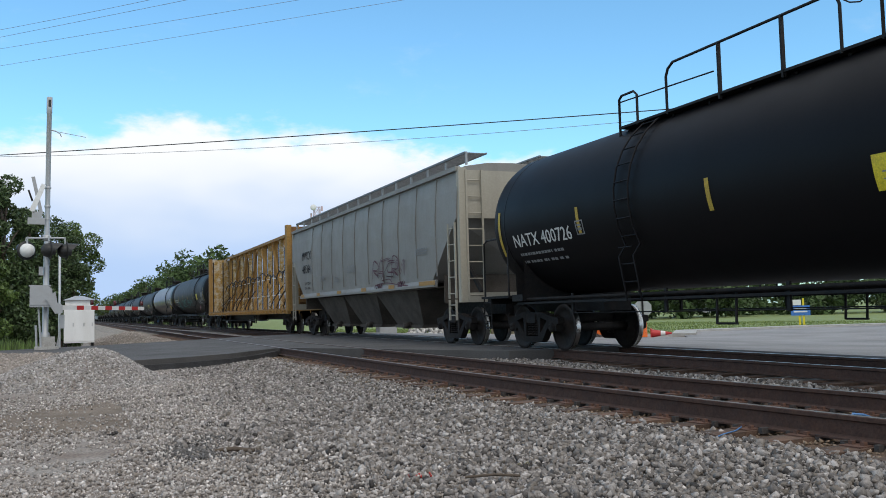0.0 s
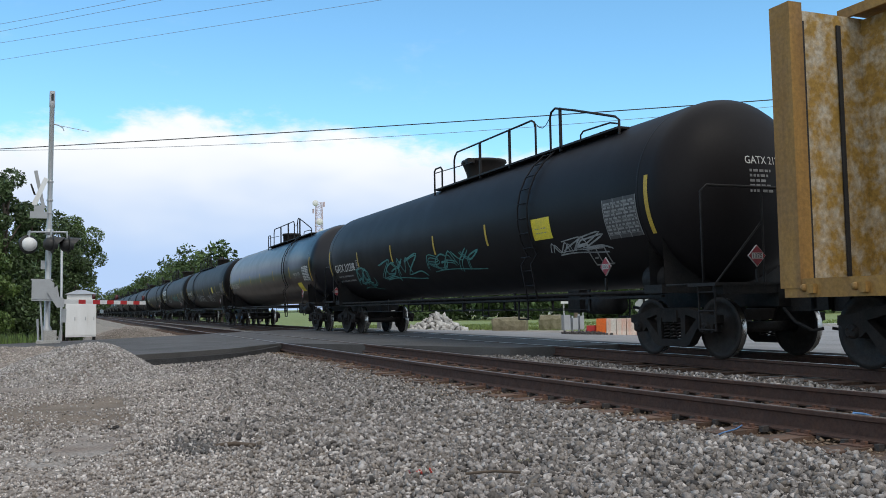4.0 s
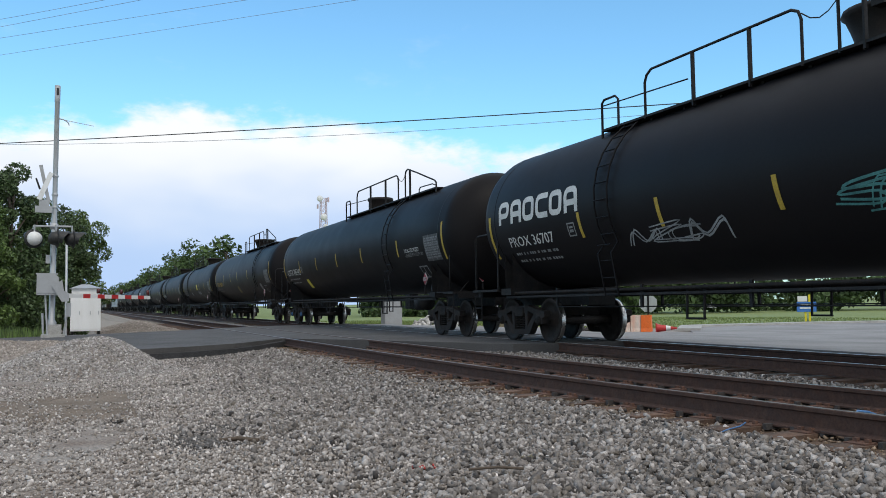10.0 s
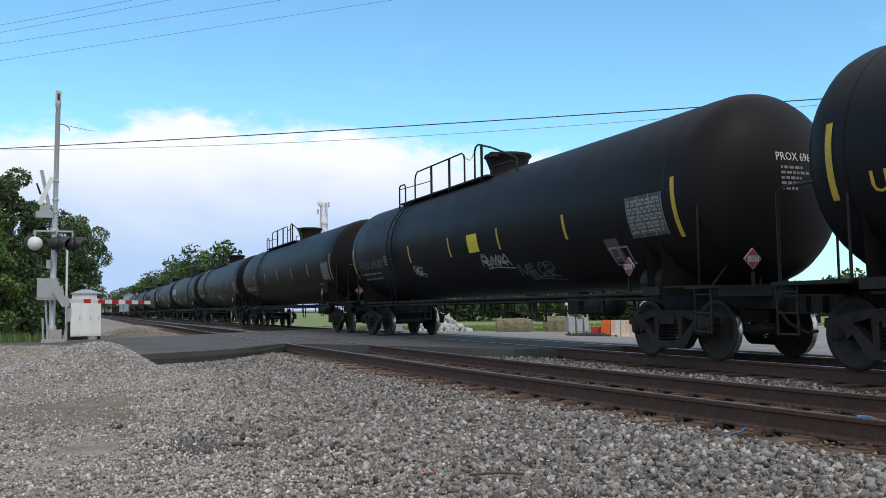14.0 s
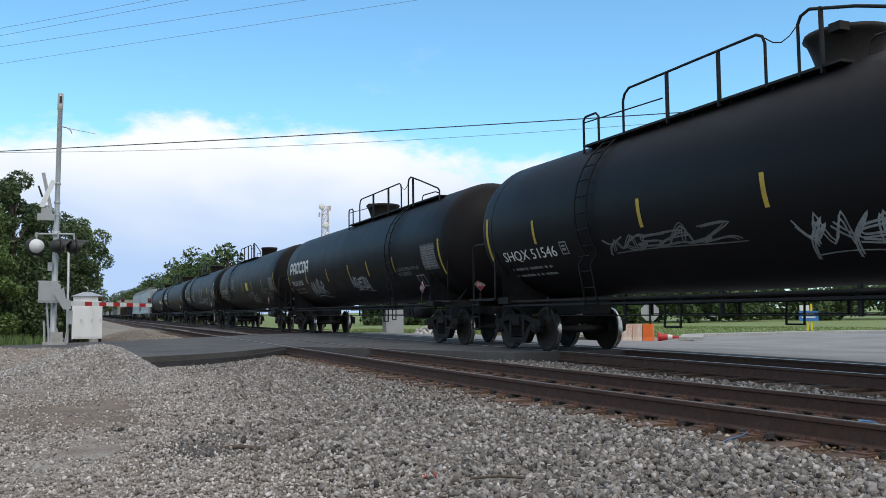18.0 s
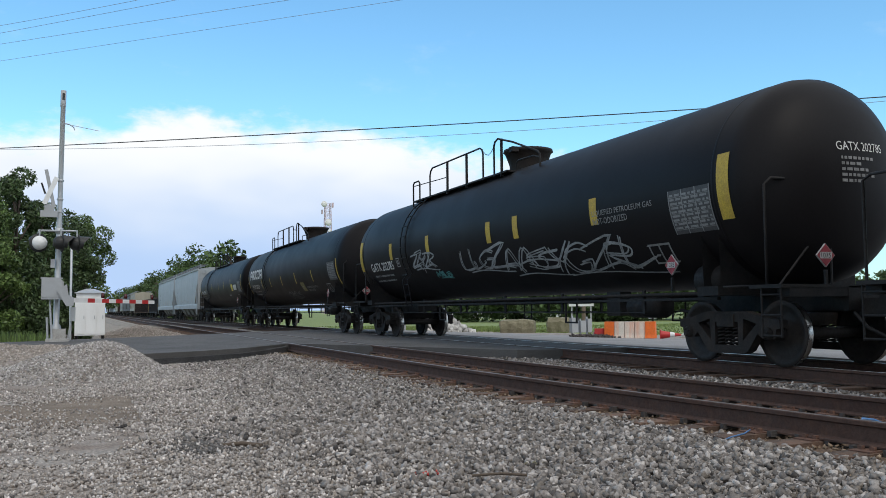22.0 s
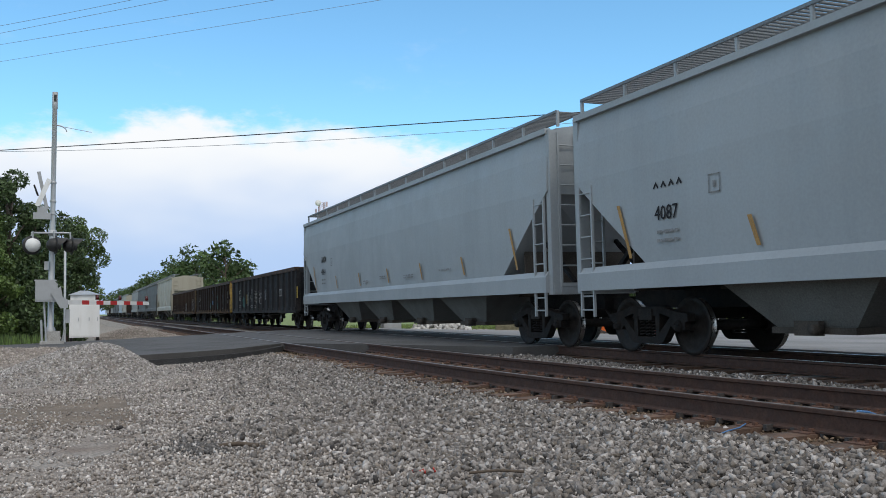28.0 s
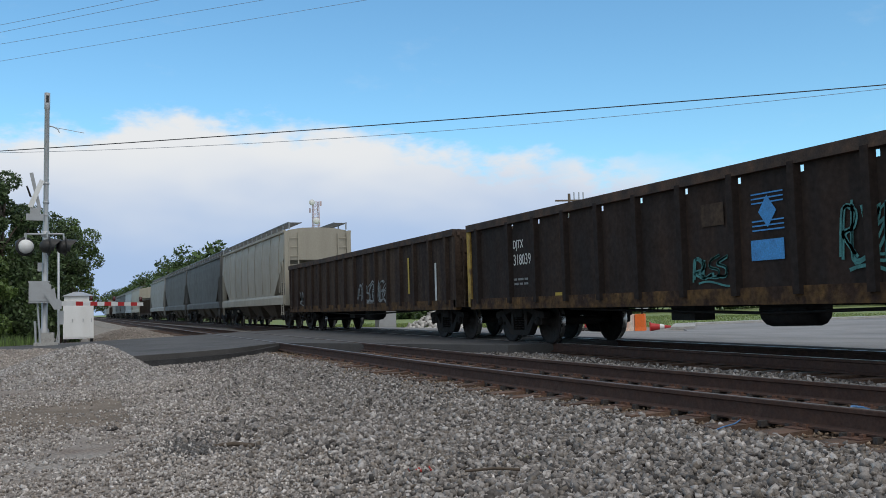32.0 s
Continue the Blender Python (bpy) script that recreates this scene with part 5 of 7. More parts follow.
def roof_walk(car, half, z, width=0.55):
    """Grated walkway above the roof, on posts along its edges."""
    g = Geo()
    n = 14
    for s in (-1, 1):
        for k in range(n + 1):
            y = -half + 2 * half * k / n
            g.beam((s * 1.30, y, z - 0.30), (s * 1.30, y, z + 0.02), 0.05, 0.05)
    part("walkway_post", g, HOPPER_BLUE, car)["kind"] = "stuff"
    g = Geo()
    for s in (-1, 1):
        g.beam((s * 1.32, -half, z), (s * 1.32, half, z), 0.05, 0.05)
        g.beam((s * 0.75, -half, z - 0.0), (s * 0.75, half, z), 0.04, 0.04)
        y = -half
        while y < half:
            g.box(s * 1.03 - 0.27, s * 1.03 + 0.27, y, y + 0.055, z - 0.02, z + 0.005)
            y += 0.12
    part("roof_walkway", g, WALKWAY, car, "galvanised grated roof walkway")


def end_ladder(car, y, x, z0, z1, mat, step=0.40, wide=0.42, along="y"):
    g = Geo()
    for d in (-wide / 2, wide / 2):
        p = (x, y + d) if along == "y" else (x + d, y)
        g.beam((*p, z0), (*p, z1), 0.045, 0.045)
    z = z0 + 0.12
    while z < z1:
        p, q = ((x, y - wide / 2, z), (x, y + wide / 2, z)) if along == "y" else ((x - wide / 2, y, z), (x + wide / 2, y, z))
        g.tube([p, q], 0.016, 5)
        z += step
    part("ladder", g, mat, car)


def covered_hopper(u, length, spec):
    """A covered hopper: curved or ribbed sides, sloped ends, bays beneath."""
    rng = random.Random(spec["seed"])
    half = length / 2
    b = half - 0.55                                # body ends
    mat = spec["mat"]
    car = thing("covered_hopper", pose(TRAIN_X, u, 0), spec["label"], "hopper car", "freight train")
    lift = spec.get("lift", 0.0)                   # how much higher the sill lies
    top, sill = 4.28, 1.50 + lift
    # the body: a section drawn along, cut by the slope sheets at the ends
    sec = [(-1.52, sill), (-1.55, 2.3), (-1.56, 3.1), (-1.53, 3.8), (-1.47, top - 0.02), (-1.30, top + 0.10), (-0.7, top + 0.20), (0, top + 0.22)]
    sec = sec + [(-x, z) for x, z in reversed(sec[:-1])]
    slope = spec.get("slope", 2.0)

    def section(y, cut):
        return [(x, y - math.copysign(max(0.0, cut * (1 - (z - sill) / (spec.get("cut_top", 3.1) - sill))), y) if z < spec.get("cut_top", 3.1) else y, z) for x, z in sec]

    ys = [-b] + list(np.linspace(-b + slope + 0.3, b - slope - 0.3, 7)) + [b]
    g = loft([section(y, slope if abs(y) == b else 0.0) for y in ys], True)
    n = len(sec)
    for y in (-b, b):
        g.add(section(y, slope), [tuple(range(n))])
    part("body", g, mat, car)
    part("roof_rail", Geo().box(-1.56, -1.44, -b, b, top - 0.02, top + 0.09).box(1.44, 1.56, -b, b, top - 0.02, top + 0.09), mat, car)
    for s in (-1, 1):
        part("side_sill", Geo().prism([(s * 1.50, spec.get("sill_lo", 1.09)), (s * 1.60, spec.get("sill_lo", 1.09)), (s * 1.60, 1.40 + lift), (s * 1.53, 1.51 + lift), (s * 1.48, 1.51 + lift)], -b + spec.get("sill_in", 0.05), b - spec.get("sill_in", 0.05), "y"), spec.get("sill_mat", mat), car)
    if spec.get("ribs"):
        for k in range(spec["ribs"]):
            y = spec["rib_top"] - 1.43 * k if "rib_top" in spec else -b + 1.0 + (2 * b - 2.0) * k / (spec["ribs"] - 1)
            part("weld_seam", Geo().beam((-1.545, y, 1.6 + lift), (-1.572, y, 3.2), 0.024, 0.03).beam((-1.572, y, 3.2), (-1.497, y, 4.22), 0.024, 0.03), spec.get("seam_mat", mat), car)
    roof_walk(car, b + 0.08, top + 0.42)
    for k in range(4):
        y = -b * 0.72 + k * b * 0.48
        part("roof_hatch", Geo().box(-0.32, 0.32, y - 0.6, y + 0.6, top + 0.2, top + 0.34), mat, car)
    # end frames: posts, ladders, shear plates
    em = spec.get("end_mat", mat)
    for s in (-1, 1):
        g = Geo()
        for x in (-1.42, 1.42):
            g.box(x - 0.10, x + 0.10, s * b - 0.08, s * b + 0.08, 1.05, top + 0.05)
        g.box(-1.5, 1.5, s * b - 0.1, s * b + 0.1, 1.05, 1.28)
        g.box(-1.45, 1.45, s * b - 0.03, s * b + 0.03, spec.get("cut_top", 3.1) - 0.05, top)
        part("end_frame", g, em, car)
        for x in (-1.12, 1.12):
            end_ladder(car, s * (b + 0.10), x, 1.1, top, em, along="x")
        for x in (-1.56, 1.56):
            end_ladder(car, s * (b - 0.35), x, 1.15, 3.0, em)
            end_ladder(car, s * (b - 0.35), x, 0.62, 1.12, em, 0.25)
        for x in (-0.9, 0.9):
            part("slope_brace", Geo().beam((x, s * (b - 0.1), 1.3), (x, s * (b - slope * 0.75), 2.4), 0.08, 0.08), IRON, car)
        part("end_sill", Geo().box(-0.3, 0.3, s * (b - 3.2), s * b, 0.75, 1.1), IRON, car)
        # added plate in the underside's shade colour, closing the space above the truck
        web = 1.5 + (1 - 1.45 / slope) * (spec.get("cut_top", 3.1) - 1.5)
        if web > 1.7:
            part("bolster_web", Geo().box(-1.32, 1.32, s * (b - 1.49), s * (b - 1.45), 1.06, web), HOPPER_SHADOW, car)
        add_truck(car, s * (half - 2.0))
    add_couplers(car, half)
    # bays, gates and centre sill carry the underside's shade in their colour
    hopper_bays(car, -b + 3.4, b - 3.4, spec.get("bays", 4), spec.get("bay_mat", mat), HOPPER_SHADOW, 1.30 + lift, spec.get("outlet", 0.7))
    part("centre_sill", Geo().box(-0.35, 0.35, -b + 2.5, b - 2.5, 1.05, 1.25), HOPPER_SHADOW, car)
    # markings
    if "mark" in spec:
        y = b - spec.get("mark_y", 2.4)
        x = -1.565
        for i, words in enumerate(spec["mark"]):
            if words:
                part("reporting_mark", flat_text(words, y, spec.get("mark_z", 2.62) - i * spec.get("mark_step", 0.46), spec.get("mark_size", 0.23), x, 0.92), BLACK_MARK, car)
            else:
                g = Geo()
                for k in range(4):
                    flat_ribbon(g, [(y - k * 0.2, 2.68), (y - k * 0.2 - 0.06, 2.76), (y - k * 0.2 - 0.12, 2.68)], 0.018, x)
                part("faded_mark", g, BLACK_MARK, car)
        for i, words in enumerate(spec.get("print_lines", ())):
            part("load_limit", flat_text(words, y - 0.35, 2.02 - i * 0.19, 0.10, x + 0.013, 0.95), BLACK_MARK, car)
        if "print_lines" not in spec:
            part("stencil", flat_bars(Geo(), y - 0.05, 1.95, 0.55, 2, x, rng, 0.05, 0.09), GREY_MARK, car)["kind"] = "stuff"
        g = Geo()
        for z0, z1, d0, d1 in ((2.44, 2.72, 0, 0.02), (2.44, 2.72, 0.24, 0.26), (2.44, 2.46, 0, 0.26), (2.70, 2.72, 0, 0.26), (2.52, 2.62, 0.1, 0.16)):
            yy = y - 1.35
            g.add([(x - 0.005, yy - d0, z0), (x - 0.005, yy - d1, z0), (x - 0.005, yy - d1, z1), (x - 0.005, yy - d0, z1)], [(0, 1, 2, 3)])
        part("plate_stencil", g, GREY_MARK, car)
    for y, z0, z1, m in spec.get("strips", ()):
        x, lean = -1.565, 0.33 * (z1 - z0)
        part("reflective_strip", Geo().add([(x, y + 0.04, z0), (x, y - 0.045, z0), (x - 0.02, y - 0.045 + lean, z1), (x - 0.02, y + 0.045 + lean, z1)], [(0, 1, 2, 3)]), m, car, "slanted orange-brown reflective strip")
    for y, z, w, rows in spec.get("notes", ()):
        part("stencil", flat_bars(Geo(), y, z, w, rows, -1.585, rng, 0.035, 0.03), HOPPER_STENCIL, car)["kind"] = "stuff"
    for y, z, w in spec.get("sill_strips", ()):
        part("sill_strip", Geo().box(-1.606, -1.60, y - w, y, z + lift, z + lift + 0.11), DULL_ORANGE, car, "dull orange reflective sill strip")
    for m, y, z, w, hh, n in spec.get("tags", ()):
        part("spray_tag", flat_scribble(rng, y, z, w, hh, n, -1.592, 0.010), m, car, "outlined spray-paint tag")
    return car


def gondola(u, length, spec):
    """A ribbed mill gondola with a thick top chord."""
    rng = random.Random(spec["seed"])
    half = length / 2
    b = half - 0.45
    mat = spec["mat"]
    car = thing("gondola_car", pose(TRAIN_X, u, 0), spec["label"], "gondola car", "freight train")
    lo, hi, x = 0.82, 2.61, 1.46
    n, slots, shift = spec.get("ribs", 15), spec.get("slots", False), spec.get("rib_shift", 0.0)

    def rib_y(k):
        return -b + 0.5 + (2 * b - 1.0) * k / (n - 1) + (shift if 0 < k < n - 1 else 0.0)

    g = Geo()
    for s in (-1, 1):
        g.box(s * x - 0.02, s * x + 0.02, -b, b, lo, hi - 0.17)
        # strip under the chord, with a small gap beside each rib where the plate has rotted
        for k in range(n + 1):
            y0 = -b if k == 0 else rib_y(k - 1)
            y1 = b if k == n else rib_y(k) - (0.15 if slots else 0.0)
            if y1 > y0:
                g.box(s * x - 0.02, s * x + 0.02, y0, y1, hi - 0.17, hi)
        g.box(-x, x, s * b - 0.03, s * b + 0.03, 1.0, hi - 0.04)
    part("body", g, mat, car)
    part("floor", Geo().box(-x, x, -b, b, 0.98, 1.06), mat, car)
    rib = Geo().prism([(-0.09, 0), (0.09, 0), (0.06, 0.10), (-0.06, 0.10)], lo + 0.05, hi - 0.02, "z").mesh("side_rib", mat)
    for k in range(n):
        y = rib_y(k)
        for s in (-1, 1):
            part("side_rib", rib, None, car, at=pose(s * (x + 0.015), y, 0, 0, 0, -90 if s > 0 else 90))
    for s in (-1, 1):
        part("top_chord", Geo().box(s * x - 0.11, s * x + 0.11, -b - 0.05, b + 0.05, hi - 0.06, hi + 0.10), GONDOLA_CHORD, car)
        part("top_chord", Geo().box(-x, x, s * b - 0.09, s * b + 0.09, hi - 0.06, hi + 0.09), GONDOLA_CHORD, car)
        part("side_sill", Geo().box(s * x - 0.06, s * x + 0.10, -b, b, lo - 0.08, lo + 0.16), spec.get("sill_mat", mat), car)
        g = Geo()
        for k in range(5):
            z = 1.15 + k * 0.33
            g.prism([(-x + 0.08, z), (x - 0.08, z), (x - 0.08, z + 0.17), (-x + 0.08, z + 0.17)], s * b + s * 0.02, s * (b + 0.10), "y")
        part("end_corrugation", g, spec.get("end_mat", mat), car)
        for xx in (-x + 0.04, x - 0.04):
            part("corner_post", Geo().box(xx - 0.10, xx + 0.10, s * b - 0.06, s * b + 0.12, 0.8, hi), spec.get("end_mat", mat), car)
        add_truck(car, s * (half - 2.05))
        part("end_sill", Geo().box(-1.3, 1.3, s * (b - 0.25), s * b, 0.78, 1.05).box(-0.3, 0.3, s * (b - 3.0), s * b, 0.7, 1.0), IRON, car)
        end_ladder(car, s * (b + 0.16), -1.12, 0.8, 2.5, spec.get("end_mat", IRON), 0.38, along="x")
    add_couplers(car, half)
    part("centre_sill", Geo().box(-0.35, 0.35, -b, b, 0.70, 0.98), IRON, car)
    g = Geo().tube([(-1.2, -b + 3.4, 0.72), (-1.2, -0.5, 0.62), (-1.2, b - 4.0, 0.72)], 0.025, 5)
    g.lathe([(0, -0.5), (0.22, -0.5), (0.24, 0.4), (0, 0.45)], 12, "y", (-0.9, -0.8, 0.66)).box(-1.0, -0.6, 1.2, 1.8, 0.5, 0.9)
    part("brake_gear", g, IRON, car)
    side = -x - 0.035
    if "mark" in spec:
        y = b - spec.get("mark_y", 1.25)
        for i, words in enumerate(spec["mark"]):
            part("reporting_mark", flat_text(words, y, spec.get("mark_z", 2.1) - i * spec.get("mark_step", 0.34), spec.get("mark_size", 0.23), side, spec.get("mark_narrow", 0.80)), WHITE_MARK, car)
        part("stencil", flat_bars(Geo(), y, spec.get("mark_z", 2.1) - 0.62, 0.62, 2, side, rng, 0.045, 0.05), GREY_MARK, car)["kind"] = "stuff"
    if "logo" in spec:
        y, z = spec["logo"]
        part("emblem", Geo().add([(side - 0.006, y, z - 0.22), (side - 0.006, y - 0.17, z), (side - 0.006, y, z + 0.22), (side - 0.006, y + 0.17, z)], [(0, 1, 2, 3)]), BRIGHT_BLUE, car, "blue diamond emblem")
        g = Geo()
        for k in range(9):
            if abs(k - 4) > 1:
                g.add([(side - 0.004, y + 0.3, z - 0.26 + k * 0.062), (side - 0.004, y - 0.3, z - 0.26 + k * 0.062), (side - 0.004, y - 0.3, z - 0.24 + k * 0.062), (side - 0.004, y + 0.3, z - 0.24 + k * 0.062)], [(0, 1, 2, 3)])
        part("emblem_stripe", g, BRIGHT_BLUE, car)["kind"] = "stuff"
    for y, z, w, hh, m in spec.get("patches", ()):
        part("paint_patch", Geo().add([(side - 0.004, y, z), (side - 0.004, y - w, z), (side - 0.004, y - w, z + hh), (side - 0.004, y, z + hh)], [(0, 1, 2, 3)]), m, car)
    for m, y, z, w, hh, k in spec.get("tags", ()):
        part("spray_tag", flat_scribble(rng, y, z, w, hh, k, side - 0.008, 0.02), m, car, "spray-paint tag")
    return car


def centerbeam(u, length):
    """A yellow centre-beam flat car: bulkheads, posts and braces along the middle."""
    rng = random.Random(21)
    half = length / 2
    b = half - 0.75
    car = thing("centerbeam_car", pose(TRAIN_X, u, 0), "weathered yellow centre-beam lumber car, empty, with loose black straps", "flat car", "freight train")
    deck, top = 1.12, 4.84
    part("deck", Geo().box(-1.42, 1.42, -b, b, deck - 0.10, deck), BEAM_YELLOW, car)
    for s in (-1, 1):
        part("side_sill", Geo().box(s * 1.42 - 0.07, s * 1.42 + 0.07, -b, b, deck - 0.22, deck + 0.02), BEAM_YELLOW, car)
        # bulkhead: a plate with ribs outside
        yb = s * (b - 0.12)
        part("bulkhead", Geo().box(-1.46, 1.46, yb - 0.06, yb + 0.06, deck, top - 0.10), BEAM_SCRAPED if s > 0 else BEAM_BROWN, car, "scraped yellow bulkhead")
        for x in (-1.39, 1.39):
            part("bulkhead_post", Geo().box(x - 0.11, x + 0.11, yb - 0.18, yb + 0.18, deck - 0.1, top - 0.04), BEAM_YELLOW, car)
        for k in range(6):
            z = deck + 0.3 + k * 0.58
            part("bulkhead_rib", Geo().box(-1.28, 1.28, min(yb + s * 0.06, yb + s * 0.22), max(yb + s * 0.06, yb + s * 0.22), z, z + 0.12), BEAM_YELLOW if k % 2 else BEAM_BROWN, car)
        part("bulkhead_wing", Geo().box(-0.10, 0.10, min(yb, yb - s * 1.1), max(yb, yb - s * 1.1), deck, top - 0.12), BEAM_SCRAPED, car)
        for x in (-1.2, -0.55, 0.55, 1.2):
            yy = yb - s * 0.075
            part("rub_strap", Geo().box(x - 0.035, x + 0.035, min(yy, yy - s * 0.02), max(yy, yy - s * 0.02), deck + 0.02, top - 0.25), STRAP, car)
        end_ladder(car, yb + s * 0.28, -0.75, 0.9, top, BEAM_YELLOW, along="x", wide=0.5)
        add_truck(car, s * (half - 2.35))
        part("end_sill", Geo().box(-0.35, 0.35, s * (b - 3.4), s * b, 0.7, 1.02), IRON, car)
    add_couplers(car, half)
    part("centre_sill", Geo().box(-0.35, 0.35, -b, b, 0.62, deck - 0.1).lathe([(0, -0.6), (0.2, -0.6), (0.2, 0.6), (0, 0.6)], 12, "y", (-0.7, -2.5, 0.74)), IRON, car)
    part("top_beam", Geo().prism([(-0.34, top - 0.10), (-0.29, top - 0.10), (-0.29, top), (0.29, top), (0.29, top - 0.10), (0.34, top - 0.10), (0.34, top + 0.04), (-0.34, top + 0.04)], -b, b, "y"), BEAM_YELLOW, car)
    n = 16
    step = (2 * b - 2.6) / (n - 1)
    for k in range(n):
        y = -b + 1.3 + step * k
        for s in (-1,):
            g = Geo().prism([(y - 0.105, deck), (y + 0.105, deck), (y + 0.065, top - 0.05), (y - 0.065, top - 0.05)], -0.28, -0.06, "x")
            p = part("post", g, BEAM_YELLOW if k % 2 else BEAM_SCRAPED, car)
            if s < 0:
                part("post_strap", Geo().beam((s * 0.315, y + 0.10, deck), (s * 0.315, y + 0.07, top - 0.3), 0.03, 0.06, (0, 1, 0)), STRAP, p)
                for z in (deck + 0.75, deck + 1.65):
                    x = s * 0.27
                    part("band", Geo().box(x - 0.075, x + 0.075, y - 0.12, y + 0.13, z, z + 0.05), WHITE_MARK, p, "pale band round the post")
        # long braces, down from every second post towards the nearer end
        away = -1 if k < n / 2 else 1
        if k % 2 == (1 if k < n / 2 else 0) and 2 <= k <= n - 3:
            g = Geo().beam((-0.33, y, top - 0.30), (-0.33, y + away * step * 1.85, deck + 0.35), 0.05, 0.115, (1, 0, 0))
            g.lathe([(0.0, -0.36), (0.13, -0.36), (0.13, -0.31), (0.0, -0.31)], 16, "x", (0, y, top - 0.36))
            part("brace", g, BEAM_YELLOW, car, "long flat brace with a round gusset")
        if k < n - 1:
            g = Geo()
            z = deck + 1.75 + rng.uniform(-0.15, 0.15)
            w = rng.uniform(0.45, 0.75) * step
            g.tube([(-0.42, y + 0.1, z), (-0.50, y + 0.1 + w * 0.4, z + 0.18), (-0.55, y + 0.1 + w * 0.8, z + 0.05), (-0.6, y + 0.1 + w, z - 0.22)], 0.028, 5)
            if rng.random() < 0.6:
                g.tube([(-0.42, y, z), (-0.5, y - w * 0.3, z + 0.12), (-0.55, y - w * 0.6, z - 0.1), (-0.58, y - w * 0.7, z - 0.4)], 0.028, 5)
            if rng.random() < 0.5:
                g.tube([(-0.42, y + 0.1, z - 0.6), (-0.8, y + 0.4 * step, deck + 0.5), (-0.9, y + 0.55 * step, deck + 0.1), (-0.8, y + 0.65 * step, deck + 0.03)], 0.028, 5)
            part("loose_strap", g, STRAP, car, "loose black tie-down strap")
            g = Geo()
            for m in range(3):
                g.tube([(-0.36, y + 0.1, deck + 2.2 - 0.5 * m), (-1.30, y + step * rng.uniform(0.2, 0.9), deck + 0.02)], 0.006, 4)
            part("cable", g, IRON, car)
    g = Geo().box(-1.56, -1.49, -0.06, 0.06, deck - 0.17, deck - 0.05)
    winch = g.lathe([(0, -0.03), (0.05, -0.03), (0.05, 0.03), (0, 0.03)], 8, "y", (-1.55, 0.09, deck - 0.1)).mesh("winch", BEAM_YELLOW)
    for k in range(30):
        part("winch", winch, None, car, at=pose(0, -b + 0.5 + (2 * b - 1) * k / 29, 0))
    part("reporting_mark", flat_text("TTZX", b - 1.9, deck - 0.25, 0.2, -1.495), WHITE_MARK, car)
    part("reporting_mark", flat_text("866320", b - 3.0, deck - 0.25, 0.2, -1.495), WHITE_MARK, car)
    g = Geo().tube([(-1.35, -b + 4.5, 0.75), (-1.35, -b + 5.0, 0.6), (-1.35, b - 5.0, 0.6), (-1.35, b - 4.5, 0.75)], 0.02, 5)
    for y in (-4.2, -3.7, 3.9, 4.4):
        g.box(-1.38, -1.32, y - 0.03, y + 0.03, 0.45, 0.85)
    part("brake_rod", g, IRON, car)
    return car


MARKS = ("481364", "MWCX", "GATX 212208", "TILX 309867", "NATX 400817", "PROX 36707", "CBTX 785342", "UTLX 958049", "PROX 696202", "SHQX 50121", "SHQX 51546", "PROX 36703",
         "CBTX 785701", "GATX 202785", "PROX 36927", "TILX 304586", "ARSX", "4087", "4064", "DJTX", "DJ TX", "315111", "318039", "TTZX", "866320", "NATX 400726", "1075",
         "NON-ODORIZED", "LIQUEFIED PETROLEUM GAS", "NOT-ODORIZED", "LD LMT 225500", "LT WT  60500")
letter(MARKS)
truck_meshes()

CARS = []


def tank(end0, end1, seed, **spec):
    spec["seed"] = seed
    spec.setdefault("label", "black pressure tank car with yellow strips and white stencils")
    CARS.append(((end0 + end1) / 2, tank_car((end0 + end1) / 2, end1 - end0, spec)))


def hopper(end0, end1, seed, **spec):
    spec["seed"] = seed
    CARS.append(((end0 + end1) / 2, covered_hopper((end0 + end1) / 2, end1 - end0, spec)))


def gond(end0, end1, seed, **spec):
    spec["seed"] = seed
    CARS.append(((end0 + end1) / 2, gondola((end0 + end1) / 2, end1 - end0, spec)))


tank(-3.3, 19.2, 1, ahead=0.30, mark="NATX 400726", strips=(6.23, 2.55, -1.1, -4.5), yellow=(-0.35, -22, 0.9), gas=LPG, flared=False, label="black tank car with yellow strips and white stencils")
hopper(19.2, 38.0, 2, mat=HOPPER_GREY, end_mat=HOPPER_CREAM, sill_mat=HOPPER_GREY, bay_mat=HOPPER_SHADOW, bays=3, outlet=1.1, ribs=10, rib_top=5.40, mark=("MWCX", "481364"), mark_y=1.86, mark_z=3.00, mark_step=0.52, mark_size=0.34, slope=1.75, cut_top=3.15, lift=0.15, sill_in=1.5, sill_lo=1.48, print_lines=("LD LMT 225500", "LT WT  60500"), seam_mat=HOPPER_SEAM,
       label="weathered grey covered hopper car with a cream end and outlined graffiti",
       sill_strips=((7.1, 1.38, 0.5), (4.6, 1.38, 0.45), (1.75, 1.38, 0.5), (-1.1, 1.38, 0.5), (-3.8, 1.38, 0.5), (-6.3, 1.38, 1.15)), notes=((4.2, 2.2, 0.7, 3), (2.1, 2.1, 0.5, 3), (0.5, 2.4, 0.9, 4), (-6.0, 2.5, 0.9, 3)),
       tags=((SPRAY_PURPLE, -2.3, 1.74, 2.7, 0.75, 6), (SPRAY_PURPLE, -2.5, 1.56, 0.6, 0.16, 3), (SPRAY_PURPLE, -4.6, 1.58, 0.5, 0.14, 3)))
CARS.append((51.0, centerbeam(51.0, 26.0)))
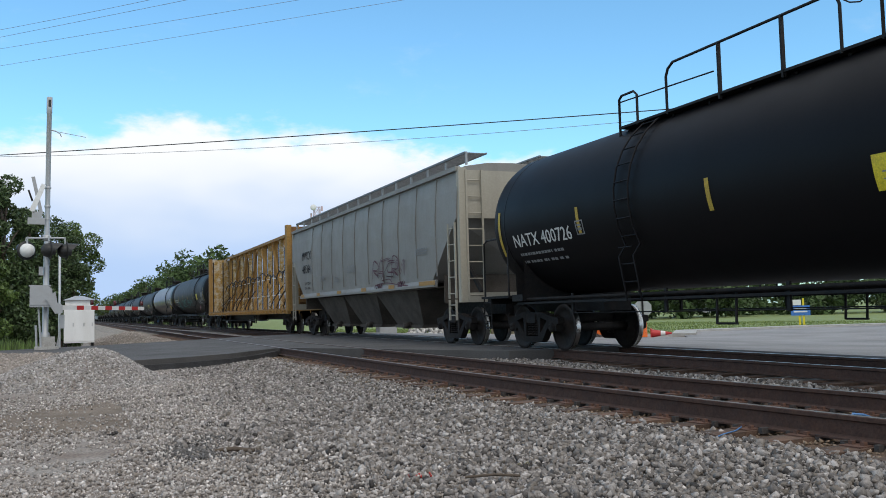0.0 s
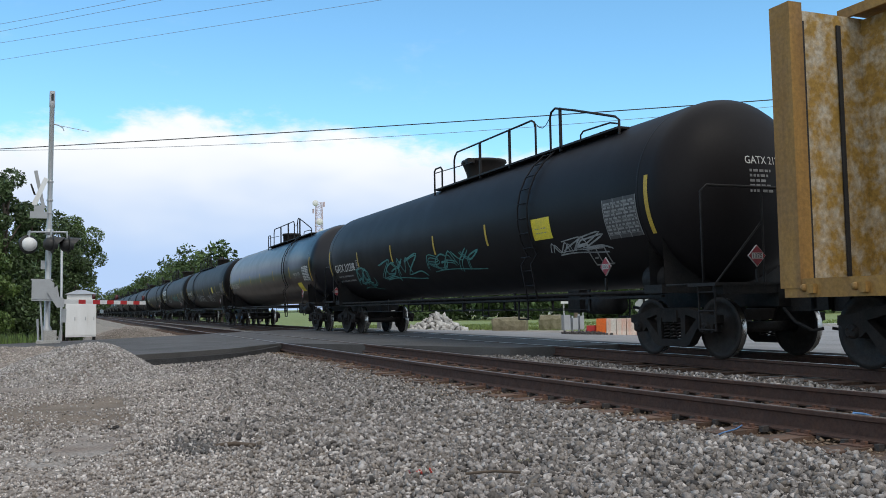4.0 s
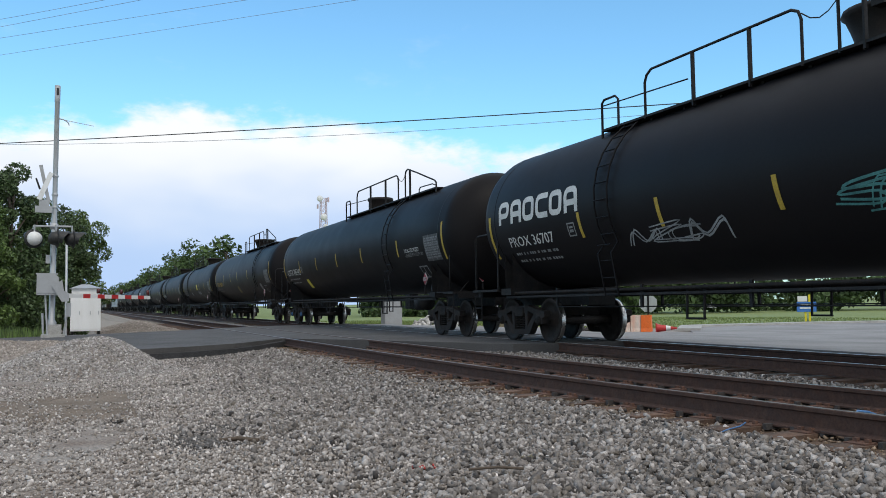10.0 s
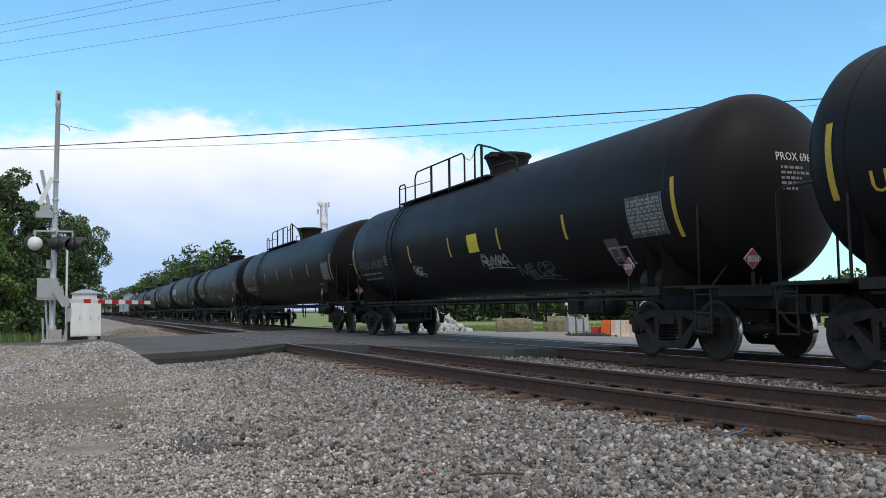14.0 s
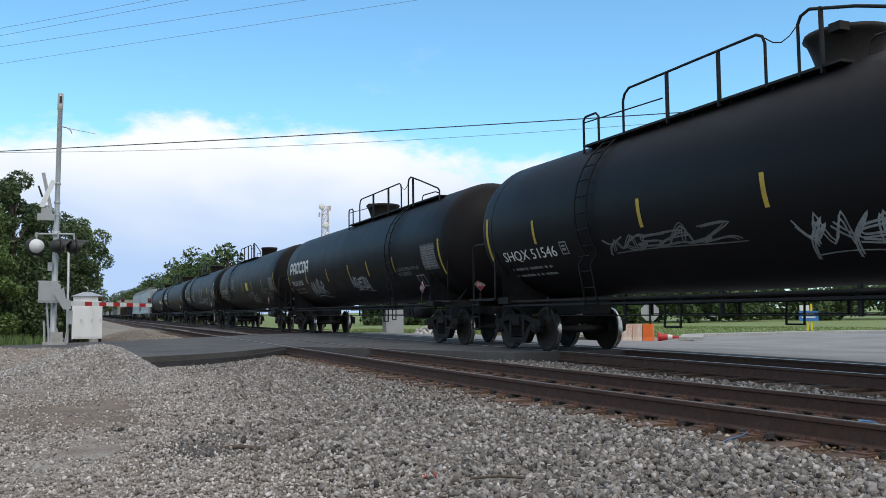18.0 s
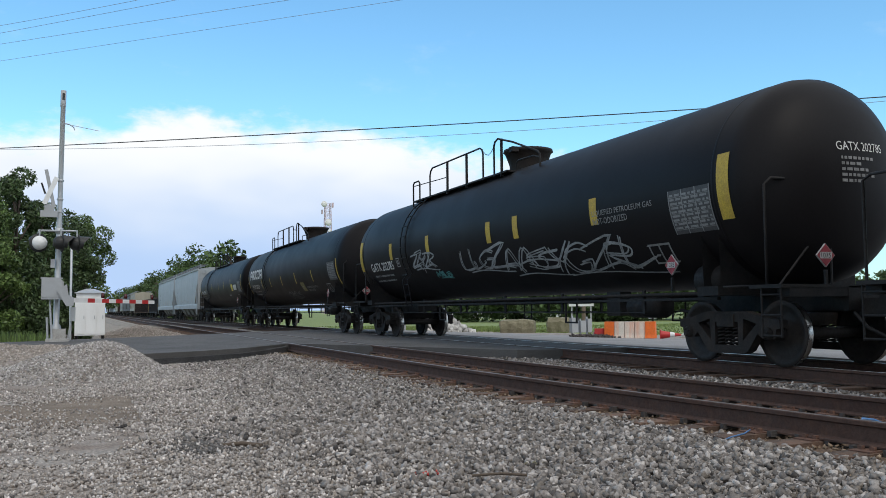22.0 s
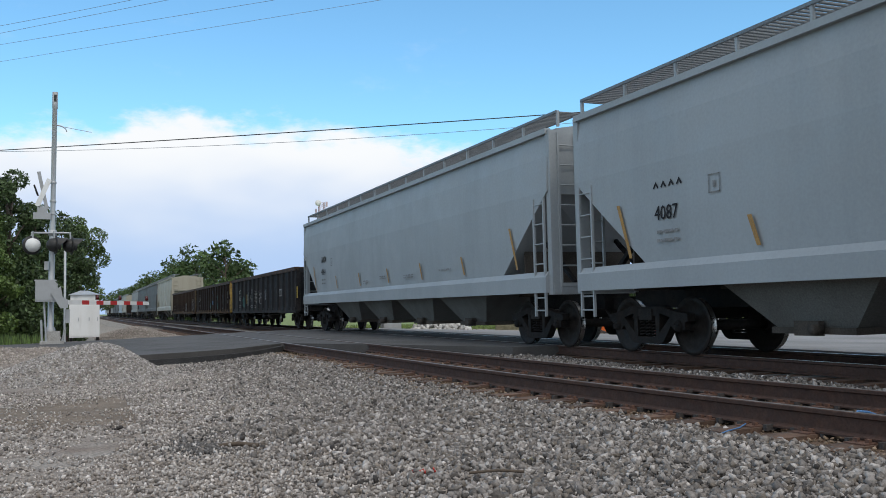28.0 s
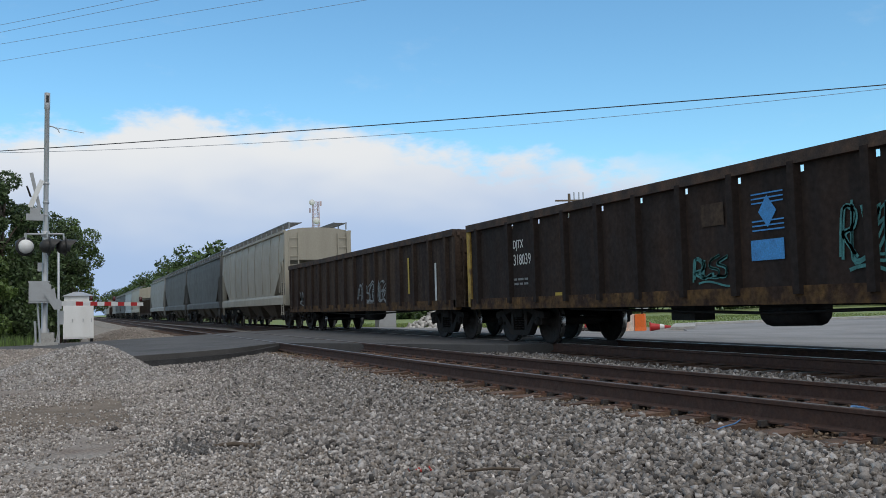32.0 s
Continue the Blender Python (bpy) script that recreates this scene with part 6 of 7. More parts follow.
tank(64.0, 87.5, 4, ahead=-0.40, mark="GATX 212208", mark_w=2.35, mark_in=0.62, strips=(6.56, 3.2, -0.2, -3.4), rear=False, tags=(("t", 7.3, -46, 1.6, 0.75, 4), ("t", 4.6, -37, 3.0, 0.6, 5), ("t", 0.6, -34, 3.0, 0.5, 5), ("w", -6.2, -33, 1.6, 0.3, 4)), yellow=(-5.6, -20, 0.75), label="black tank car with teal graffiti and yellow strips")
tank(87.5, 110.2, 5, ahead=0.40, mark="TILX 309867", box=False, gloss=True, rear=False, strips=(6.3, 3.0, 0.27, -2.9, -6.36), gas=("NON-ODORIZED", "LIQUEFIED PETROLEUM GAS"), yellow=(-7.3, -43, 0.72), flared=False, cap="cap_blue", label="glossy black pressure tank car with yellow strips")
tank(110.2, 132.8, 6, ahead=0.45, mark="NATX 400817", strips=(6.6, 3.42, -0.32, -3.4, -6.46), strip_a=-16, yellow=(-4.6, -24, 0.62), tags=(("w", 3.9, -42, 3.6, 0.50, 6), ("w", -1.8, -46, 2.4, 0.55, 5), ("d", -4.5, -32, 1.3, 0.25, 4)), gas=LPG, flared=False, label="dull black tank car with white graffiti and a yellow notice")
tank(132.8, 155.2, 7, ahead=0.05, mark="PROX 36707", block=True, mark_a=-25, mark_w=1.92, mark_in=0.85, mark_size=0.22, strip_a=-16, strips=(5.6, 3.15, 0.5, -2.4, -5.52), tags=(("w", 4.0, -36, 1.0, 0.35, 2), ("w", 3.0, -38, 1.1, 0.4, 2), ("t", -0.5, -30, 3.6, 0.4, 7), ("w", -4.6, -48, 1.4, 0.55, 6)), gas=LPG, label="black tank car with a white block mark and scattered graffiti")
tank(155.2, 177.2, 8, ahead=0.60, mark="CBTX 785342", rear=False, strips=(6.27, 3.42, 0.42, -2.67, -6.31), yellow=(5.8, -46, 0.42), gas=("NON-ODORIZED", "LIQUEFIED PETROLEUM GAS"), flared=False, cap="cap_blue", label="black tank car with a low yellow notice and white stencils")
tank(177.2, 199.4, 9, ahead=-0.15, mark="UTLX 958049", mark_mat=YELLOW_MARK, rear=False, strips=(5.64, 2.97, 0.44, -3.0, -5.28), strip_a=-4, yellow=(1.15, -42, 0.62), notice_mat=DULL_NOTICE, patches=((-5.95, -44, 0.45, 18, GREY_MARK),), label="black tank car with yellow lettering")
tank(199.4, 220.2, 10, ahead=0.37, mark="PROX 696202", mark_mat=DIM_MARK, strip_a=-12, strips=(3.2, 0.25, -2.6, -5.55), yellow=(-0.9, -20, 0.6), tags=(("w", 3.2, -36, 0.6, 0.28, 4), ("w", -1.4, -36, 1.3, 0.32, 5), ("d", -3.0, -52, 1.4, 0.5, 5)), patches=((-6.75, -43, 0.42, 18, FADED_PINK),), label="black tank car with small graffiti tags and a yellow notice")
tank(220.2, 242.2, 11, ahead=0.30, mark="SHQX 50121", mark_a=-31, strips=(6.17, 3.07, 0.07, -3.0, -6.0), label="plain dull black tank car with yellow strips")
tank(242.2, 263.6, 12, ahead=0.45, mark="SHQX 51546", mark_a=-31, gas_y=-2.98, gas_a=-31, strips=(6.71, 2.95, 0.0, -2.97, -5.88), yellow=(-1.8, -44, 0.36), notice_mat=DULL_NOTICE, gas=LPG, tags=(("d", 4.3, -32, 3.2, 0.3, 8), ("w", -0.3, -46, 1.8, 0.55, 5)), label="black tank car with white graffiti beside its stencils")
tank(263.6, 284.9, 13, ahead=0.47, mark="PROX 36703", rear=False, block=True, mark_a=-25, mark_w=1.95, mark_in=0.65, mark_size=0.22, strip_a=-16, strips=(5.5, 2.22, -0.75, -2.96, -5.57), gas=LPG, tags=(("w", 5.2, -46, 1.9, 0.75, 7), ("w", -0.7, -42, 1.7, 0.55, 6)), label="black tank car with a white block mark and pale graffiti")
tank(284.9, 306.2, 14, ahead=0.08, mark="CBTX 785701", strip_a=-12, strips=(6.14, 3.15, 0.15, -2.82, -5.8), yellow=(-0.95, -20, 0.68), flared=False, tags=(("w", 4.2, -12, 1.0, 0.75, 6), ("w", -1.7, -50, 1.9, 0.65, 6), ("d", -0.95, -36, 0.55, 0.3, 3)), gas=LPG, label="black tank car with round white graffiti and a yellow notice")
tank(306.2, 327.9, 15, ahead=0.10, mark="GATX 202785", mark_w=2.2, mark_in=0.95, mark_a=-24, strip_a=-4, strip_wide=0.12, gas_a=-8, strips=(6.0, 2.9, -1.04, -2.43, -5.62), tags=(("w", 4.3, -27, 1.6, 0.45, 5), ("w", 0.8, -36, 2.2, 0.6, 4), ("w", -1.5, -44, 2.2, 0.65, 4), ("w", -3.6, -48, 3.2, 0.75, 5), ("t", 2.8, -40, 0.8, 0.2, 4)), gas=LPG, label="black tank car with a long run of white graffiti")
tank(327.9, 349.9, 16, ahead=0.23, mark="PROX 36927", block=True, mark_a=-25, mark_w=1.95, mark_in=0.85, mark_size=0.22, strip_a=-16, gas_y=-3.9, gas_a=-36, strips=(5.6, 3.33, 0.64, -2.34, -5.46), yellow=(-3.0, -40, 0.62), notice_mat=DULL_NOTICE, gas=LPG, tags=(("d", 0.4, -56, 2.2, 0.5, 6),), label="black tank car with white block mark and dull yellow notice")
tank(349.9, 372.4, 17, ahead=0.46, mark="TILX 304586", strip_a=-4, strips=(6.66, 2.85, -0.5, -3.0, -5.96), flared=False, yellow=(-6.1, -22, 0.58), patches=((-6.95, -20, 1.15, 12, WHITE_MARK), (-6.75, -52, 0.4, 13, RAIL_SIDE), (-4.4, -33, 0.8, 3, GREY_MARK)), label="black tank car with a yellow notice and a white panel")
SLANT = tuple((y, z0, z1, DULL_ORANGE) for y, z0, z1 in ((8.25, 1.60, 2.52), (5.2, 1.60, 2.04), (2.38, 1.60, 2.03), (-0.55, 1.60, 2.04), (-3.35, 1.60, 2.05), (-6.2, 1.60, 2.05), (-9.0, 1.60, 2.5)))
# the bays' darker grey is painted shade beneath the pale bodies
hopper(372.4, 393.5, 18, mat=HOPPER_BLUE, bays=4, mark=("", "4087"), mark_y=2.45, slope=2.1, strips=SLANT, notes=((1.95, 1.72, 0.6, 2), (-0.1, 1.9, 0.5, 2), (-2.1, 1.75, 0.8, 2), (-5.6, 1.75, 0.8, 1)), label="pale blue-grey covered hopper car with a partly painted-out mark", bay_mat=HOPPER_BAY_SHADE)
hopper(393.5, 415.3, 19, mat=HOPPER_BLUE, bays=4, mark=("ARSX", "4064"), mark_y=2.9, slope=2.1, strips=SLANT, notes=((2.0, 1.72, 0.5, 2), (0.3, 1.8, 0.6, 2), (-1.9, 1.75, 0.8, 2), (-4.6, 1.78, 0.8, 1)), label="pale blue-grey covered hopper car with slanted strips", bay_mat=HOPPER_BAY_SHADE)
gond(416.0, 433.9, 20, mat=GONDOLA_GREY, mark=("DJ TX", "315111"), mark_y=2.25, mark_z=1.78, mark_size=0.26, mark_narrow=1.02, rib_shift=-0.46, label="dark blue-grey ribbed gondola car with graffiti", ribs=14,
     tags=((SPRAY_TEAL, 4.95, 1.15, 0.95, 0.5, 6), (SPRAY_WHITE, 3.5, 1.2, 0.95, 0.6, 7), (GREY_MARK, 2.3, 0.95, 1.0, 1.1, 2), (SPRAY_WHITE, -1.5, 1.45, 0.6, 0.45, 4), (GREY_MARK, 1.0, 1.3, 1.6, 0.5, 4)),
     patches=((-4.96, 1.5, 0.6, 0.34, GREY_MARK), (-5.02, 1.56, 0.22, 0.22, GONDOLA_GREY), (-5.3, 1.56, 0.2, 0.22, GONDOLA_GREY), (-8.6, 1.36, 0.18, 0.5, YELLOW_TAPE), (3.72, 1.25, 0.16, 0.5, YELLOW_TAPE), (7.6, 0.88, 0.25, 0.1, WHITE_MARK)))
gond(433.9, 452.2, 21, mat=GONDOLA_BROWN, mark=("DJTX", "318039"), mark_y=2.23, mark_z=1.95, mark_step=0.30, slots=True, rib_shift=-0.4, end_mat=GONDOLA_YELLOW, sill_mat=GONDOLA_SILL, label="rusty dark-brown gondola car with yellow ends and graffiti", ribs=15,
     tags=((SPRAY_TEAL, 0.5, 1.1, 0.65, 0.4, 4), (SPRAY_TEAL, -2.3, 1.2, 0.8, 0.75, 5), (SPRAY_WHITE, -4.6, 1.2, 0.65, 0.7, 4), (SPRAY_WHITE, -7.1, 1.75, 0.8, 0.35, 5), (SPRAY_WHITE, -7.3, 1.35, 0.5, 0.2, 3)),
     patches=((-0.71, 1.34, 0.62, 0.28, BRIGHT_BLUE), (6.3, 0.86, 0.5, 0.11, YELLOW_TAPE), (4.75, 0.9, 0.5, 0.14, YELLOW_TAPE), (1.45, 0.86, 0.5, 0.1, YELLOW_TAPE), (-1.9, 0.86, 0.6, 0.1, YELLOW_TAPE), (-5.2, 0.86, 0.6, 0.1, YELLOW_TAPE), (0.32, 1.9, 0.5, 0.33, GONDOLA_RUST), (-8.05, 1.9, 0.5, 0.6, GONDOLA_YELLOW), (-8.1, 1.0, 0.55, 0.6, GONDOLA_YELLOW), (8.4, 1.2, 0.25, 0.9, GONDOLA_YELLOW)), logo=(-1.05, 2.0))
gond(452.2, 471.0, 22, mat=GONDOLA_RUST, sill_mat=GONDOLA_SILL, label="old rust-brown gondola car with scuffed paint", ribs=16, end_mat=GONDOLA_RUST, tags=((SPRAY_WHITE, 7.4, 1.1, 0.7, 0.5, 4), (SPRAY_WHITE, -0.8, 1.0, 3.0, 0.7, 7)), patches=((-5.6, 1.2, 0.12, 1.0, YELLOW_TAPE), (2.0, 1.2, 0.35, 0.9, BRIGHT_BLUE), (-7.6, 0.95, 0.12, 1.0, WHITE_MARK)))
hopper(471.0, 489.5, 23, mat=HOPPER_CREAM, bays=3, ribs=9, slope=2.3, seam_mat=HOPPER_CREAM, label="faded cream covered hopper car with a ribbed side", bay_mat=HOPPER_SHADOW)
FAR = ((HOPPER_DARK, "weathered dark grey covered hopper car far along the train"), (HOPPER_DARK, "dull grey covered hopper car far along the train"), (HOPPER_GREY, "grey covered hopper car far along the train"), (GONDOLA_RUST, "rusty gondola car far along the train"),
       (HOPPER_CREAM, "cream covered hopper car far along the train"), (HOPPER_BLUE, "pale covered hopper car far along the train"))
at = 489.5
for k in range(12):
    m, text = FAR[k % 6]
    if m is GONDOLA_RUST:
        gond(at, at + 18.4, 40 + k, mat=m, label=text, ribs=12)
    else:
        hopper(at, at + 18.6, 40 + k, mat=m, label=text, bays=3, bay_mat=HOPPER_SHADOW)
    at += 18.5


# ---- the crossing's signal and cabinet ----
def make_signal():
    sx, sy = -0.865, 32.0
    sig = thing("crossing_signal", pose(sx, sy, 0, 0, 0.75, 0), "grey crossing signal mast with lowered striped gate arm", "crossing signal")
    part("base", Geo().box(-0.30, 0.42, -0.4, 0.4, -0.4, 0.02).box(-0.16, 0.30, -0.22, 0.22, 0.02, 0.34), CONCRETE, sig)
    g = Geo().lathe([(0.15, 0.30), (0.15, 0.42), (0.095, 0.50), (0.092, 3.8), (0.080, 4.0), (0.078, 7.72), (0.090, 7.74), (0.090, 8.28), (0.0, 8.28)], 16, "z")
    part("mast", g, GALVANISED, sig)
    part("mast_window", Geo().box(-0.03, 0.05, -0.105, -0.085, 7.95, 8.18), BLACK_PAINT, sig)
    g = Geo().tube([(0.05, 0, 7.18), (0.20, 0.02, 7.16), (0.34, 0.06, 7.08), (0.38, 0.08, 6.98)], 0.018, 5).tube([(0.08, 0, 7.16), (1.15, 0.3, 7.06)], 0.010, 5)
    part("wire_bracket", g, GALVANISED, sig)
    # crossbuck, seen from behind
    part("crossbuck_blade", Geo().prism([(-0.18, 5.36), (-0.05, 5.30), (-0.40, 4.38), (-0.54, 4.46)], -0.19, -0.16, "y"), WHITE_PAINT, sig, "pale crossbuck blade")
    part("crossbuck_blade", Geo().prism([(-0.50, 5.56), (-0.39, 5.58), (-0.12, 4.35), (-0.22, 4.30)], -0.15, -0.12, "y"), SILVER_PAINT, sig, "bare back of the crossbuck blade")
    part("crossbuck_slat", Geo().prism([(-0.60, 5.12), (-0.55, 5.14), (-0.42, 4.78), (-0.48, 4.76)], -0.13, -0.11, "y"), IRON, sig)
    part("sign_plate", Geo().box(-0.58, -0.06, -0.19, -0.16, 4.00, 4.22).box(-0.46, -0.16, -0.19, -0.16, 4.22, 4.42), SILVER_PAINT, sig)
    g = Geo()
    for z in (4.2, 4.62, 5.24):
        g.lathe([(0.09, z - 0.04), (0.105, z), (0.09, z + 0.04)], 14, "z")
    part("clamp", g, GALVANISED, sig)
    # lamps on the cross arm
    part("cross_arm", Geo().tube([(-0.62, -0.12, 3.40), (-0.62, -0.12, 3.55), (0.55, -0.12, 3.57)], 0.032, 8).lathe([(0.0, 3.46), (0.13, 3.48), (0.13, 3.66), (0.0, 3.68)], 12, "z"), GALVANISED, sig)
    for x, y, turn, white in ((-0.58, -0.2, 28, True), (0.08, -0.48, -76, False), (0.56, -0.25, -78, False)):
        lamp = part("signal_lamp", Geo().lathe([(0.0, -0.24), (0.10, -0.23), (0.20, -0.15), (0.23, -0.02), (0.23, 0.06), (0.0, 0.07)], 20, "y"), WHITE_PAINT if white else BLACK_PAINT, sig, "pale lamp back" if white else "black hooded lamp", pose(x, y, 3.14, 0, 0, turn))
        part("backplate", Geo().lathe([(0.23, 0.02), (0.31, 0.03), (0.31, 0.05), (0.23, 0.05)], 24, "y"), BLACK_PAINT, lamp)
        part("lens", Geo().lathe([(0.0, 0.09), (0.19, 0.075), (0.20, 0.06)], 20, "y"), LENS_RED, lamp)
        v = []
        for k in range(13):
            a = math.pi * (-0.22 + 1.44 * k / 12)
            for y2 in (0.05, 0.16 + 0.26 * max(0.0, math.sin(a))):
                v.append((0.25 * math.cos(a), y2, 0.25 * math.sin(a)))
        part("hood", Geo().add(v, [(2 * k, 2 * k + 1, 2 * k + 3, 2 * k + 2) for k in range(12)], True), BLACK_PAINT, lamp)
        part("lamp_bracket", Geo().tube([(0, 0, 0.22), (0, -0.02, 0.45)], 0.03, 6), GALVANISED, lamp)
    # gate mechanism and arm
    mech = part("gate_mechanism", Geo().prism([(-0.46, 1.30), (0.20, 1.30), (0.20, 1.88), (0.10, 1.97), (-0.46, 1.97)], -0.48, -0.10, "y").box(-0.49, 0.16, -0.46, -0.12, 1.97, 2.01).box(-0.44, 0.16, -0.50, -0.48, 1.36, 1.90), SILVER_PAINT, sig, "grey gate mechanism box")
    part("bracket_arm", Geo().prism([(0.0, 1.58), (0.30, 1.80), (0.36, 1.44), (0.52, 1.36), (0.52, 1.10), (0.30, 1.08)], -0.56, -0.50, "y"), SILVER_PAINT, sig)
    part("junction_box", Geo().box(-0.22, -0.09, -0.18, -0.06, 2.34, 2.62), SILVER_PAINT, sig)
    g = Geo().tube([(-0.10, -0.3, 0.0), (-0.16, -0.3, 0.7), (-0.2, -0.28, 1.30)], 0.035, 6).tube([(-0.24, -0.1, 0.0), (-0.28, -0.1, 0.72)], 0.04, 6).tube([(0.36, -0.1, 0.0), (0.46, -0.1, 0.62)], 0.03, 6).box(0.42, 0.58, -0.2, 0.0, 0.6, 1.05)
    part("conduit", g, GALVANISED, sig)
    tip, root = Vector((2.42 - sx, 35.4 - sy, 1.27)), Vector((0.48, 0.35, 1.29))
    arm = part("gate_arm", Geo().beam(root, root + (tip - root) * 0.16, 0.05, 0.15), WHITE_PAINT, sig, "red and white striped gate arm")
    n = 10
    for k in range(n):
        a, b = 0.16 + 0.84 * k / n, 0.16 + 0.84 * (k + 1) / n
        part("stripe", Geo().beam(root + (tip - root) * a, root + (tip - root) * b, 0.04, 0.145 - 0.002 * k), WHITE_PAINT if k % 2 else RED_PAINT, arm)
    for f in (0.34, 0.62, 0.97):
        p = root + (tip - root) * f
        part("arm_lamp", Geo().lathe([(0, 0.10), (0.05, 0.10), (0.06, 0.14), (0.06, 0.26), (0.0, 0.28)], 10, "z", tuple(p)), LENS_RED, arm)
    # slim pole beside it
    pole = thing("slim_pole", pose(-0.50, 37.4, 0), "slim grey metal pole beside the signal cabinet", "pole")
    part("shaft", Geo().lathe([(0.045, -0.3), (0.045, 3.7), (0.0, 3.72)], 10, "z"), GALVANISED, pole)
    part("cap", Geo().lathe([(0.06, 3.68), (0.06, 3.76), (0.0, 3.78)], 10, "z"), SILVER_PAINT, pole)
    hut = thing("signal_cabinet", pose(0.26, 39.4, 0), "white sheet-metal signal cabinet with a low pitched roof", "cabinet")
    part("body", Geo().box(-0.62, 0.52, -0.6, 0.9, -0.06, 1.28), WHITE_PAINT, hut)
    part("upper_body", Geo().box(-0.58, 0.48, -0.5, 0.85, 1.28, 1.68), WHITE_PAINT, hut)
    part("roof", Geo().add([(-0.66, -0.6, 1.66), (0.56, -0.6, 1.66), (0.56, 0.95, 1.66), (-0.66, 0.95, 1.66), (-0.2, 0.0, 1.84), (0.1, 0.3, 1.84)], [(0, 1, 5, 4), (1, 2, 5), (2, 3, 4, 5), (3, 0, 4), (0, 3, 2, 1)]), GALVANISED, hut)
    for x0, x1 in ((-0.58, -0.22), (-0.20, 0.18), (0.20, 0.49)):
        d = part("door", Geo().box(x0, x1, -0.625, -0.60, 0.0, 1.22), WHITE_PAINT, hut)
        part("handle", Geo().box(x1 - 0.07, x1 - 0.04, -0.66, -0.62, 0.6, 0.74), GALVANISED, d)
    for x in (-0.55, 0.45):
        part("skid", Geo().box(x - 0.05, x + 0.05, -0.55, 0.85, -0.3, -0.06), IRON, hut)


# ---- beyond the tracks ----
def make_yard_things():
    z = ground_z(17, 25)
    for i, (x, y, turn) in enumerate(((16.95, 25.45, -45), )):
        bar = thing("water_barrier", pose(x, y, road_z(x, y) + 0.0, 0, 0, turn), "scuffed white and orange plastic road barriers on the asphalt", "barrier")
        for k in range(5):
            g = Geo().prism([(-0.20, 0), (0.20, 0), (0.16, 0.12), (0.12, 0.55), (-0.12, 0.55), (-0.16, 0.12)], -0.85 + k * 0.34 + 0.01, -0.85 + (k + 1) * 0.34 - 0.01, "x")
            part("barrier_section", g, ORANGE if k in (0, 4) else BARRIER_WHITE, bar, "bright orange end" if k in (0, 4) else "")
    for x, y, turn in ((18.0, 25.2, -40), (16.15, 26.1, 75)):
        cone = thing("fallen_cone", pose(x, y, road_z(x, y) + 0.13, 0, 90, turn), "red-orange traffic cone lying on its side", "traffic cone")
        part("body", Geo().lathe([(0.14, 0.0), (0.03, 0.65), (0.0, 0.66)], 14, "z"), RED_PAINT, cone)
        part("foot", Geo().box(-0.17, 0.17, -0.17, 0.17, -0.03, 0.0), RED_PAINT, cone)
        part("sleeve", Geo().lathe([(0.095, 0.3), (0.068, 0.45)], 14, "z"), WHITE_PAINT, cone)
    rng = np.random.default_rng(23)
    n = 420
    a, r = rng.uniform(0, 6.28, n), np.sqrt(rng.random(n))
    x, y = 16.6 + 1.5 * r * np.cos(a), 26.2 + 0.7 * r * np.sin(a)
    p = np.stack([x, y, np.array([road_z(i, j) for i, j in zip(x, y)]) + 0.10 * (1 - r)], 1)
    tagged(new("dirt_heap", stones("dirt_heap", p, rng.uniform(0.05, 0.16, n), DARK_SCRAP, rng)), "low heap of dark dirt and broken asphalt", "dirt heap", kind="stuff")
    shag = random.Random(17)
    for x, y, sx, sz, text in ((19.75, 39.4, 1.7, 0.62, "long low bale of dry hay in the grass"), (21.9, 39.2, 1.1, 0.72, "square bale of dry hay in the grass")):
        prof = ((-0.5, -0.1), (0.5, -0.1), (0.54, sz * 0.35), (0.52, sz * 0.75), (0.42, sz), (0.0, sz * 1.04), (-0.42, sz), (-0.52, sz * 0.75), (-0.54, sz * 0.35))
        ends = ((-0.50, 0.85), (-0.46, 1.0), (-0.3, 1.0), (-0.15, 1.0), (0.0, 1.0), (0.15, 1.0), (0.3, 1.0), (0.46, 1.0), (0.50, 0.85))
        rings = [[(sx * f + shag.uniform(-0.03, 0.03), a * k + shag.uniform(-0.035, 0.035), max(-0.1, c * k + shag.uniform(-0.04, 0.04))) for a, c in prof] for f, k in ends]
        g = loft(rings)
        g.add(rings[0] + rings[-1], [tuple(range(9)), tuple(range(9, 18))])
        thing("hay_bale", pose(x, y, ground_z(x, y), 0, 0, -32), text, "hay bale", geo=g, mat=HAY)
    gx, gy = 19.6, 33.2
    post = thing("utility_boxes", pose(gx, gy, ground_z(gx, gy)), "grey metal meter boxes on posts beside the yard", "utility box")
    for x, w, h0 in ((-0.30, 0.3, 0.75), (0.10, 0.26, 0.62), (0.42, 0.2, 0.7)):
        part("meter_box", Geo().box(x - w / 2, x + w / 2, -0.12, 0.12, 0.12, h0), SILVER_PAINT, post)
        part("post", Geo().box(x - 0.03, x + 0.03, 0.12, 0.18, -0.1, h0 + 0.08), GALVANISED, post)
    rng = np.random.default_rng(11)
    n = 260
    a, r = rng.uniform(0, 6.28, n), np.sqrt(rng.random(n))
    p = np.stack([16.2 + 1.55 * r * np.cos(a), 40.2 + 1.3 * r * np.sin(a), -0.45 + 0.95 * (1 - r) + rng.uniform(0, 0.1, n)], 1)
    tagged(new("rubble_pile", stones("rubble_pile", p, rng.uniform(0.14, 0.42, n), RUBBLE, rng)), "pile of pale broken concrete rubble by the road", "rubble pile", kind="stuff")
    cx, cy = 14.3, 42.0
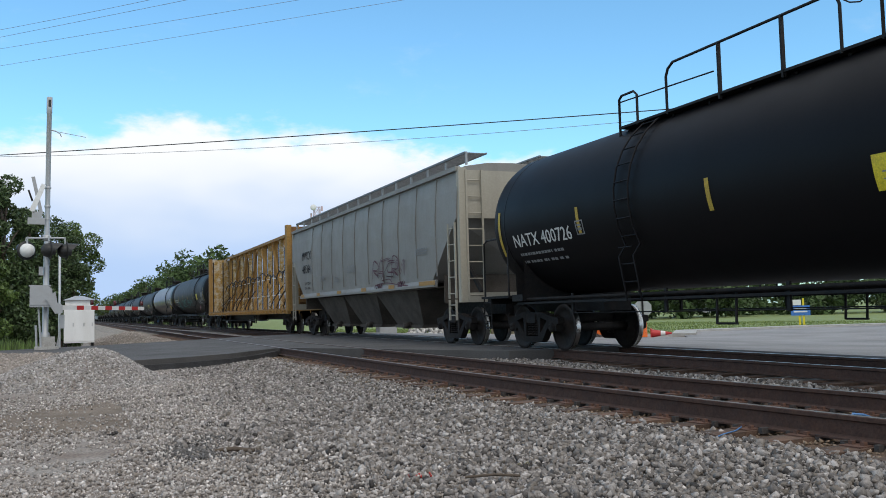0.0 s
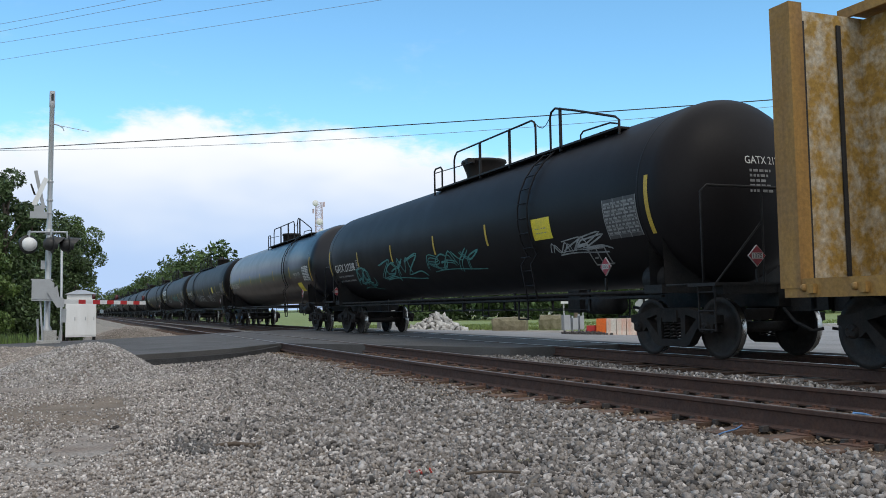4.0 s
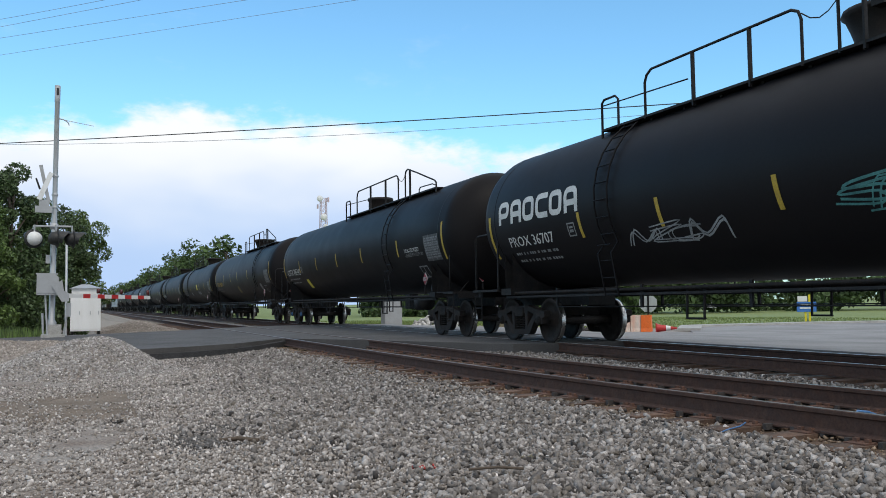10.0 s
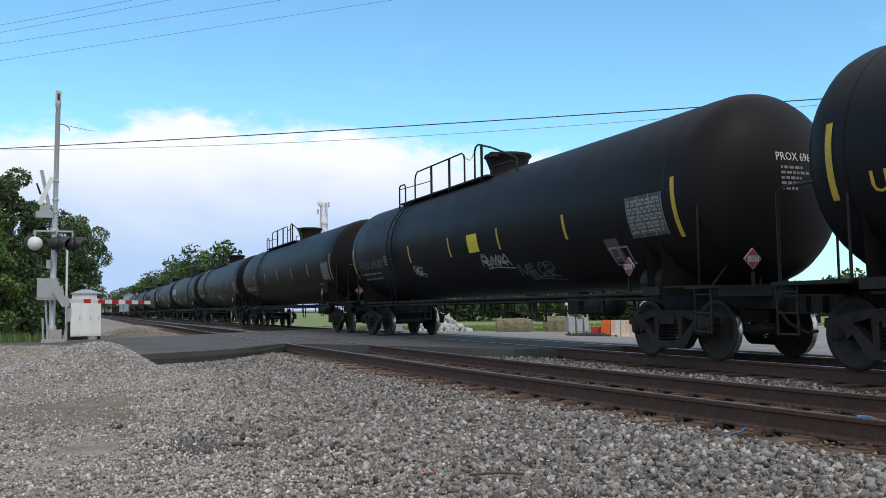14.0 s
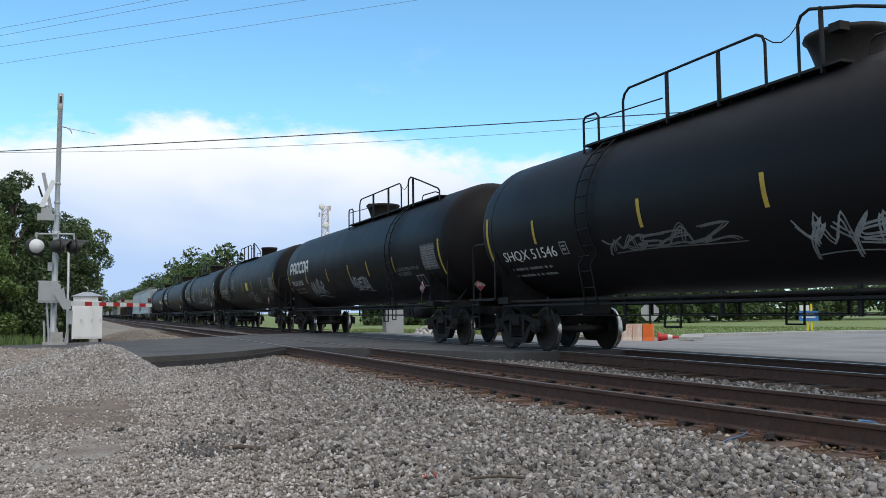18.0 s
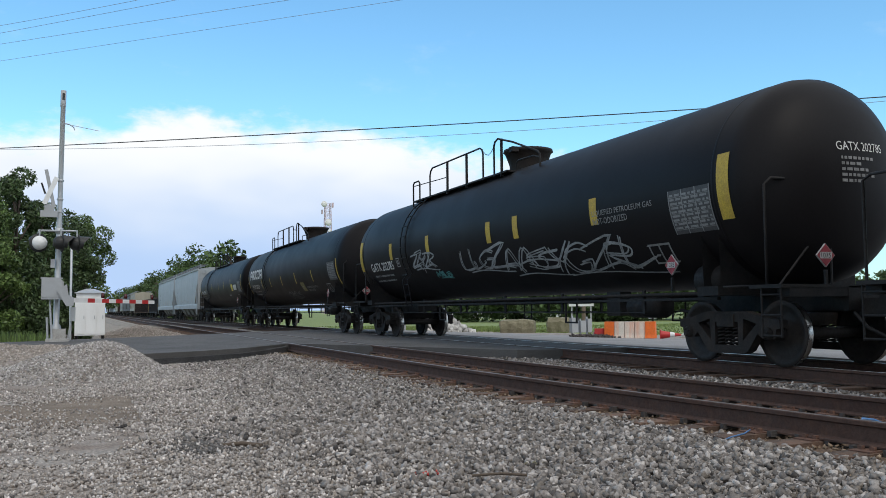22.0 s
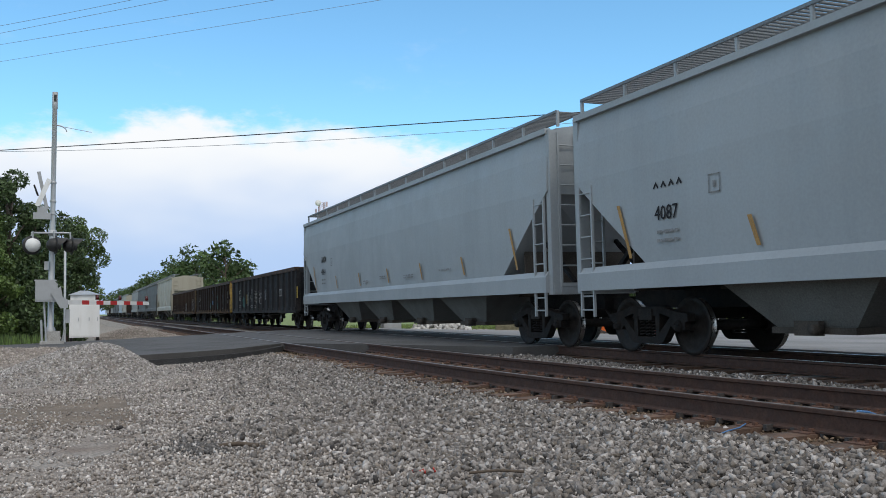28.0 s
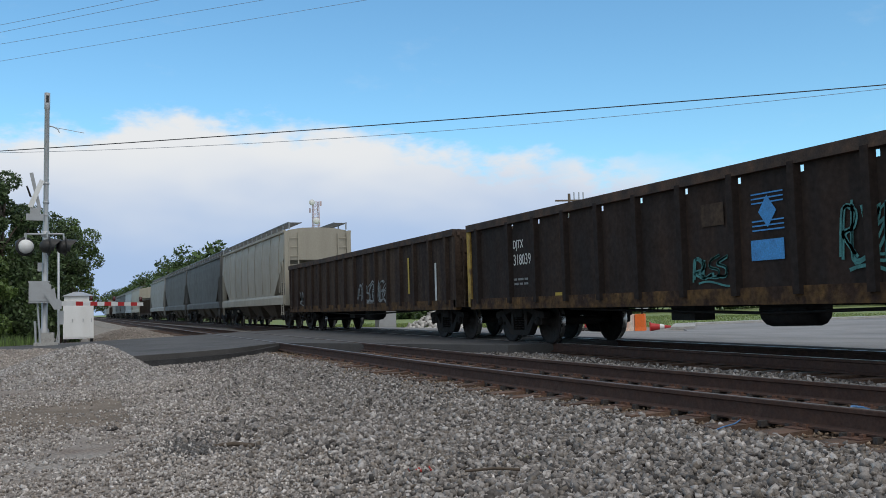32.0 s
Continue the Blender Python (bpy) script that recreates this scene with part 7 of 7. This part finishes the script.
    g = thing("control_cabinet", pose(cx, cy, ground_z(cx, cy)), "pale grey roadside control cabinet", "cabinet")
    part("body", Geo().box(-0.45, 0.45, -0.3, 0.3, 0.0, 1.35).box(-0.5, 0.5, -0.35, 0.35, 1.35, 1.42), SILVER_PAINT, g)
    part("door", Geo().box(-0.4, 0.4, -0.32, -0.3, 0.12, 1.28), SILVER_PAINT, g)
    # blue sign on yellow posts
    bx, by = 37.2, 38.2
    s = thing("blue_sign", pose(bx, by, ground_z(bx, by), 0, 0, -40), "blue information sign on twin yellow posts in the grass", "sign")
    for x in (-0.06, 0.16):
        part("post", Geo().box(x - 0.05, x + 0.05, -0.05, 0.05, -0.2, 1.5 if x > 0 else 0.9), YELLOW_POST, s)
    part("board", Geo().box(-0.50, 0.50, -0.09, -0.05, 0.55, 1.10), BLUE_SIGN, s)
    part("lettering_bar", Geo().box(-0.35, 0.35, -0.10, -0.09, 0.72, 0.80).box(-0.3, 0.3, -0.10, -0.09, 0.9, 0.96), WHITE_PAINT, s)
    part("plate", Geo().box(-0.45, 0.05, -0.09, -0.05, 1.12, 1.42), WHITE_PAINT, s)
    # octagonal sign from behind
    ox, oy = 27.0, 38.5
    o = thing("octagonal_sign", pose(ox, oy, ground_z(ox, oy), 0, 0, -35), "octagonal traffic sign seen from its bare metal back", "sign")
    part("post", Geo().box(-0.05, 0.05, -0.06, 0.0, -0.2, 1.55), IRON, o)
    part("face", Geo().prism([(0.48 * math.cos(math.pi * (k + 0.5) / 4), 1.15 + 0.48 * math.sin(math.pi * (k + 0.5) / 4)) for k in range(8)], 0.0, 0.01, "y"), GALVANISED, o)
    wx, wy = 24.3, 41.0
    b = thing("notice_board", pose(wx, wy, ground_z(wx, wy), 0, 0, -30), "white notice board on posts in the grass", "sign")
    part("board", Geo().box(-0.65, 0.65, -0.04, 0.04, 1.35, 1.70), WHITE_PAINT, b)
    part("lettering_bar", Geo().box(-0.5, 0.5, -0.05, -0.04, 1.48, 1.56), BLACK_MARK, b)
    for x in (-0.5, 0.5):
        part("post", Geo().box(x - 0.04, x + 0.04, 0.0, 0.08, -0.2, 1.75), GALVANISED, b)


def make_far_buildings():
    for x, y, w, d, h, n, turn, text in ((75, 165, 34, 12, 3.4, 12, -25, "long low white metal shed across the field"), (112, 140, 8, 6, 3.6, 3, -38, "small white shed among far trees")):
        b = thing("metal_shed", pose(x, y, ground_z(x, y), 0, 0, turn), text, "shed")
        part("wall", Geo().box(-w / 2, w / 2, -d / 2, d / 2, 0, h), PALE_BUILDING, b)
        part("roof", Geo().prism([(-d / 2 - 0.4, h), (d / 2 + 0.4, h), (0, h + 0.9)], -w / 2 - 0.4, w / 2 + 0.4, "x"), GALVANISED, b)
        for k in range(n):
            xx = -w / 2 + (k + 0.5) * w / n
            part("door", Geo().box(xx - w / n * 0.35, xx + w / n * 0.35, -d / 2 - 0.05, -d / 2, 0, h * 0.75), SILVER_PAINT, b)


# ---- trees ----
def leaf_cloud(rng, centres, radii, count, size, mat, name):
    """Many small leaf faces round the clumps' centres."""
    k = rng.integers(0, len(centres), count)
    d = rng.normal(size=(count, 3))
    d /= np.linalg.norm(d, axis=1)[:, None]
    r = radii[k] * rng.uniform(0.45, 1.06, count) ** 0.6
    p = centres[k] + d * r[:, None] * np.array([1, 1, 0.8])
    a = rng.normal(size=(count, 3))
    a /= np.linalg.norm(a, axis=1)[:, None]
    b = np.cross(a, rng.normal(size=(count, 3)))
    b /= np.linalg.norm(b, axis=1)[:, None] + 1e-9
    s = size * rng.uniform(0.6, 1.5, count)[:, None]
    v = np.stack([p - a * s, p + b * s * 0.55, p + a * s, p - b * s * 0.55], 1)
    return big_mesh(name, v.reshape(-1, 3), np.arange(count * 4).reshape(-1, 4), mat)


def tree(x, y, height, spread, seed, mat, label, leaves=2600, size=0.16, low=0.12, group=""):
    rng = np.random.default_rng(seed)
    t = thing("tree", pose(x, y, ground_z(x, y) - 0.1), label, "tree", group)
    g = Geo()
    lean = rng.uniform(-0.04, 0.04, 2) * height
    trunk = [(lean[0] * f, lean[1] * f, height * 0.8 * f) for f in (0, 0.3, 0.6, 1.0)]
    r0 = 0.022 * height
    g.tube(trunk, [r0, r0 * 0.75, r0 * 0.5, r0 * 0.15], 8)
    centres, radii = [], []
    n = 26
    for k in range(n):
        f = low + (1 - low) * (k + 0.5) / n
        a = rng.uniform(0, 6.28)
        wide = spread * math.sin(math.pi * min(0.97, f * 0.82 + 0.12)) ** 0.7 * rng.uniform(0.45, 1.0)
        c = np.array([lean[0] * f + wide * math.cos(a), lean[1] * f + wide * math.sin(a), height * f])
        centres.append(c)
        radii.append(spread * rng.uniform(0.25, 0.48))
        f0 = max(0.1, f - 0.18) / 0.8
        s = (lean[0] * f0, lean[1] * f0, height * 0.8 * min(1, f0))
        g.tube([s, tuple((np.array(s) + c) / 2 + np.array([0, 0, 0.1])), tuple(c)], [r0 * 0.35, r0 * 0.22, r0 * 0.08], 5)
    part("trunk", g, BARK, t)
    part("crown", leaf_cloud(rng, np.array(centres), np.array(radii), leaves, size, mat, "crown"), None, t)
    return t


def make_trees():
    rng = random.Random(8)
    side = (("tall leafy tree with dense green crown by the road", LEAF), ("dark cedar-like tree at the wood's edge", LEAF_DARK))
    spots = [(-3.25, 47, 8.5, 1.5, 1), (-4.6, 44.5, 6.6, 1.7, 0), (-1.8, 50, 7.2, 1.8, 1), (-0.7, 55, 6.9, 1.5, 1), (0.0, 60.5, 7.6, 1.7, 0), (-2.8, 58, 7.9, 2.2, 1), (-5.6, 50, 8.0, 2.6, 0), (-8.4, 47, 8.0, 3.0, 0),
             (-3.7, 43.2, 4.6, 1.3, 0), (-1.9, 68, 7.0, 1.9, 1), (-7, 60, 8.6, 3, 1)]
    for k, (x, y, h, w, m) in enumerate(spots):
        tree(x, y, h, w, 100 + k, side[m][1], side[m][0], 14000 if y < 66 else 5000, 0.075, 0.05, "trees by the crossing")
    y, k = 146.0, 0
    while y < 620:
        x = 22 + rng.uniform(-1.5, 4) + max(0, (y - 300) * 0.0)
        h = (11.8 if y < 188 else 14.6) * rng.uniform(0.78, 1.06)
        tree(x, y, h, h * 0.36, 200 + k, LEAF_FAR, "leafy green tree in the row along the railway", 1500, 0.38, 0.08, "trees along the railway")
        y += rng.uniform(5, 9) * (1 + y / 500)
        k += 1
    # undergrowth between the trunks
    g = np.random.default_rng(6)
    n = 90
    c = np.stack([g.uniform(-5.5, 0.2, n), g.uniform(44.5, 60, n), g.uniform(-0.2, 4.2, n) ** 1.0], 1)
    c[:, 0] = np.minimum(c[:, 0], -2.4 + (c[:, 1] - 44.5) * 0.20 - 0.25 * c[:, 2] * 0.3)
    tagged(new("thicket", leaf_cloud(g, c, g.uniform(0.6, 1.2, n), 22000, 0.10, LEAF_DARK, "thicket")), "dark green undergrowth below the roadside trees", "bush", kind="stuff")
    # the far hedgerow behind the field
    g = np.random.default_rng(5)
    n = 560
    ang = g.uniform(0.30, 1.0, n)
    dist = 118 + 14 * np.sin(ang * 9) + g.uniform(0, 26, n)
    c = np.stack([dist * np.sin(ang), dist * np.cos(ang), g.uniform(0.0, 4.6, n) - 0.6 + 0.7 * np.sin(ang * 31)], 1)
    me = leaf_cloud(g, c, g.uniform(0.9, 2.0, n), 62000, 0.34, LEAF_FAR, "hedgerow")
    tagged(new("hedgerow", me), "long green hedgerow of bushes behind the field", "hedge", kind="stuff")
    # weeds and grass
    for name, box, count, hgt in (("roadside_weeds", (-9, -1.3, 33.5, 46), 4200, 0.36), ("field_grass", (15, 46, 32, 62), 16000, 0.09), ("verge_grass", (12.6, 24, 40, 52), 5000, 0.14)):
        x, y = g.uniform(box[0], box[1], count), g.uniform(box[2], box[3], count)
        if name == "field_grass":
            keep = np.array([in_grass(a, b) and (b > 32.5 or a > 44) for a, b in zip(x, y)])
            x, y = x[keep], y[keep]
        z = np.array([ground_z(a, b) for a, b in zip(x, y)])
        n = len(x)
        h = hgt * g.uniform(0.5, 1.2, n)
        a = g.uniform(0, 6.28, n)
        w = 0.02 + 0.02 * g.random(n)
        dx, dy = np.cos(a) * w, np.sin(a) * w
        v = np.stack([np.stack([x - dx, y - dy, z], 1), np.stack([x + dx, y + dy, z], 1), np.stack([x + g.normal(0, 0.12, n) * h, y + g.normal(0, 0.12, n) * h, z + h], 1)], 1)
        tagged(new(name, big_mesh(name, v.reshape(-1, 3), np.arange(n * 3).reshape(-1, 3), LEAF if name == "roadside_weeds" else GRASS)), "long green grass and weeds", "grass", kind="stuff")


# ---- wires, poles, towers ----
def wire(name, p, q, sag, r, mat, label):
    p, q = Vector(p), Vector(q)
    path = [p + (q - p) * f - Vector((0, 0, sag * 4 * f * (1 - f))) for f in np.linspace(0, 1, 25)]
    thing(name, None, label, "wire", geo=Geo().tube(path, r, 5), mat=mat)


def make_wires():
    wire("overhead_cable", WIRE_A[0], WIRE_A[1], 0.2, 0.026, WIRE, "black overhead cable across the railway")
    wire("overhead_cable", WIRE_B[0], WIRE_B[1], 0.9, 0.012, WIRE_PALE, "thin grey overhead wire across the railway")
    for p, q, sag in WIRES_TOP:
        wire("power_line", p, q, sag, 0.009, WIRE_PALE, "thin overhead power line high above the road")


def make_towers():
    t = thing("lattice_tower", pose(103.6, 400, -1.0), "pale lattice communications tower with dish aerials", "tower")
    h, w0, w1 = 51.0, 2.2, 1.2
    legs = [(1, 1), (-1, 1), (-1, -1), (1, -1)]
    for i, j in legs:
        part("leg", Geo().tube([(i * w0, j * w0, 0), (i * w1, j * w1, h)], 0.16, 6), TOWER_STEEL, t)
    g = Geo()
    n = 14
    for k in range(n):
        z0, z1 = h * k / n, h * (k + 1) / n
        a0, a1 = w0 + (w1 - w0) * k / n, w0 + (w1 - w0) * (k + 1) / n
        for m in range(4):
            p, q = legs[m], legs[(m + 1) % 4]
            g.tube([(p[0] * a0, p[1] * a0, z0), (q[0] * a1, q[1] * a1, z1)], 0.07, 4)
            g.tube([(q[0] * a0, q[1] * a0, z0), (p[0] * a1, p[1] * a1, z1)], 0.07, 4)
            g.tube([(p[0] * a1, p[1] * a1, z1), (q[0] * a1, q[1] * a1, z1)], 0.07, 4)
    part("bracing", g, TOWER_STEEL, t)
    for z, x, r in ((50.5, -2.2, 1.4), (42, -0.3, 1.6), (38, 0.5, 0.9)):
        part("dish", Geo().lathe([(0.0, -1.6), (r * 0.6, -1.75), (r, -2.1), (r, -2.2), (0.0, -2.0)], 18, "y", (x, 0, z)), WHITE_PAINT, t)
    part("aerial", Geo().box(2.0, 2.7, -0.5, 0.5, 49.2, 51.4).box(-3.0, -2.4, -0.5, 0.5, 46, 48), TOWER_STEEL, t)
    p = thing("utility_pole", pose(33.5, 56.2, -0.7), "wooden utility pole with a transformer and crossarm", "utility pole")
    part("shaft", Geo().tube([(0, 0, -0.5), (0, 0, 9.4)], [0.16, 0.10], 10), POLE_WOOD, p)
    part("crossarm", Geo().beam((-1.0, 0.3, 8.9), (1.0, -0.3, 8.9), 0.1, 0.12), POLE_WOOD, p)
    part("transformer", Geo().lathe([(0, 7.7), (0.25, 7.72), (0.25, 8.5), (0.0, 8.55)], 12, "z", (-0.4, -0.2, 0)), SILVER_PAINT, p)
    for x in (0.35, 0.7, 1.0):
        part("insulator", Geo().tube([(x, -0.3 * x, 8.95), (x, -0.3 * x, 9.5)], 0.04, 6), SILVER_PAINT, p)


def make_litter():
    for name, pts, r, mat, text, cat in (
            ("blue_tape", [(4.72, 5.85, -0.21), (4.84, 5.86, -0.185), (5.02, 5.93, -0.18), (5.14, 6.0, -0.165)], 0.006, BLUE_TAPE, "twisted strip of blue plastic tape on the ballast", "litter"),
            ("blue_tape", [(5.72, 5.42, -0.10), (5.80, 5.45, -0.05), (5.88, 5.42, -0.06), (5.98, 5.44, -0.09)], 0.012, BLUE_TAPE, "crumpled blue plastic tape between the rails", "litter"),
            ("stick", [(2.42, 5.54, -0.25), (2.6, 5.47, -0.238), (2.76, 5.40, -0.25)], 0.010, BARK, "grey dry stick on the gravel", "stick"),
            ("stick", [(1.1, 7.75, -0.265), (1.25, 7.7, -0.25), (1.4, 7.6, -0.265)], 0.02, BARK, "short broken stick on the gravel", "stick")):
        thing(name, None, text, cat, geo=Geo().tube(pts, r, 6), mat=mat)
    rng = np.random.default_rng(2)
    for x, y, s, mat, text in ((2.18, 6.31, 0.09, DARK_SCRAP, "dark clump of tar on the gravel"), (2.24, 5.88, 0.06, RED_SCRAP, "small scrap of red plastic on the gravel"), (0.93, 8.17, 0.10, DARK_SCRAP, "dark clump of dirt on the gravel lot"),
                               (0.40, 9.5, 0.09, DARK_SCRAP, "dark clod of dirt on the gravel lot"), (1.28, 9.5, 0.06, DARK_SCRAP, "dark clod of dirt on the gravel"), (3.05, 5.9, 0.08, HAY, "tan stone on the ballast")):
        p = np.stack([x + rng.normal(0, s * 0.7, 9), y + rng.normal(0, s * 0.7, 9), ground_z(x, y) + 0.02 + rng.uniform(0, s * 0.25, 9)], 1)
        tagged(new("scrap", stones("scrap", p, rng.uniform(0.4, 0.7, 9) * s * 0.6, mat, rng)), text, "litter", kind="stuff")


WIRE_A = ((-12.2, 61.4, 10.38), (36.48, 25.08, 9.88))
WIRE_B = ((-11.95, 60.12, 10.55), (36.06, 24.8, 9.79))
WIRES_TOP = (((-11.8, 52.64, 14.24), (11.94, 29.3, 14.52), 0.33), ((-12.34, 55.12, 14.19), (12.28, 28.52, 13.8), 0.02), ((-12.35, 55.14, 13.9), (16.19, 28.34, 13.8), 0.0), ((-13.11, 58.68, 13.78), (21.31, 26.84, 14.1), 0.0))
make_signal()
make_yard_things()
make_far_buildings()
make_trees()
make_wires()
make_towers()
make_litter()
make_ties(near_track, ((-4.5, 20.0), (39.0, 60.0)), 20.0, near_bend)
make_ties(train_track, ((-4.5, 16.2), (40.0, 56.0)), -50.0, lambda y: 0.0)
make_ballast()


def motions():
    turn = [(k / FPS, pose(0, 0, 0, math.degrees(SPEED / 0.457 * k / FPS))) for k in range(32 * FPS + 1)]
    walk(WHEELSETS[0], turn)
    rolling = WHEELSETS[0].animation_data
    for w in WHEELSETS[1:]:
        w.rotation_mode = "QUATERNION"
        w.animation_data_create().action = rolling.action
        w.animation_data.action_slot = rolling.action_slot
    for u, car in CARS:
        walk(car, [(t, pose(TRAIN_X, u - SPEED * t, 0)) for t in (0.0, 8.0, 16.0, 24.0, 32.0)])


motions()
